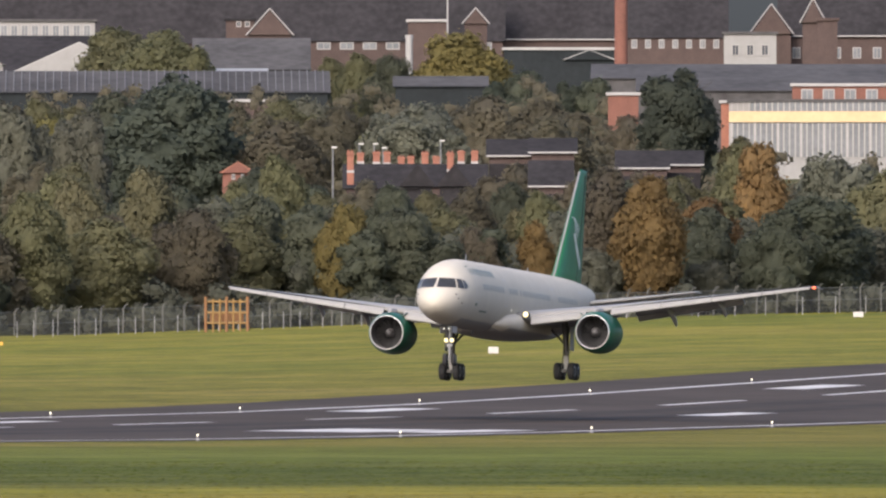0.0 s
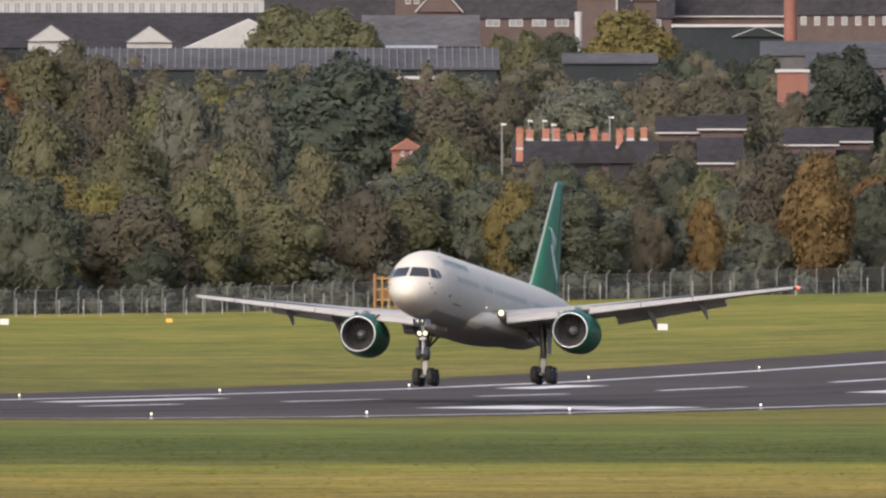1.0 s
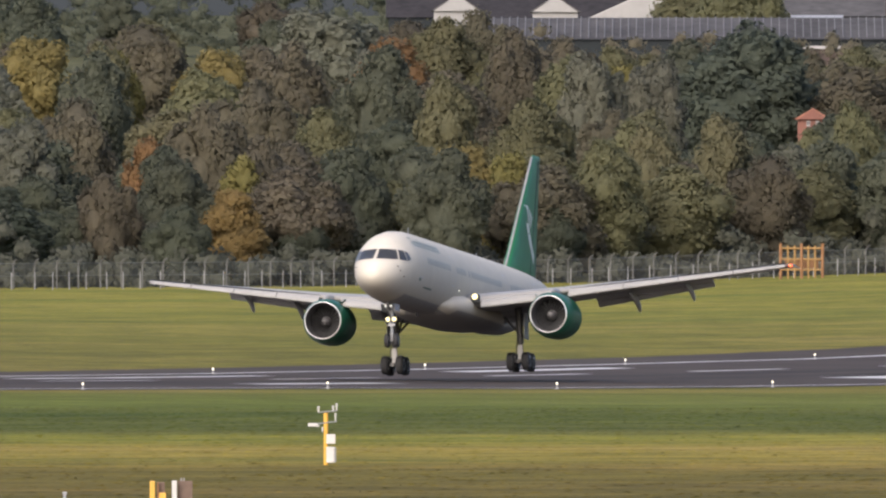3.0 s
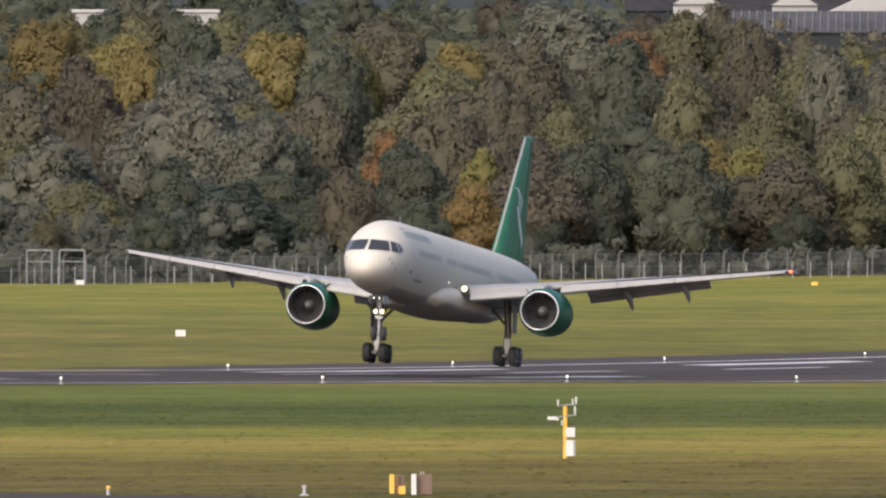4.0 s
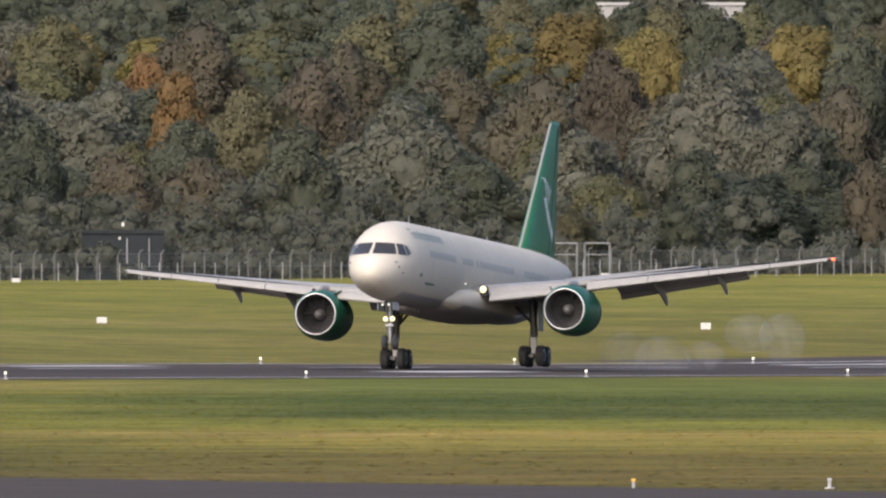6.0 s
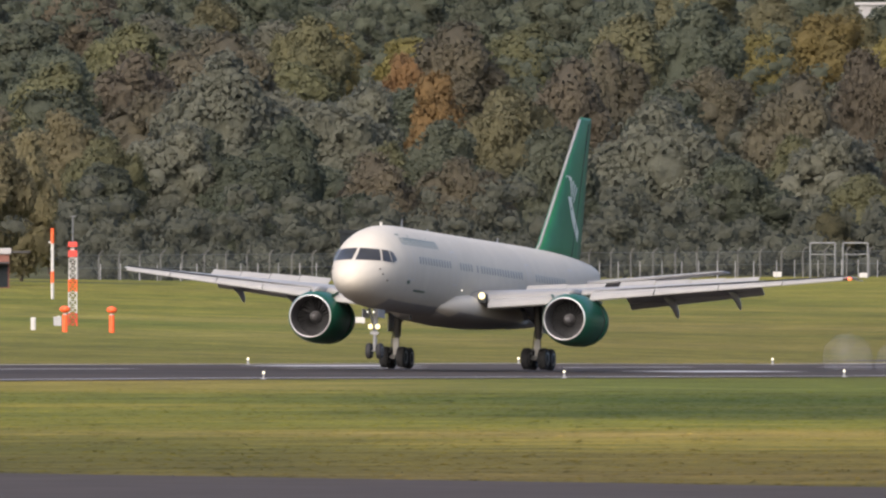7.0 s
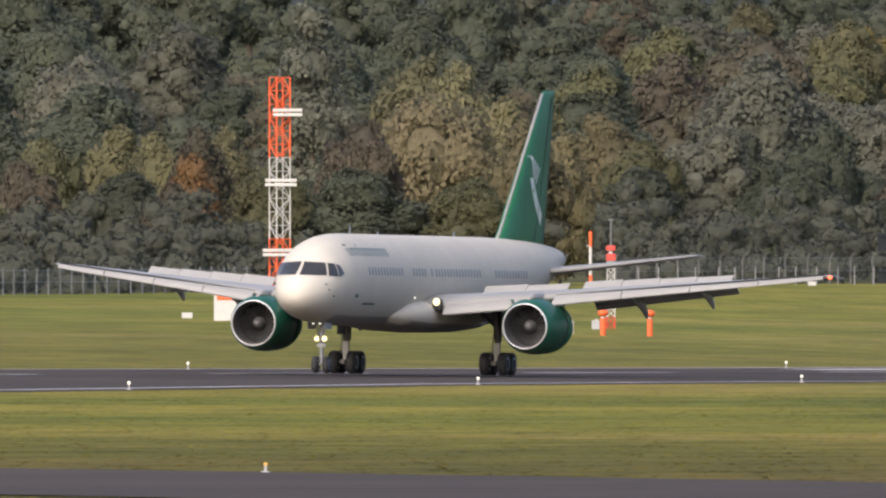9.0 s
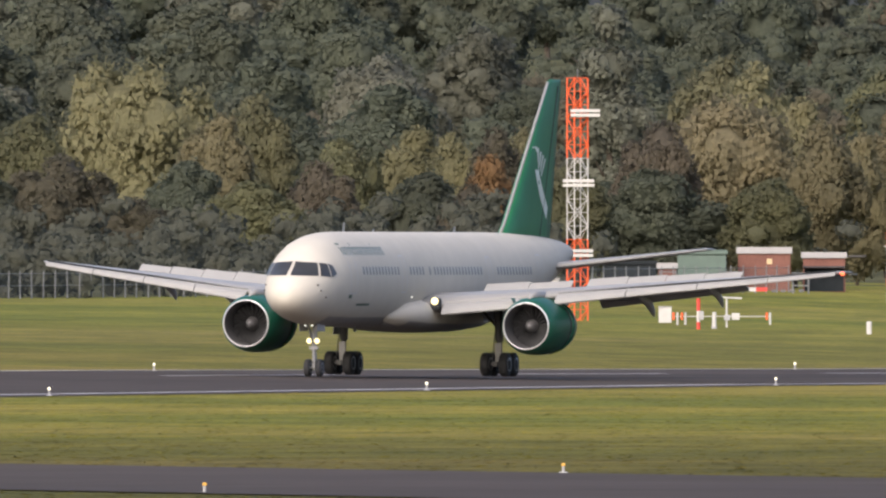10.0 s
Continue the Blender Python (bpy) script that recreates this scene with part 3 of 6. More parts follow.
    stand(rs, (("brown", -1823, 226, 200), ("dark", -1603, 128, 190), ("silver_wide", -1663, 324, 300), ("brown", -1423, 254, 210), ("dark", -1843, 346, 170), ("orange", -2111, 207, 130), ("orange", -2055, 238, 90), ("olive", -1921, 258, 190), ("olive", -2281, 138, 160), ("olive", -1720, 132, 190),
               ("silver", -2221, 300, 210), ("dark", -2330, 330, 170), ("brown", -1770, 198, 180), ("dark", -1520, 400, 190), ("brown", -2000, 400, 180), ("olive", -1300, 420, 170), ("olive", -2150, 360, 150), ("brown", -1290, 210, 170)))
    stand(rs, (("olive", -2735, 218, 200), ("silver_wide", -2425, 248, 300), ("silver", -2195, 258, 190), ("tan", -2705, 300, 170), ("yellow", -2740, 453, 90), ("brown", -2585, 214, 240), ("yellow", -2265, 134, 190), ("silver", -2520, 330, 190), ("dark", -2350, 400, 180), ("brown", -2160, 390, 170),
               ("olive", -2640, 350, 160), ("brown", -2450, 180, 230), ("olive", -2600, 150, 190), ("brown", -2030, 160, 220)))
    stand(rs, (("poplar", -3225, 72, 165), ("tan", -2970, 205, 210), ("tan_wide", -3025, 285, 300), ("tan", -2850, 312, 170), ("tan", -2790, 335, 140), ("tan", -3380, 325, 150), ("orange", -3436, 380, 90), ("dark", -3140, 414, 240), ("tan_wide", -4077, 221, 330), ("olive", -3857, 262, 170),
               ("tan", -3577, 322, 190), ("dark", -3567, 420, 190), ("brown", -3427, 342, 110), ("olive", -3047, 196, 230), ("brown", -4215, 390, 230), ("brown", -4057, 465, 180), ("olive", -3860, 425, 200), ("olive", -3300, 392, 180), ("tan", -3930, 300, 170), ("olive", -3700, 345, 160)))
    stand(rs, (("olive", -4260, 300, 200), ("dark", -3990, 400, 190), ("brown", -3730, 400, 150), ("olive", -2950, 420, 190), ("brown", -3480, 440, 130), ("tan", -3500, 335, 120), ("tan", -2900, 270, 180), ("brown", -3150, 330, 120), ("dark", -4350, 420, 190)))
    for i, bb in enumerate((-1330, -1260, -1190, -1120, -1050)):
        plant(("olive", "dark")[i % 2], bb, (120, 126, 121, 127, 120)[i], 3900, 1.0, rs.uniform(0, 6.28))
    # belts of trees: range, elevation of the tops at bearings, spacing, kinds
    tops_b = [-5200, -4300, -3500, -2600, -1600, -800, 0, 800, 1600, 2400]
    belts = [
        (3035, [420, 420, 420, 465, 475, 470, 465, 445, 445, 445], 215, -9000, "dark dark olive dark silver dark brown"),
        (3110, [350, 350, 350, 400, 405, 400, 395, 385, 380, 370], 215, -9000, "dark olive silver dark olive dark_tall brown"),
        (3230, [280, 280, 280, 340, 345, 340, 345, 350, 340, 330], 220, -9000, "olive silver dark brown olive dark"),
        (3370, [210, 210, 210, 280, 290, 280, 315, 350, 330, 320], 225, -9000, "dark olive olive dark brown silver"),
        (3590, [150, 150, 150, 220, 225, 215, 240, 190, 250, 255], 225, -9000, "brown olive yellow silver olive"),
        (3790, [90, 90, 90, 155, 155, 155, 180, 165, 215, 215], 225, -9000, "yellow olive silver olive brown"),
        (3990, [30, 30, 30, 95, 95, 105, 135, 150, 200, 200], 230, -160, "olive silver brown dark"),
        (4180, [-30, -30, -30, 40, 45, 60, 160, 170, 190, 190], 240, -330, "dark brown dark_tall olive"),
    ]
    for r, tops, gap, stop, kinds in belts:
        kinds = kinds.split()
        b = -4620
        while b < (1800 if stop == -9000 else stop):
            near = r + rs.uniform(-40, 40)
            if r > 3500 and b > 430 and (b > 1120 or r > 3700):
                b += gap
                continue
            kind = rs.choice(kinds)
            if b < -2700 and r > 3200:
                kind = rs.choice(("dark", "dark_tall", "silver", "dark"))
            plant(kind, b, lerp_table(tops_b, tops, b) + rs.uniform(-18, 18), near, rs.uniform(1.0, 1.35), rs.uniform(0, 6.28))
            b += gap * rs.uniform(0.85, 1.2)


woods()

# ---- the airliner: a twin-engined narrow-body, nose towards -y, its left wing towards +x ----
MID = 20.0      # stations are metres aft of the nose; the thing's origin lies at station 20, on the ground
HULL_WHITE = material("hull_white", (0.475, 0.442, 0.380), 0.6, vary=0.05, grain=1.2, coarse=0.15, gloss=0.15)
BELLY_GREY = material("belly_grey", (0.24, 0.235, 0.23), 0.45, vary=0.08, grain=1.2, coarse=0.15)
WING_GREY = material("wing_grey", (0.25, 0.243, 0.228), 0.42, vary=0.08, grain=1.5, coarse=0.3)
SLAT_WHITE = material("slat_white", (0.29, 0.28, 0.258), 0.45, vary=0.06, grain=1.5)
FLAP_GREY = material("flap_grey", (0.30, 0.30, 0.31), 0.5, vary=0.1, grain=2)
TAIL_GREEN = material("tail_green", (0.016, 0.125, 0.052), 0.5, vary=0.12, grain=0.8, coarse=0.2, gloss=0.3)
COWL_GREEN = material("cowling_green", (0.010, 0.078, 0.044), 0.4, vary=0.1, grain=0.8, coarse=0.2, gloss=0.35)
LOGO_PALE = material("logo_pale", (0.55, 0.60, 0.56), 0.4, vary=0.05, grain=2)
LETTER_GREY = material("lettering_grey_green", (0.05, 0.095, 0.07), 0.4, vary=0.1, grain=3)
LIP_METAL = material("polished_lip", (0.66, 0.65, 0.64), 0.3, 0.6, vary=0.04, grain=2)
DUCT_GREY = material("duct_grey", (0.075, 0.073, 0.073), 0.5, vary=0.1, grain=2)
FAN_DARK = material("fan_titanium", (0.036, 0.036, 0.037), 0.7, 0.0, vary=0.2, grain=2)
SPINNER_GREY = material("spinner_grey", (0.085, 0.083, 0.083), 0.4, vary=0.1, grain=2)
DARK_GAP = material("dark_cascade", (0.02, 0.022, 0.022), 0.7, vary=0.2, grain=6)
COCKPIT_GLASS = material("cockpit_glass", (0.03, 0.03, 0.03), 0.3, vary=0.2, grain=1.5)
CABIN_GLASS = material("cabin_glass", (0.10, 0.10, 0.105), 0.3, vary=0.15, grain=3)
SEAM_GREY = material("seam_grey", (0.42, 0.42, 0.43), 0.5, vary=0.1, grain=3)
TYRE = material("tyre_rubber", (0.022, 0.022, 0.023), 0.8, vary=0.25, grain=5)
STRUT = material("strut_grey", (0.25, 0.25, 0.25), 0.35, 0.3, vary=0.15, grain=4)
STRUT_DARK = material("strut_dark_grey", (0.08, 0.079, 0.078), 0.4, 0.2, vary=0.15, grain=4)
GLOW_WARM = material("landing_light", (1.0, 0.86, 0.46), 0.3, vary=0.0, emission=1.5)
GLOW_SMALL = material("small_white_light", (1.0, 0.95, 0.8), 0.3, vary=0.0, emission=1.2)
GLOW_RED = material("red_position_light", (1.0, 0.16, 0.05), 0.3, vary=0.0, emission=2.5)

HULL_A = [0.0, 0.04, 0.15, 0.4, 0.8, 1.3, 1.9, 2.5, 3.2, 4.0, 5.0, 6.2, 7.5, 30, 33, 36, 39, 42, 44.5, 46, 46.9]
HULL_T = [3.72, 3.97, 4.15, 4.39, 4.66, 4.95, 5.4, 5.78, 6.08, 6.29, 6.44, 6.52, 6.55, 6.55, 6.54, 6.52, 6.46, 6.34, 6.18, 6.02, 5.82]
HULL_B = [3.68, 3.46, 3.28, 3.06, 2.86, 2.70, 2.56, 2.46, 2.39, 2.33, 2.29, 2.26, 2.25, 2.25, 2.42, 2.85, 3.5, 4.2, 4.8, 5.15, 5.35]
HULL_W = [0.02, 0.26, 0.48, 0.76, 1.02, 1.25, 1.45, 1.59, 1.70, 1.78, 1.84, 1.87, 1.88, 1.88, 1.86, 1.75, 1.5, 1.12, 0.72, 0.42, 0.2]


def hull_at(a):
    zt, zb, w = lerp_table(HULL_A, HULL_T, a), lerp_table(HULL_A, HULL_B, a), lerp_table(HULL_A, HULL_W, a)
    zm = zb + (zt - zb) * 0.49
    return zt, zb, zm, w


def hull_inside(x, a, z):
    zt, zb, zm, w = hull_at(a)
    h = (zt - zm) if z > zm else (zm - zb)
    return (x / w) ** 2 + ((z - zm) / h) ** 2 < 1


def hull_side_x(a, z):
    zt, zb, zm, w = hull_at(a)
    h = (zt - zm) if z > zm else (zm - zb)
    return w * math.sqrt(max(0.0, 1 - ((z - zm) / h) ** 2))


def hull_patch(a0, a1, z0, z1, side, lift=0.008, n=2, m=3):
    """A thin plate that hugs the hull's side, with edges turned in."""
    vs, fs = [], []
    for j in range(m + 1):
        for i in range(n + 1):
            a, z = a0 + (a1 - a0) * i / n, z0 + (z1 - z0) * j / m
            vs.append((side * (hull_side_x(a, z) + lift), a - MID, z))
    for j in range(m):
        for i in range(n):
            k = j * (n + 1) + i
            fs.append((k, k + 1, k + n + 2, k + n + 1))
    return vs, fs


def nose_point(theta, z, lift=0.012):
    """Point of the nose's skin at height z, seen from an upright axis at station 3.3 under the angle theta from ahead."""
    lo, hi = 0.0, 4.0
    for _ in range(40):
        mid = (lo + hi) / 2
        if hull_inside(mid * math.sin(theta), 3.3 - mid * math.cos(theta), z):
            lo = mid
        else:
            hi = mid
    r = lo + lift
    return (r * math.sin(theta), 3.3 - r * math.cos(theta) - MID, z)


def nose_pane(corners, lift=0.03, n=9, m=6):
    """corners: (theta, z) of lower inner, lower outer, upper outer, upper inner."""
    vs, fs = [], []
    (t0, z0), (t1, z1), (t2, z2), (t3, z3) = corners
    for j in range(m + 1):
        v = j / m
        for i in range(n + 1):
            u = i / n
            t = (t0 * (1 - u) + t1 * u) * (1 - v) + (t3 * (1 - u) + t2 * u) * v
            z = (z0 * (1 - u) + z1 * u) * (1 - v) + (z3 * (1 - u) + z2 * u) * v
            vs.append(nose_point(radians(t), z, lift))
    for j in range(m):
        for i in range(n):
            k = j * (n + 1) + i
            fs.append((k, k + 1, k + n + 2, k + n + 1))
    return vs, fs


def foil(chord, thick, n=9):
    """Points (aft, up) round a wing section, from the trailing edge over the top to the nose and back."""
    pts = []
    us = [0.5 * (1 + math.cos(math.pi * i / (n - 1))) for i in range(n)]
    yt = lambda u: 5 * thick * (0.2969 * math.sqrt(u) - 0.126 * u - 0.3516 * u * u + 0.2843 * u ** 3 - 0.1015 * u ** 4)
    for u in us:
        pts.append((u * chord, (yt(u) + 0.012 * math.sin(math.pi * u)) * chord))
    for u in us[::-1][1:-1]:
        pts.append((u * chord, (-yt(u) * 0.75 + 0.012 * math.sin(math.pi * u)) * chord))
    return pts


WING_X = [1.0, 2.4, 6.6, 8.2, 12.0, 16.0, 18.6, 19.05]
WING_LE = [15.7, 16.45, 18.75, 19.6, 21.7, 23.85, 25.25, 25.75]
WING_TE = [24.4, 24.5, 24.7, 24.85, 25.7, 26.6, 27.2, 27.3]
WING_Z = [3.10, 3.20, 3.62, 3.79, 4.17, 4.56, 4.82, 4.88]
WING_K = [0.14, 0.135, 0.12, 0.115, 0.11, 0.105, 0.10, 0.06]


def wing_at(x):
    return [lerp_table(WING_X, t, x) for t in (WING_LE, WING_TE, WING_Z, WING_K)]


def wing_top(x, u):
    le, te, z, k = wing_at(x)
    c = te - le
    yt = 5 * k * (0.2969 * math.sqrt(u) - 0.126 * u - 0.3516 * u * u + 0.2843 * u ** 3 - 0.1015 * u ** 4)
    return (x, le + u * c - MID, z + (yt + 0.012 * math.sin(math.pi * u)) * c)


def wing_low(x, u):
    le, te, z, k = wing_at(x)
    c = te - le
    yt = 5 * k * (0.2969 * math.sqrt(u) - 0.126 * u - 0.3516 * u * u + 0.2843 * u ** 3 - 0.1015 * u ** 4)
    return (x, le + u * c - MID, z + (-0.75 * yt + 0.012 * math.sin(math.pi * u)) * c)


def plate(p, q, fwd_up, thick):
    """A thick plate between the inner edge p = (front, back) and the outer edge q = (front, back)."""
    t = Vector(fwd_up) * thick
    a = [Vector(p[0]), Vector(p[1]), Vector(q[1]), Vector(q[0])]
    vs = a + [v + t for v in a]
    return vs, [(0, 1, 2, 3), (7, 6, 5, 4), (0, 4, 5, 1), (1, 5, 6, 2), (2, 6, 7, 3), (3, 7, 4, 0)]


def flip(vs, side):
    return [(side * v[0], v[1], v[2]) for v in vs]


def relative(vs, origin):
    return [(v[0] - origin[0], v[1] - origin[1], v[2] - origin[2]) for v in vs]


def ring(a, x, z, r, n=36, squash=1.0):
    return [(x + r * math.cos(2 * math.pi * i / n), a - MID, z + squash * r * math.sin(2 * math.pi * i / n)) for i in range(n)]


def wheel_parts(parent, x, y, z, r, w):
    """A tyre with rounded shoulders and a hub on it, axle along x."""
    prof = [(-0.5, 0.60), (-0.5, 0.86), (-0.38, 0.97), (-0.15, 1.0), (0.15, 1.0), (0.38, 0.97), (0.5, 0.86), (0.5, 0.60)]
    n = 28
    rings = [[(x + u * w, y + r * k * math.cos(2 * math.pi * i / n), z + r * k * math.sin(2 * math.pi * i / n)) for i in range(n)] for u, k in prof]
    vs, fs = loft(rings)
    ty = part("tyre", mesh_from("tyre", vs, fs, TYRE, True), None, parent, "black rubber tyre")
    rings = [[(x + u * w, y + r * k * math.cos(2 * math.pi * i / 16), z + r * k * math.sin(2 * math.pi * i / 16)) for i in range(16)] for u, k in [(-0.46, 0.3), (-0.53, 0.58), (0.53, 0.58), (0.46, 0.3)]]
    vs, fs = loft(rings)
    part("hub", mesh_from("hub", vs, fs, STRUT, True), None, parent, "grey metal wheel hub")
    return ty


def build_engine(plane, side):
    x, z, a0 = 6.62 * side, 2.33, 16.45
    outer = [(0.045, 1.098), (0.12, 1.14), (0.35, 1.215), (0.8, 1.29), (1.6, 1.325), (2.4, 1.32), (2.9, 1.29)]
    vs, fs = loft([ring(a0 + u, x, z, r) for u, r in outer], False, False)
    eng = part("engine", mesh_from("engine", vs, fs, COWL_GREEN, True), None, plane, "green jet engine cowling with a bright inlet lip")
    lip = [(0.10, 1.018), (0.04, 1.024), (0.0, 1.036), (-0.01, 1.052), (0.01, 1.072), (0.05, 1.10)]
    vs, fs = loft([ring(a0 + u, x, z, r) for u, r in lip], False, False)
    part("inlet_lip", mesh_from("inlet_lip", vs, fs, LIP_METAL, True), None, eng, "polished metal inlet lip")
    vs, fs = loft([ring(a0 + u, x, z, r) for u, r in [(0.10, 1.018), (0.42, 0.975), (0.8, 0.955), (1.3, 0.955)]], False, False)
    part("inlet_duct", mesh_from("inlet_duct", vs, fs, DUCT_GREY, True), None, eng, "grey inlet duct lining")
    # fan: a disc with twisted blades in front
    n = 22
    vs, fs = loft([ring(a0 + 1.3, x, z, 0.955, 32), ring(a0 + 1.32, x, z, 0.25, 32)], False, True)
    part("fan_disc", mesh_from("fan_disc", vs, fs, FAN_DARK), None, eng, "dark fan disc")
    for i in range(n):
        t0, t1 = 2 * math.pi * i / n, 2 * math.pi * (i + 0.75) / n
        bv = []
        for rr, tw in ((0.3, 0.0), (0.65, 0.06), (0.94, 0.12)):
            bv.append((x + rr * math.cos(t0 + tw), a0 + 1.06 - MID, z + rr * math.sin(t0 + tw)))
            bv.append((x + rr * math.cos(t1 + tw), a0 + 1.24 - MID, z + rr * math.sin(t1 + tw)))
        part("fan_blade", mesh_from("fan_blade", bv, [(0, 1, 3, 2), (2, 3, 5, 4)], FAN_DARK), None, eng)
    vs, fs = loft([ring(a0 + u, x, z, r, 24) for u, r in [(0.52, 0.02), (0.56, 0.10), (0.68, 0.19), (0.86, 0.26), (1.1, 0.31)]], True, False)
    part("spinner", mesh_from("spinner", vs, fs, SPINNER_GREY, True), None, eng, "grey domed spinner")
    vs, fs = loft([ring(a0 + u, x, z, r) for u, r in [(2.88, 1.275), (3.3, 1.235), (4.0, 1.10)]], False, False)
    part("cascade", mesh_from("cascade", vs, fs, DARK_GAP, True), None, eng, "dark ring behind the cowling")
    vs, fs = loft([ring(a0 + u, x, z, r) for u, r in [(2.9, 1.18), (2.9, 1.285), (3.3, 1.25), (3.9, 1.14), (4.7, 0.93), (5.2, 0.78), (5.2, 0.70), (4.6, 0.80)]], False, True)
    sleeve = part("reverser_sleeve", mesh_from("reverser_sleeve", vs, fs, COWL_GREEN, True), None, eng, "green sliding sleeve of the thrust reverser")
    le, te, wz, k = wing_at(6.62)
    rings = []
    for a, zl, zh, w in [(a0 + 0.55, z + 1.2, z + 1.26, 0.05), (a0 + 1.5, z + 1.15, z + 1.55, 0.17), (a0 + 3.0, z + 1.05, wz + 0.25, 0.22), (a0 + 5.0, z + 0.7, wz - 0.1, 0.2), (a0 + 7.0, z + 1.0, wz - 0.15, 0.08)]:
        rings.append([(x - w, a - MID, zl), (x + w, a - MID, zl), (x + w, a - MID, zh), (x, a - MID, zh + 0.03), (x - w, a - MID, zh)])
    vs, fs = loft(rings)
    part("pylon", mesh_from("pylon", vs, fs, WING_GREY, True), None, eng, "grey engine pylon")
    # strake on the cowling's inner shoulder
    vs, fs = plate([(x - side * 0.82, a0 + 0.9 - MID, z + 1.02), (x - side * 0.82, a0 + 2.0 - MID, z + 1.02)], [(x - side * 1.05, a0 + 1.2 - MID, z + 1.25), (x - side * 1.05, a0 + 2.0 - MID, z + 1.25)], (0, 0, 1), 0.02)
    part("strake", mesh_from("strake", vs, fs, COWL_GREEN), None, eng)
    return sleeve


def build_wing(plane, side):
    pivot = (side * 3.5, 0.0, 3.35)
    rings = []
    for x in WING_X:
        le, te, z, k = wing_at(x)
        rings.append([(x, le + p[0] - MID, z + p[1]) for p in foil(te - le, k, 11)])
    vs, fs = loft(rings)
    vs = relative(flip(vs, side), pivot)
    wing = part("wing", mesh_from("wing", vs, fs, WING_GREY, True), None, plane, "grey swept wing with slats and flaps out", m=Matrix.Translation(pivot))
    # slats: curved plates ahead of and below the leading edge
    for x0, x1 in ((2.75, 5.85), (7.35, 10.2), (10.24, 13.1), (13.14, 16.0), (16.04, 18.75)):
        rings = []
        for x in (x0, (x0 + x1) / 2, x1):
            le, te, z, k = wing_at(x)
            c = min(1.0, 0.16 * (te - le)) + 0.12
            prof = [(0.30, 0.20), (0.12, 0.18), (-0.12, 0.08), (-0.34, -0.10), (-0.44, -0.27), (-0.38, -0.34), (-0.22, -0.22), (-0.02, -0.02), (0.14, 0.10), (0.29, 0.16)]
            rings.append([(x, le - 0.16 + u * c - MID, z + 0.05 - 0.16 * c + v * c * 0.86) for u, v in prof])
        vs, fs = loft(rings)
        # solid dark strip that stands in for the shade in the slat's gap
        slot = []
        for x in (x0, (x0 + x1) / 2, x1):
            le, te, z, k = wing_at(x)
            c = min(1.0, 0.16 * (te - le)) + 0.12
            slot.append([(x, le - 0.16 + 0.27 * c - MID + du, z + 0.095 + 0.012 * c + dv) for du, dv in ((0, -0.03), (-0.01, 0.035), (0.06, 0.04), (0.07, -0.03))])
        sv, sf = loft(slot)
        part("slat_slot", mesh_from("slat_slot", relative(flip(sv, side), pivot), sf, DARK_GAP), None, wing, "dark strip for the shade in the slat's gap")
        part("slat", mesh_from("slat", relative(flip(vs, side), pivot), fs, SLAT_WHITE), None, wing, "white leading-edge slat, extended")
    # flaps: two plates each, drooped behind the rear edge
    for x0, x1 in ((2.0, 5.7), (7.7, 14.3)):
        vs_all, fs_all = [], []
        for (u0, d0, u1, d1) in ((0.0, -0.06, 0.85, -0.34), (0.80, -0.38, 1.28, -0.66)):
            k0, k1 = (1.0, 1.0) if x0 < 5 else (0.92, 0.62)
            p = [(x0, wing_at(x0)[1] - 0.55 + u0 * k0 - MID, wing_at(x0)[2] + d0 * k0), (x0, wing_at(x0)[1] - 0.55 + u1 * k0 - MID, wing_at(x0)[2] + d1 * k0)]
            q = [(x1, wing_at(x1)[1] - 0.45 + u0 * k1 - MID, wing_at(x1)[2] + d0 * k1), (x1, wing_at(x1)[1] - 0.45 + u1 * k1 - MID, wing_at(x1)[2] + d1 * k1)]
            vs, fs = plate(p, q, (0, 0.3, 0.95), 0.10)
            fs_all += [tuple(i + len(vs_all) for i in f) for f in fs]
            vs_all += vs
        part("flap", mesh_from("flap", relative(flip(vs_all, side), pivot), fs_all, FLAP_GREY), None, wing, "dark grey trailing-edge flap, lowered")
    # flap track fairings: canoe shapes hanging below
    for x, s in ((4.6, 0.9), (9.9, 0.84), (13.0, 0.72)):
        le, te, z, k = wing_at(x)
        rings = []
        for u, v, r in [(-2.2, -0.30, 0.03), (-1.4, -0.42, 0.16), (-0.3, -0.55, 0.22), (0.5, -0.82, 0.22), (1.0, -1.12, 0.18), (1.3, -1.38, 0.04)]:
            rings.append([(x + r * s * 0.8 * math.cos(t), te + u * s - MID, z + v * s + r * s * 1.3 * math.sin(t)) for t in [2 * math.pi * i / 12 for i in range(12)]])
        vs, fs = loft(rings)
        part("flap_fairing", mesh_from("flap_fairing", relative(flip(vs, side), pivot), fs, FLAP_GREY, True), None, wing, "grey flap track fairing")
    # spoilers, hinged on the upper side
    spoilers = []
    for x0, x1 in ((3.0, 4.95), (4.98, 6.9), (7.6, 9.3), (9.33, 10.98), (11.01, 12.66), (12.69, 14.3)):
        h0, h1 = Vector(wing_top(x0, 0.66)), Vector(wing_top(x1, 0.66))
        e0, e1 = Vector(wing_top(x0, 0.84 if x0 > 7 else 0.80)), Vector(wing_top(x1, 0.84 if x0 > 7 else 0.80))
        base = (h0 + h1) / 2 + Vector((0, 0, 0.012))
        hinge = h1 - h0
        rz, ry = side * math.degrees(math.atan2(hinge.y, hinge.x)), -side * math.degrees(math.atan2(hinge.z, math.hypot(hinge.x, hinge.y)))
        back = pose(0, 0, 0, 0, ry, rz).inverted()
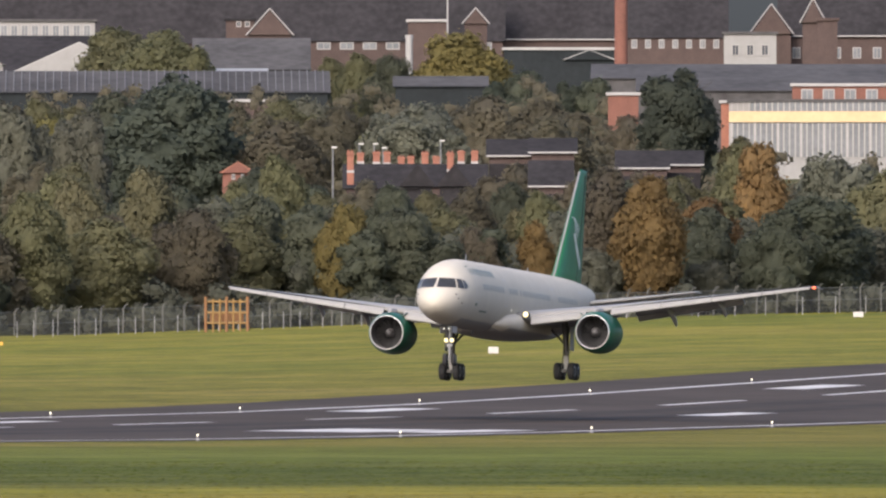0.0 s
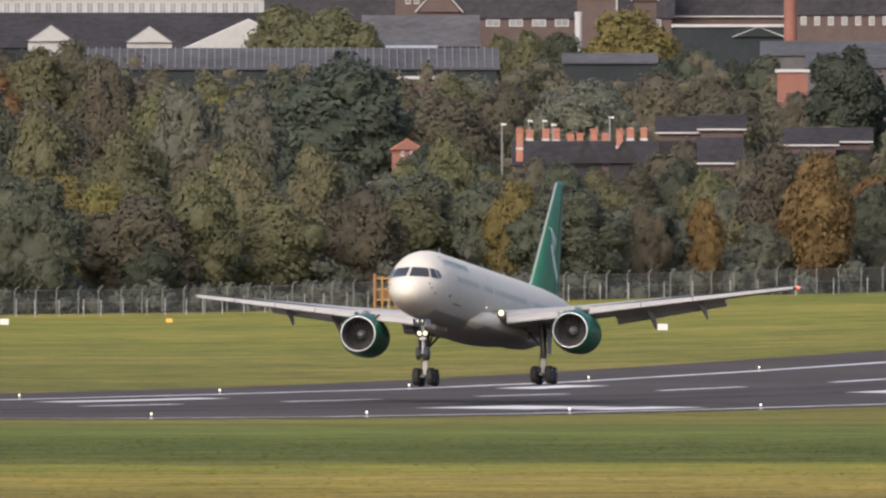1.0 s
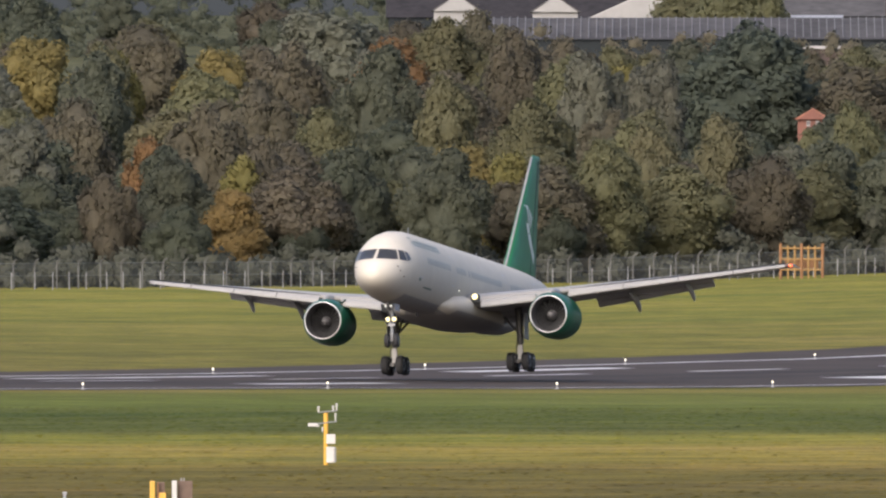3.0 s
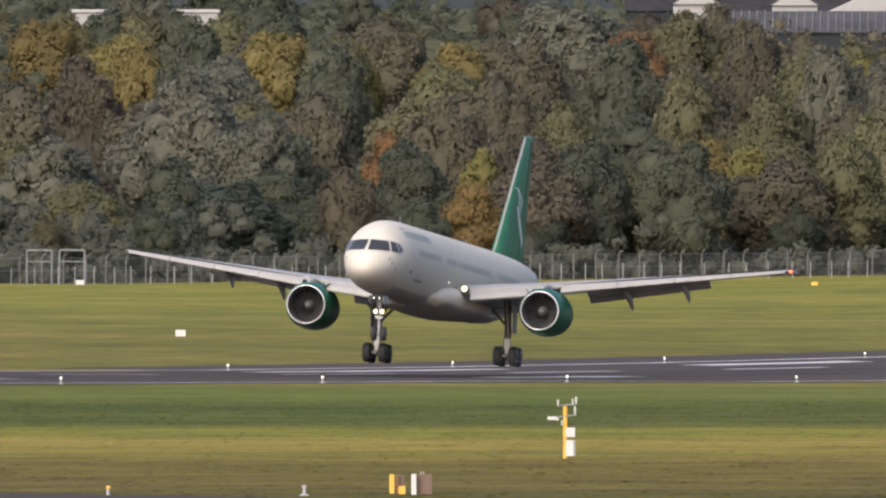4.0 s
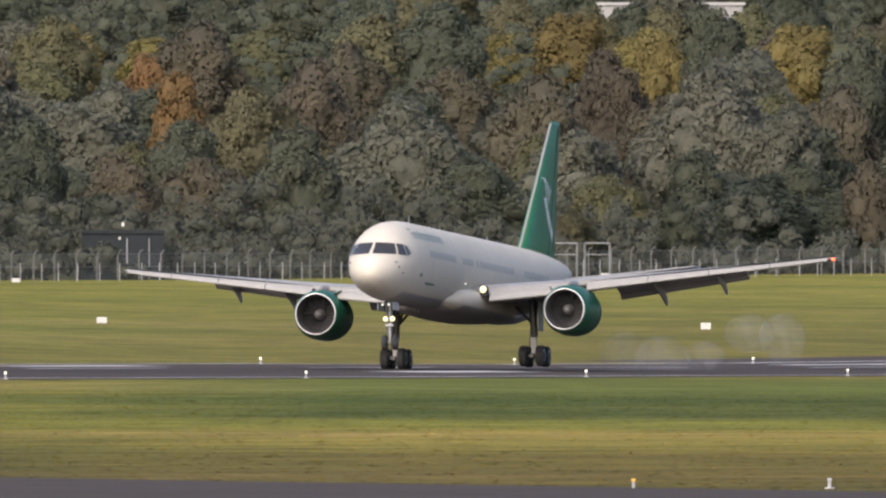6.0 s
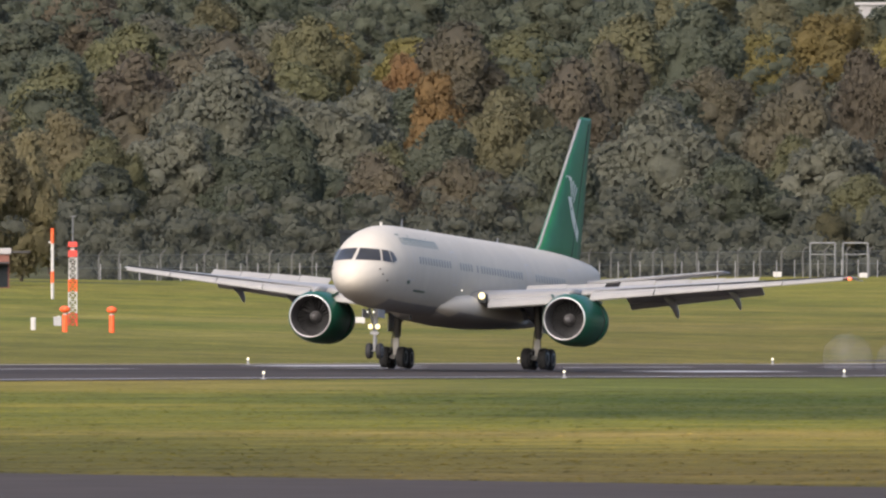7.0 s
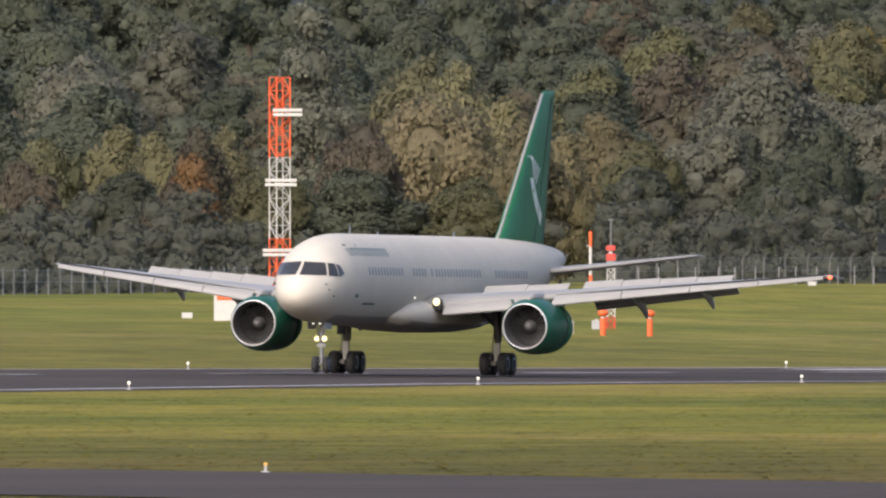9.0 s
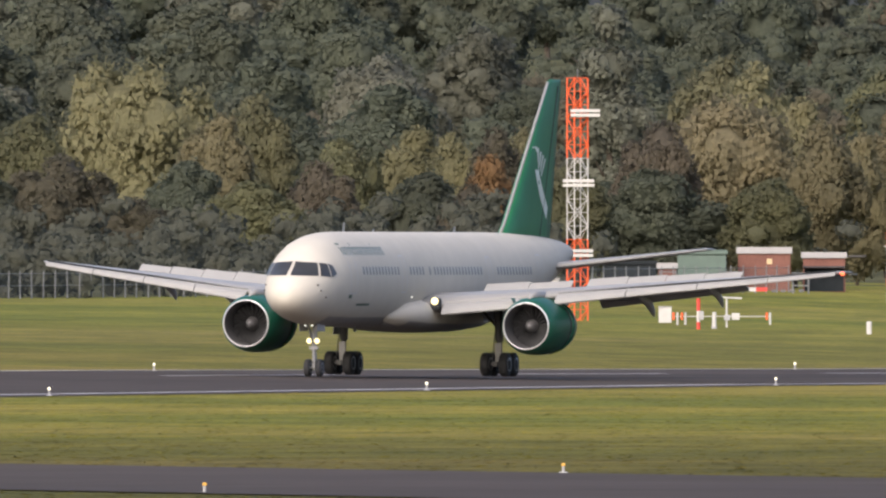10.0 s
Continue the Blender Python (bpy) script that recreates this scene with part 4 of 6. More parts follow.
        e0, e1 = h0 + (e1 - h1), e1
        vs, fs = plate([h0 - base, e0 - base], [h1 - base, e1 - base], (0, 0, 1), 0.03)
        vs = [tuple(back @ Vector((side * v[0], v[1], v[2]))) for v in vs]
        at = Vector((side * base.x - pivot[0], base.y - pivot[1], base.z - pivot[2] + 0.015))
        sp = part("spoiler", mesh_from("spoiler", vs, fs, SLAT_WHITE), None, wing, "light grey spoiler panel", m=Matrix.Translation(at) @ pose(0, 0, 0, 0, ry, rz))
        spoilers.append((sp, at, ry, rz))
    if side > 0:
        bm = bmesh.new()
        bmesh.ops.create_uvsphere(bm, u_segments=10, v_segments=6, radius=0.10, matrix=Matrix.Translation((18.98 - 3.5, 25.6 - MID, 4.82 - 3.35)) @ Matrix.Diagonal((1.0, 2.4, 0.8, 1)))
        part("position_light", bm, GLOW_RED, wing, "glowing red position light", smooth=True)
    bm = bmesh.new()
    box(bm, side * (19.1 - 3.5), 27.0 - MID, 4.80 - 3.35, 0.06, 1.3, 0.05, 0.015)
    part("wing_tip", bm, SLAT_WHITE, wing)
    return wing, spoilers, pivot


def build_main_gear(plane, side):
    x, y = 3.7 * side, 22.38 - MID
    bm = bmesh.new()
    tube(bm, (x - side * 0.1, y - 0.15, 3.75), (x, y, 1.6), 0.21, 0.19, 14)
    tube(bm, (x, y, 1.65), (x, y, 0.55), 0.13, 0.12, 12)
    box(bm, x, y, 0.56, 0.24, 1.5, 0.24, 0.05)
    tube(bm, (x - 0.62, y - 0.58, 0.55), (x + 0.62, y - 0.58, 0.55), 0.07, 0.07, 8)
    tube(bm, (x - 0.62, y + 0.58, 0.55), (x + 0.62, y + 0.58, 0.55), 0.07, 0.07, 8)
    gear = part("main_gear", bm, STRUT_DARK, plane, "grey main landing gear leg with four wheels", smooth=False)
    bm = bmesh.new()
    tube(bm, (x, y - 0.1, 2.15), (x - side * 0.95, y - 0.05, 3.15), 0.075, 0.075, 8)
    tube(bm, (x, y + 0.1, 2.1), (x - side * 0.2, y + 1.5, 3.4), 0.07, 0.07, 8)
    part("side_brace", bm, STRUT_DARK, gear)
    bm = bmesh.new()
    box(bm, x, y - 0.24, 1.25, 0.30, 0.05, 0.55, 0.01, None)
    box(bm, x, y - 0.30, 0.85, 0.22, 0.06, 0.4, 0.01)
    part("torque_link", bm, STRUT, gear)
    bm = bmesh.new()
    box(bm, x + side * 0.33, y, 2.6, 0.06, 1.1, 1.5, 0.02)
    part("gear_door", bm, FLAP_GREY, gear, "grey landing gear door")
    bm = bmesh.new()
    for dx in (-0.16, 0.16):
        tube(bm, (x + dx, y - 0.2, 2.0), (x + dx * 1.4, y - 0.45, 0.6), 0.025, 0.025, 6)
    part("hydraulic_hose", bm, DUCT_GREY, gear)
    for dy in (-0.58, 0.58):
        for dx in (-0.44, 0.44):
            wheel_parts(gear, x + dx, y + dy, 0.55, 0.545, 0.40)
    return gear


def build_nose_gear(plane):
    y = 4.93 - MID
    bm = bmesh.new()
    tube(bm, (0, y + 0.1, 2.7), (0, y, 1.2), 0.13, 0.12, 12)
    tube(bm, (0, y, 1.25), (0, y, 0.42), 0.085, 0.085, 10)
    tube(bm, (-0.4, y, 0.42), (0.4, y, 0.42), 0.055, 0.055, 8)
    tube(bm, (0, y, 1.35), (0, y - 1.1, 2.5), 0.06, 0.06, 8)
    box(bm, 0, y - 0.05, 1.30, 0.42, 0.12, 0.14, 0.02)
    box(bm, 0, y + 0.16, 0.85, 0.14, 0.08, 0.5, 0.02)
    gear = part("nose_gear", bm, STRUT, plane, "grey nose landing gear with twin wheels")
    for dx in (-0.27, 0.27):
        wheel_parts(gear, dx, y, 0.41, 0.40, 0.25)
    for dx in (-0.18, 0.18):
        bm = bmesh.new()
        bmesh.ops.create_uvsphere(bm, u_segments=12, v_segments=8, radius=0.13, matrix=Matrix.Translation((dx, y - 0.16, 1.62)) @ Matrix.Diagonal((1, 0.6, 1, 1)))
        part("landing_light", bm, GLOW_WARM, gear, "glowing landing light", smooth=True)
    for dx in (-0.16, 0.16):
        bm = bmesh.new()
        bmesh.ops.create_uvsphere(bm, u_segments=8, v_segments=6, radius=0.05, matrix=Matrix.Translation((dx, y - 0.9, 2.32)))
        part("taxi_light", bm, GLOW_SMALL, gear, "small white light", smooth=True)
    # doors: the shade under the nose is put into their grey
    for s in (-1, 1):
        bm = bmesh.new()
        box(bm, s * 0.40, y - 0.35, 2.26, 0.04, 1.3, 0.42, 0.015)
        part("nose_gear_door", bm, FLAP_GREY, gear, "nose gear door, greyed for the shade under the nose")
    return gear


def build_airliner():
    plane = empty("airliner")
    tagged(plane, "white twin-engined airliner with a green tail, landing", "airliner")
    # hull
    n = 48
    rings = []
    stations = sorted(set(HULL_A[1:] + [0.09, 0.26, 0.6, 1.05, 1.6, 2.2, 2.85, 3.6, 4.5, 5.6, 12, 18, 24, 31.5, 34.5, 37.5, 40.5, 43.3]))
    for a in stations:
        zt, zb, zm, w = hull_at(a)
        rings.append([(w * math.sin(t), a - MID, zm + (zt - zm if math.cos(t) > 0 else zm - zb) * math.cos(t)) for t in [2 * math.pi * i / n for i in range(n)]])
    vs, fs = loft(rings)
    skin_mesh = mesh_from("fuselage", vs, fs, HULL_WHITE, True)
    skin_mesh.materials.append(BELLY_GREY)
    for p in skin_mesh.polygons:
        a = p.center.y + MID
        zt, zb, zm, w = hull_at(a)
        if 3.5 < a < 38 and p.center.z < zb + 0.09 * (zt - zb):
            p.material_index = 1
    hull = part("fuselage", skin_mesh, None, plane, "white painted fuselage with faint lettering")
    for s in (-1, 1):
        for corners in ([(2.0, 4.58), (34, 4.57), (37, 5.16), (2.0, 5.21)], [(37.5, 4.56), (58, 4.52), (57, 5.12), (40.5, 5.16)], [(60.5, 4.50), (78, 4.66), (71, 5.04), (59.5, 5.12)]):
            vs, fs = nose_pane(corners)
            part("cockpit_window", mesh_from("cockpit_window", flip(vs, s), fs, COCKPIT_GLASS, True), None, hull, "dark cockpit window pane")
        # cabin windows
        for a0, count in ((6.4, 12), (14.0, 5), (17.15, 1), (17.95, 16), (28.4, 12)):
            for i in range(count):
                a = a0 + 0.508 * i
                vs, fs = hull_patch(a, a + 0.25, 4.62, 4.98, s)
                part("cabin_window", mesh_from("cabin_window", vs, fs, CABIN_GLASS), None, hull)
        # doors: thin outline frames
        for a0, w, z0, z1 in ((4.6, 0.9, 3.75, 5.55), (12.7, 0.75, 3.8, 5.45), (26.9, 0.7, 3.9, 5.4), (35.6, 0.8, 3.9, 5.5)):
            vs_all, fs_all = [], []
            for (b0, b1, y0, y1) in ((a0, a0 + 0.05, z0, z1), (a0 + w, a0 + w + 0.05, z0, z1), (a0, a0 + w, z0, z0 + 0.05), (a0, a0 + w, z1, z1 + 0.05)):
                vs, fs = hull_patch(b0, b1, y0, y1, s, 0.006, 1, 5)
                fs_all += [tuple(i + len(vs_all) for i in f) for f in fs]
                vs_all += vs
            part("cabin_door", mesh_from("cabin_door", vs_all, fs_all, SEAM_GREY), None, hull, "closed white cabin door with a grey outline")
        # dark service marks low on the forward hull
        for a0, a1, z0, z1 in ((4.55, 5.0, 3.55, 3.72), (6.1, 8.2, 3.22, 3.32)):
            vs, fs = hull_patch(a0, a1, z0, z1, s, 0.006, 2, 1)
            part("service_mark", mesh_from("service_mark", vs, fs, LETTER_GREY), None, hull, "small dark marking")
        # faded lettering as plain bars
        for i in range(12):
            a0 = 4.5 + 0.53 * i
            z1 = 6.04 if i in (0, 3, 9) else 5.88
            bars = [(a0, a0 + 0.12, 5.50, z1), (a0 + 0.27, a0 + 0.39, 5.50, 5.88), (a0, a0 + 0.39, z1 - 0.08 if i == 0 else 5.80, z1 if i == 0 else 5.88)]
            for b0, b1, y0, y1 in bars:
                vs, fs = hull_patch(b0, b1, y0, y1, s, 0.006, 1, 2)
                part("lettering_bar", mesh_from("lettering_bar", vs, fs, LETTER_GREY), None, hull, "grey-green lettering bar")
        # sensor probes by the nose
        for a, z in ((1.3, 4.15), (1.45, 3.9), (1.9, 3.6)):
            bm = bmesh.new()
            box(bm, s * (hull_side_x(a, z) + 0.03), a - MID, z, 0.07, 0.12, 0.06, 0.01)
            part("sensor_probe", bm, DUCT_GREY, hull)
    for a, h in ((9.2, 0.42), (27.3, 0.25), (14.0, 0.12)):
        zt = hull_at(a)[0]
        vs, fs = loft([[(x, a + u - MID, zt - 0.05) for x, u in ((-0.03, 0.3), (0, 0.0), (0.03, 0.3), (0, 0.5))], [(x, a + 0.25 + u * 0.6 - MID, zt + h) for x, u in ((-0.015, 0.3), (0, 0.0), (0.015, 0.3), (0, 0.4))]])
        part("antenna", mesh_from("antenna", vs, fs, SLAT_WHITE), None, hull, "small blade antenna")
    for a in (11.5, 19.8, 23.0):
        bm = bmesh.new()
        box(bm, 0, a - MID, 2.16, 0.05, 0.35, 0.28, 0.01)
        part("belly_antenna", bm, DUCT_GREY, hull)
    # wing-body fairing
    rings = []
    for a, w, zl, zh in [(12.6, 1.35, 2.55, 2.9), (14.0, 1.95, 2.18, 3.5), (16.0, 2.28, 2.02, 3.62), (20.0, 2.36, 1.96, 3.6), (24.0, 2.3, 2.0, 3.5), (26.5, 2.0, 2.12, 3.2), (28.5, 1.4, 2.3, 2.8)]:
        zm = (zl + zh) / 2
        rings.append([(w * math.copysign(abs(math.cos(t)) ** 0.75, math.cos(t)), a - MID, zm + (zh - zl) / 2 * math.copysign(abs(math.sin(t)) ** 0.75, math.sin(t))) for t in [2 * math.pi * i / 32 for i in range(32)]])
    vs, fs = loft(rings)
    fairing = mesh_from("belly_fairing", vs, fs, HULL_WHITE, True)
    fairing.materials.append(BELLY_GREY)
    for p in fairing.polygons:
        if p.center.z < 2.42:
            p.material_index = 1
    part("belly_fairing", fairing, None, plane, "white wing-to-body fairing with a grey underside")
    # root landing lights in a dark recess
    for s in (-1, 1):
        bm = bmesh.new()
        box(bm, s * 2.38, 16.42 - MID, 3.30, 0.46, 0.35, 0.52, 0.08)
        lamp = part("light_housing", bm, DARK_GAP, plane, "dark landing light housing in the wing root")
        bm = bmesh.new()
        bmesh.ops.create_uvsphere(bm, u_segments=12, v_segments=8, radius=0.17, matrix=Matrix.Translation((s * 2.38, 16.22 - MID, 3.42)) @ Matrix.Diagonal((1, 0.5, 1, 1)))
        part("root_light", bm, GLOW_WARM, lamp, "glowing wing-root landing light", smooth=True)
        bm = bmesh.new()
        bmesh.ops.create_uvsphere(bm, u_segments=8, v_segments=6, radius=0.035, matrix=Matrix.Translation((s * 1.98, 13.9 - MID, 3.6)))
        part("turnoff_light", bm, GLOW_SMALL, lamp, "small white light", smooth=True)
    # fin, rudder and mark
    def fin_loft(rows):
        rings = []
        for z, le, te, k in rows:
            c = te - le
            half = [(u, 5 * k * (0.2969 * math.sqrt(u) - 0.126 * u - 0.3516 * u * u + 0.2843 * u ** 3 - 0.1015 * u ** 4) * c) for u in (1.0, 0.85, 0.65, 0.45, 0.25, 0.12, 0.04, 0.0)]
            rings.append([(y, le + u * c - MID, z) for u, y in half] + [(-y, le + u * c - MID, z) for u, y in half[::-1][1:-1]])
        return loft(rings)
    vs, fs = fin_loft([(5.9, 33.6, 43.4, 0.05), (6.35, 34.9, 43.55, 0.085), (6.9, 35.75, 43.7, 0.09), (8.5, 37.5, 44.05, 0.095), (11.0, 40.2, 44.6, 0.095), (13.45, 42.85, 45.2, 0.09), (13.62, 43.2, 45.2, 0.05)])
    fin = part("fin", mesh_from("fin", vs, fs, TAIL_GREEN, True), None, plane, "green tail fin with a pale emblem")
    rings = []
    for z, le in ((6.4, 35.0), (6.9, 35.75), (8.5, 37.5), (11.0, 40.2), (13.5, 42.92)):
        rings.append([(x, le + u - MID, z) for x, u in ((0.075, 0.11), (0.05, 0.03), (0, -0.03), (-0.05, 0.03), (-0.075, 0.11), (0, 0.16))])
    vs, fs = loft(rings)
    part("fin_leading_edge", mesh_from("fin_leading_edge", vs, fs, WING_GREY, True), None, fin, "bare metal leading edge")
    for s in (-1, 1):
        vs, fs = plate([(s * 0.21, 41.05 - MID, 6.4), (s * 0.21, 41.12 - MID, 6.4)], [(s * 0.08, 44.35 - MID, 13.3), (s * 0.08, 44.42 - MID, 13.3)], (s, 0, 0), 0.03)
        part("rudder_seam", mesh_from("rudder_seam", vs, fs, DARK_GAP), None, fin)

        def skin(a, z):
            le = lerp_table([6.35, 6.9, 8.5, 11.0, 13.45], [34.9, 35.75, 37.5, 40.2, 42.85], z)
            te = lerp_table([6.35, 6.9, 8.5, 11.0, 13.45], [43.55, 43.7, 44.05, 44.6, 45.2], z)
            c = te - le
            u = min(max((a - le) / c, 0.01), 0.99)
            return (s * (5 * 0.095 * (0.2969 * math.sqrt(u) - 0.126 * u - 0.3516 * u * u + 0.2843 * u ** 3 - 0.1015 * u ** 4) * c + 0.012), a - MID, z)
        strokes = [[(39.95, 10.5), (40.5, 10.5), (40.75, 9.2), (40.1, 9.2)], [(40.1, 9.2), (40.75, 9.2), (41.55, 8.45), (40.85, 8.2)], [(40.85, 8.2), (41.55, 8.45), (42.7, 7.7), (42.4, 7.15)]]
        strokes += [[(40.5 + 0.42 * i, 10.45 - 0.16 * i), (40.78 + 0.42 * i, 10.42 - 0.16 * i), (40.62 + 0.18 * i, 9.75 - 0.2 * i), (40.5 + 0.16 * i, 9.75 - 0.2 * i)] for i in range(4)]
        for st in strokes:
            mesh = mesh_from("emblem_stroke", [skin(a, z) for a, z in st], [(0, 1, 2, 3)], LOGO_PALE)
            part("emblem_stroke", mesh, None, fin, "pale emblem stroke")
    # tailplane
    for s in (-1, 1):
        rings = []
        for x, le, te, z, k in ((0.3, 39.0, 43.8, 4.82, 0.1), (0.9, 39.4, 43.9, 4.90, 0.1), (4.0, 41.4, 44.6, 5.32, 0.095), (7.35, 43.6, 45.4, 5.80, 0.09), (7.5, 43.8, 45.4, 5.82, 0.05)):
            rings.append([(x, le + p[0] - MID, z + p[1]) for p in foil(te - le, k, 9)])
        vs, fs = loft(rings)
        part("tailplane", mesh_from("tailplane", flip(vs, s), fs, WING_GREY, True), None, plane, "grey tailplane")
    bm = bmesh.new()
    tube(bm, (0, 46.7 - MID, 5.55), (0, 47.15 - MID, 5.58), 0.17, 0.12, 14)
    part("tail_cone", bm, DUCT_GREY, plane)
    moving = {"wing": [build_wing(plane, 1), build_wing(plane, -1)], "sleeve": [build_engine(plane, 1), build_engine(plane, -1)],
              "gear": [build_main_gear(plane, 1), build_main_gear(plane, -1)], "nose_gear": build_nose_gear(plane)}
    return plane, moving


AIRLINER, MOVING = build_airliner()

FLIGHT = [
    (0.0, -406.04, 2111.72, 2.97, -1.49, 2.05, 0.17), (0.5, -405.84, 2080.03, 2.13, -1.50, 2.92, -0.27), (1.0, -405.90, 2048.27, 1.44, -1.26, 4.16, 0.98),
    (1.5, -405.35, 2016.37, 1.01, -1.75, 3.73, 3.42), (2.0, -405.44, 1984.19, 0.65, -1.78, 3.73, 5.26), (2.5, -405.39, 1951.78, 0.53, -1.35, 4.12, 3.82),
    (4.0, -406.41, 1854.29, 0.88, 0.71, 3.50, -1.55), (4.5, -406.16, 1822.40, 0.78, 0.84, 3.46, -1.99), (5.0, -406.31, 1791.15, 0.46, 0.93, 3.94, -0.38),
    (5.5, -405.87, 1760.55, 0.40, 0.68, 4.13, 1.61), (6.0, -406.09, 1730.52, 0.45, 0.28, 2.75, 1.14), (7.5, -405.44, 1642.34, 0.16, -2.46, 2.04, -0.97),
    (8.0, -405.73, 1613.41, 0.22, -2.57, 0.65, -0.77), (8.5, -405.63, 1584.95, 0.24, -2.04, 0.39, -0.66), (9.0, -406.10, 1556.91, 0.33, -1.05, 0.36, -0.67),
    (9.5, -405.76, 1529.29, 0.42, -0.70, -0.12, -0.44), (10.0, -405.82, 1501.85, 0.45, -1.01, -0.01, -0.53),
]


def motions():
    walk(AIRLINER, [(t, pose(x, y, z, 0, 0, yaw) @ pose(0, 0, 0, -up) @ pose(0, 0, 0, 0, -lean)) for t, x, y, z, yaw, up, lean in FLIGHT])
    for side, (wing, spoilers, pivot) in zip((1, -1), MOVING["wing"]):
        walk(wing, [(t, pose(*pivot, 0, -side * (a + (0.5 if side < 0 else 0.0)), 0)) for t, a in ((0, 2.1), (5.0, 2.1), (5.5, 1.7), (6.0, 1.05), (7.3, 0.0), (10, 0.0))])
        for sp, at, ry, rz in spoilers:
            walk(sp, [(t, pose(*at, a, ry, rz)) for t, a in ((0, 0), (5.6, 0), (5.9, 9), (6.2, 16), (6.9, 38), (10, 38))])
    for sleeve in MOVING["sleeve"]:
        walk(sleeve, [(t, pose(0, d, 0)) for t, d in ((0, 0), (6.1, 0), (7.2, 0.55), (10, 0.55))])
    for gear in MOVING["gear"]:
        walk(gear, [(t, pose(0, 0, d)) for t, d in ((0, -0.5), (5.0, -0.5), (5.5, -0.35), (6.0, -0.35), (7.3, 0), (10, 0))])
    walk(MOVING["nose_gear"], [(t, pose(0, 0, d)) for t, d in ((0, -0.22), (7.6, -0.22), (8.1, 0), (10, 0))])
    drift_smoke()

# ---- airfield fixtures ----
STEEL = material("galvanised_steel", (0.16, 0.165, 0.165), 0.5, 0.2, vary=0.15, grain=2)
CONCRETE = material("concrete_post", (0.12, 0.12, 0.115), 0.85, vary=0.2, grain=2)
WHITE_BOX = material("white_enamel", (0.44, 0.43, 0.405), 0.45, vary=0.08, grain=3)
SIGNAL_ORANGE = material("signal_orange", (0.75, 0.11, 0.025), 0.5, vary=0.12, grain=3)
SIGNAL_RED = material("signal_red", (0.55, 0.045, 0.03), 0.5, vary=0.12, grain=3)
SAFETY_YELLOW = material("safety_yellow", (0.55, 0.31, 0.04), 0.5, vary=0.12, grain=3)
CABINET_GREY = material("cabinet_grey", (0.30, 0.30, 0.30), 0.55, vary=0.12, grain=3)
BOARD_BROWN = material("board_back", (0.12, 0.078, 0.055), 0.7, vary=0.2, grain=4)
LAMP_GLOW = material("edge_light_glow", (1.0, 0.92, 0.66), 0.3, vary=0.0, emission=1.15)
HUT_GREEN = material("hut_green", (0.085, 0.125, 0.10), 0.6, vary=0.12, grain=1.5)
HUT_DARK = material("hut_dark", (0.022, 0.026, 0.028), 0.8, vary=0.2, grain=1.5, gloss=0.1)
BRICK_RED = material("red_brick", (0.165, 0.07, 0.05), 0.85, vary=0.2, grain=5, coarse=0.6)
BRICK_BROWN = material("brown_brick", (0.066, 0.044, 0.038), 0.85, vary=0.22, grain=5, coarse=0.6)
CHIMNEY_BRICK = material("chimney_brick", (0.25, 0.105, 0.07), 0.85, vary=0.2, grain=4, coarse=0.8)
ROOF_SLATE = material("slate_roof", (0.032, 0.030, 0.032), 0.9, vary=0.3, grain=1.2, coarse=0.15, gloss=0.1)
ROOF_GREY = material("grey_sheet_roof", (0.075, 0.072, 0.072), 0.85, vary=0.3, grain=0.8, coarse=0.1, gloss=0.1)
RIB_GREY = material("roof_rib_grey", (0.16, 0.155, 0.155), 0.8, vary=0.2, grain=1.0)
ROOF_PALE = material("pale_sheet_roof", (0.30, 0.295, 0.285), 0.6, vary=0.12, grain=0.8, coarse=0.1)
RENDER_WHITE = material("white_render", (0.26, 0.255, 0.245), 0.8, vary=0.08, grain=1.5)
BAND_YELLOW = material("pale_yellow_panel", (0.56, 0.41, 0.23), 0.7, vary=0.1, grain=1.5)
CAGE_AMBER = material("cage_amber", (0.20, 0.095, 0.035), 0.55, vary=0.12, grain=3)
CAGE_YELLOW = material("cage_yellow", (0.24, 0.14, 0.04), 0.55, vary=0.12, grain=3)
PANE_DARK = material("window_dark", (0.06, 0.065, 0.075), 0.15, vary=0.2, grain=2)
PANE_PALE = material("window_pale", (0.17, 0.18, 0.19), 0.15, vary=0.2, grain=2)
FRAME_WHITE = material("window_frame_white", (0.31, 0.30, 0.29), 0.6, vary=0.08, grain=3)


def mesh_veil():
    """Chain-link seen from afar: mostly open."""
    m = bpy.data.materials.new("chain_link")
    m.use_nodes = True
    n, ln = m.node_tree.nodes, m.node_tree.links.new
    bs, tr, mx = n["Principled BSDF"], n.new("ShaderNodeBsdfTransparent"), n.new("ShaderNodeMixShader")
    bs.inputs["Base Color"].default_value, bs.inputs["Roughness"].default_value = (0.25, 0.26, 0.25, 1), 0.6
    nz = n.new("ShaderNodeTexNoise")
    nz.inputs["Scale"].default_value = 0.6
    mr = n.new("ShaderNodeMapRange")
    mr.inputs["To Min"].default_value, mr.inputs["To Max"].default_value = 0.05, 0.16
    ln(nz.outputs[0], mr.inputs["Value"])
    ln(mr.outputs[0], mx.inputs["Fac"])
    ln(tr.outputs[0], mx.inputs[1])
    ln(bs.outputs[0], mx.inputs[2])
    ln(mx.outputs[0], n["Material Output"].inputs["Surface"])
    return m


CHAIN_LINK = mesh_veil()


def facing(b, r, z=None):
    """Frame on the ground at bearing b, range r: x to the viewer's right, y away."""
    x, y = spot(b, r)
    return Matrix.Translation((x, y, ground_z(x, y) if z is None else z)) @ Matrix.Rotation(bearing(b), 4, "Z")


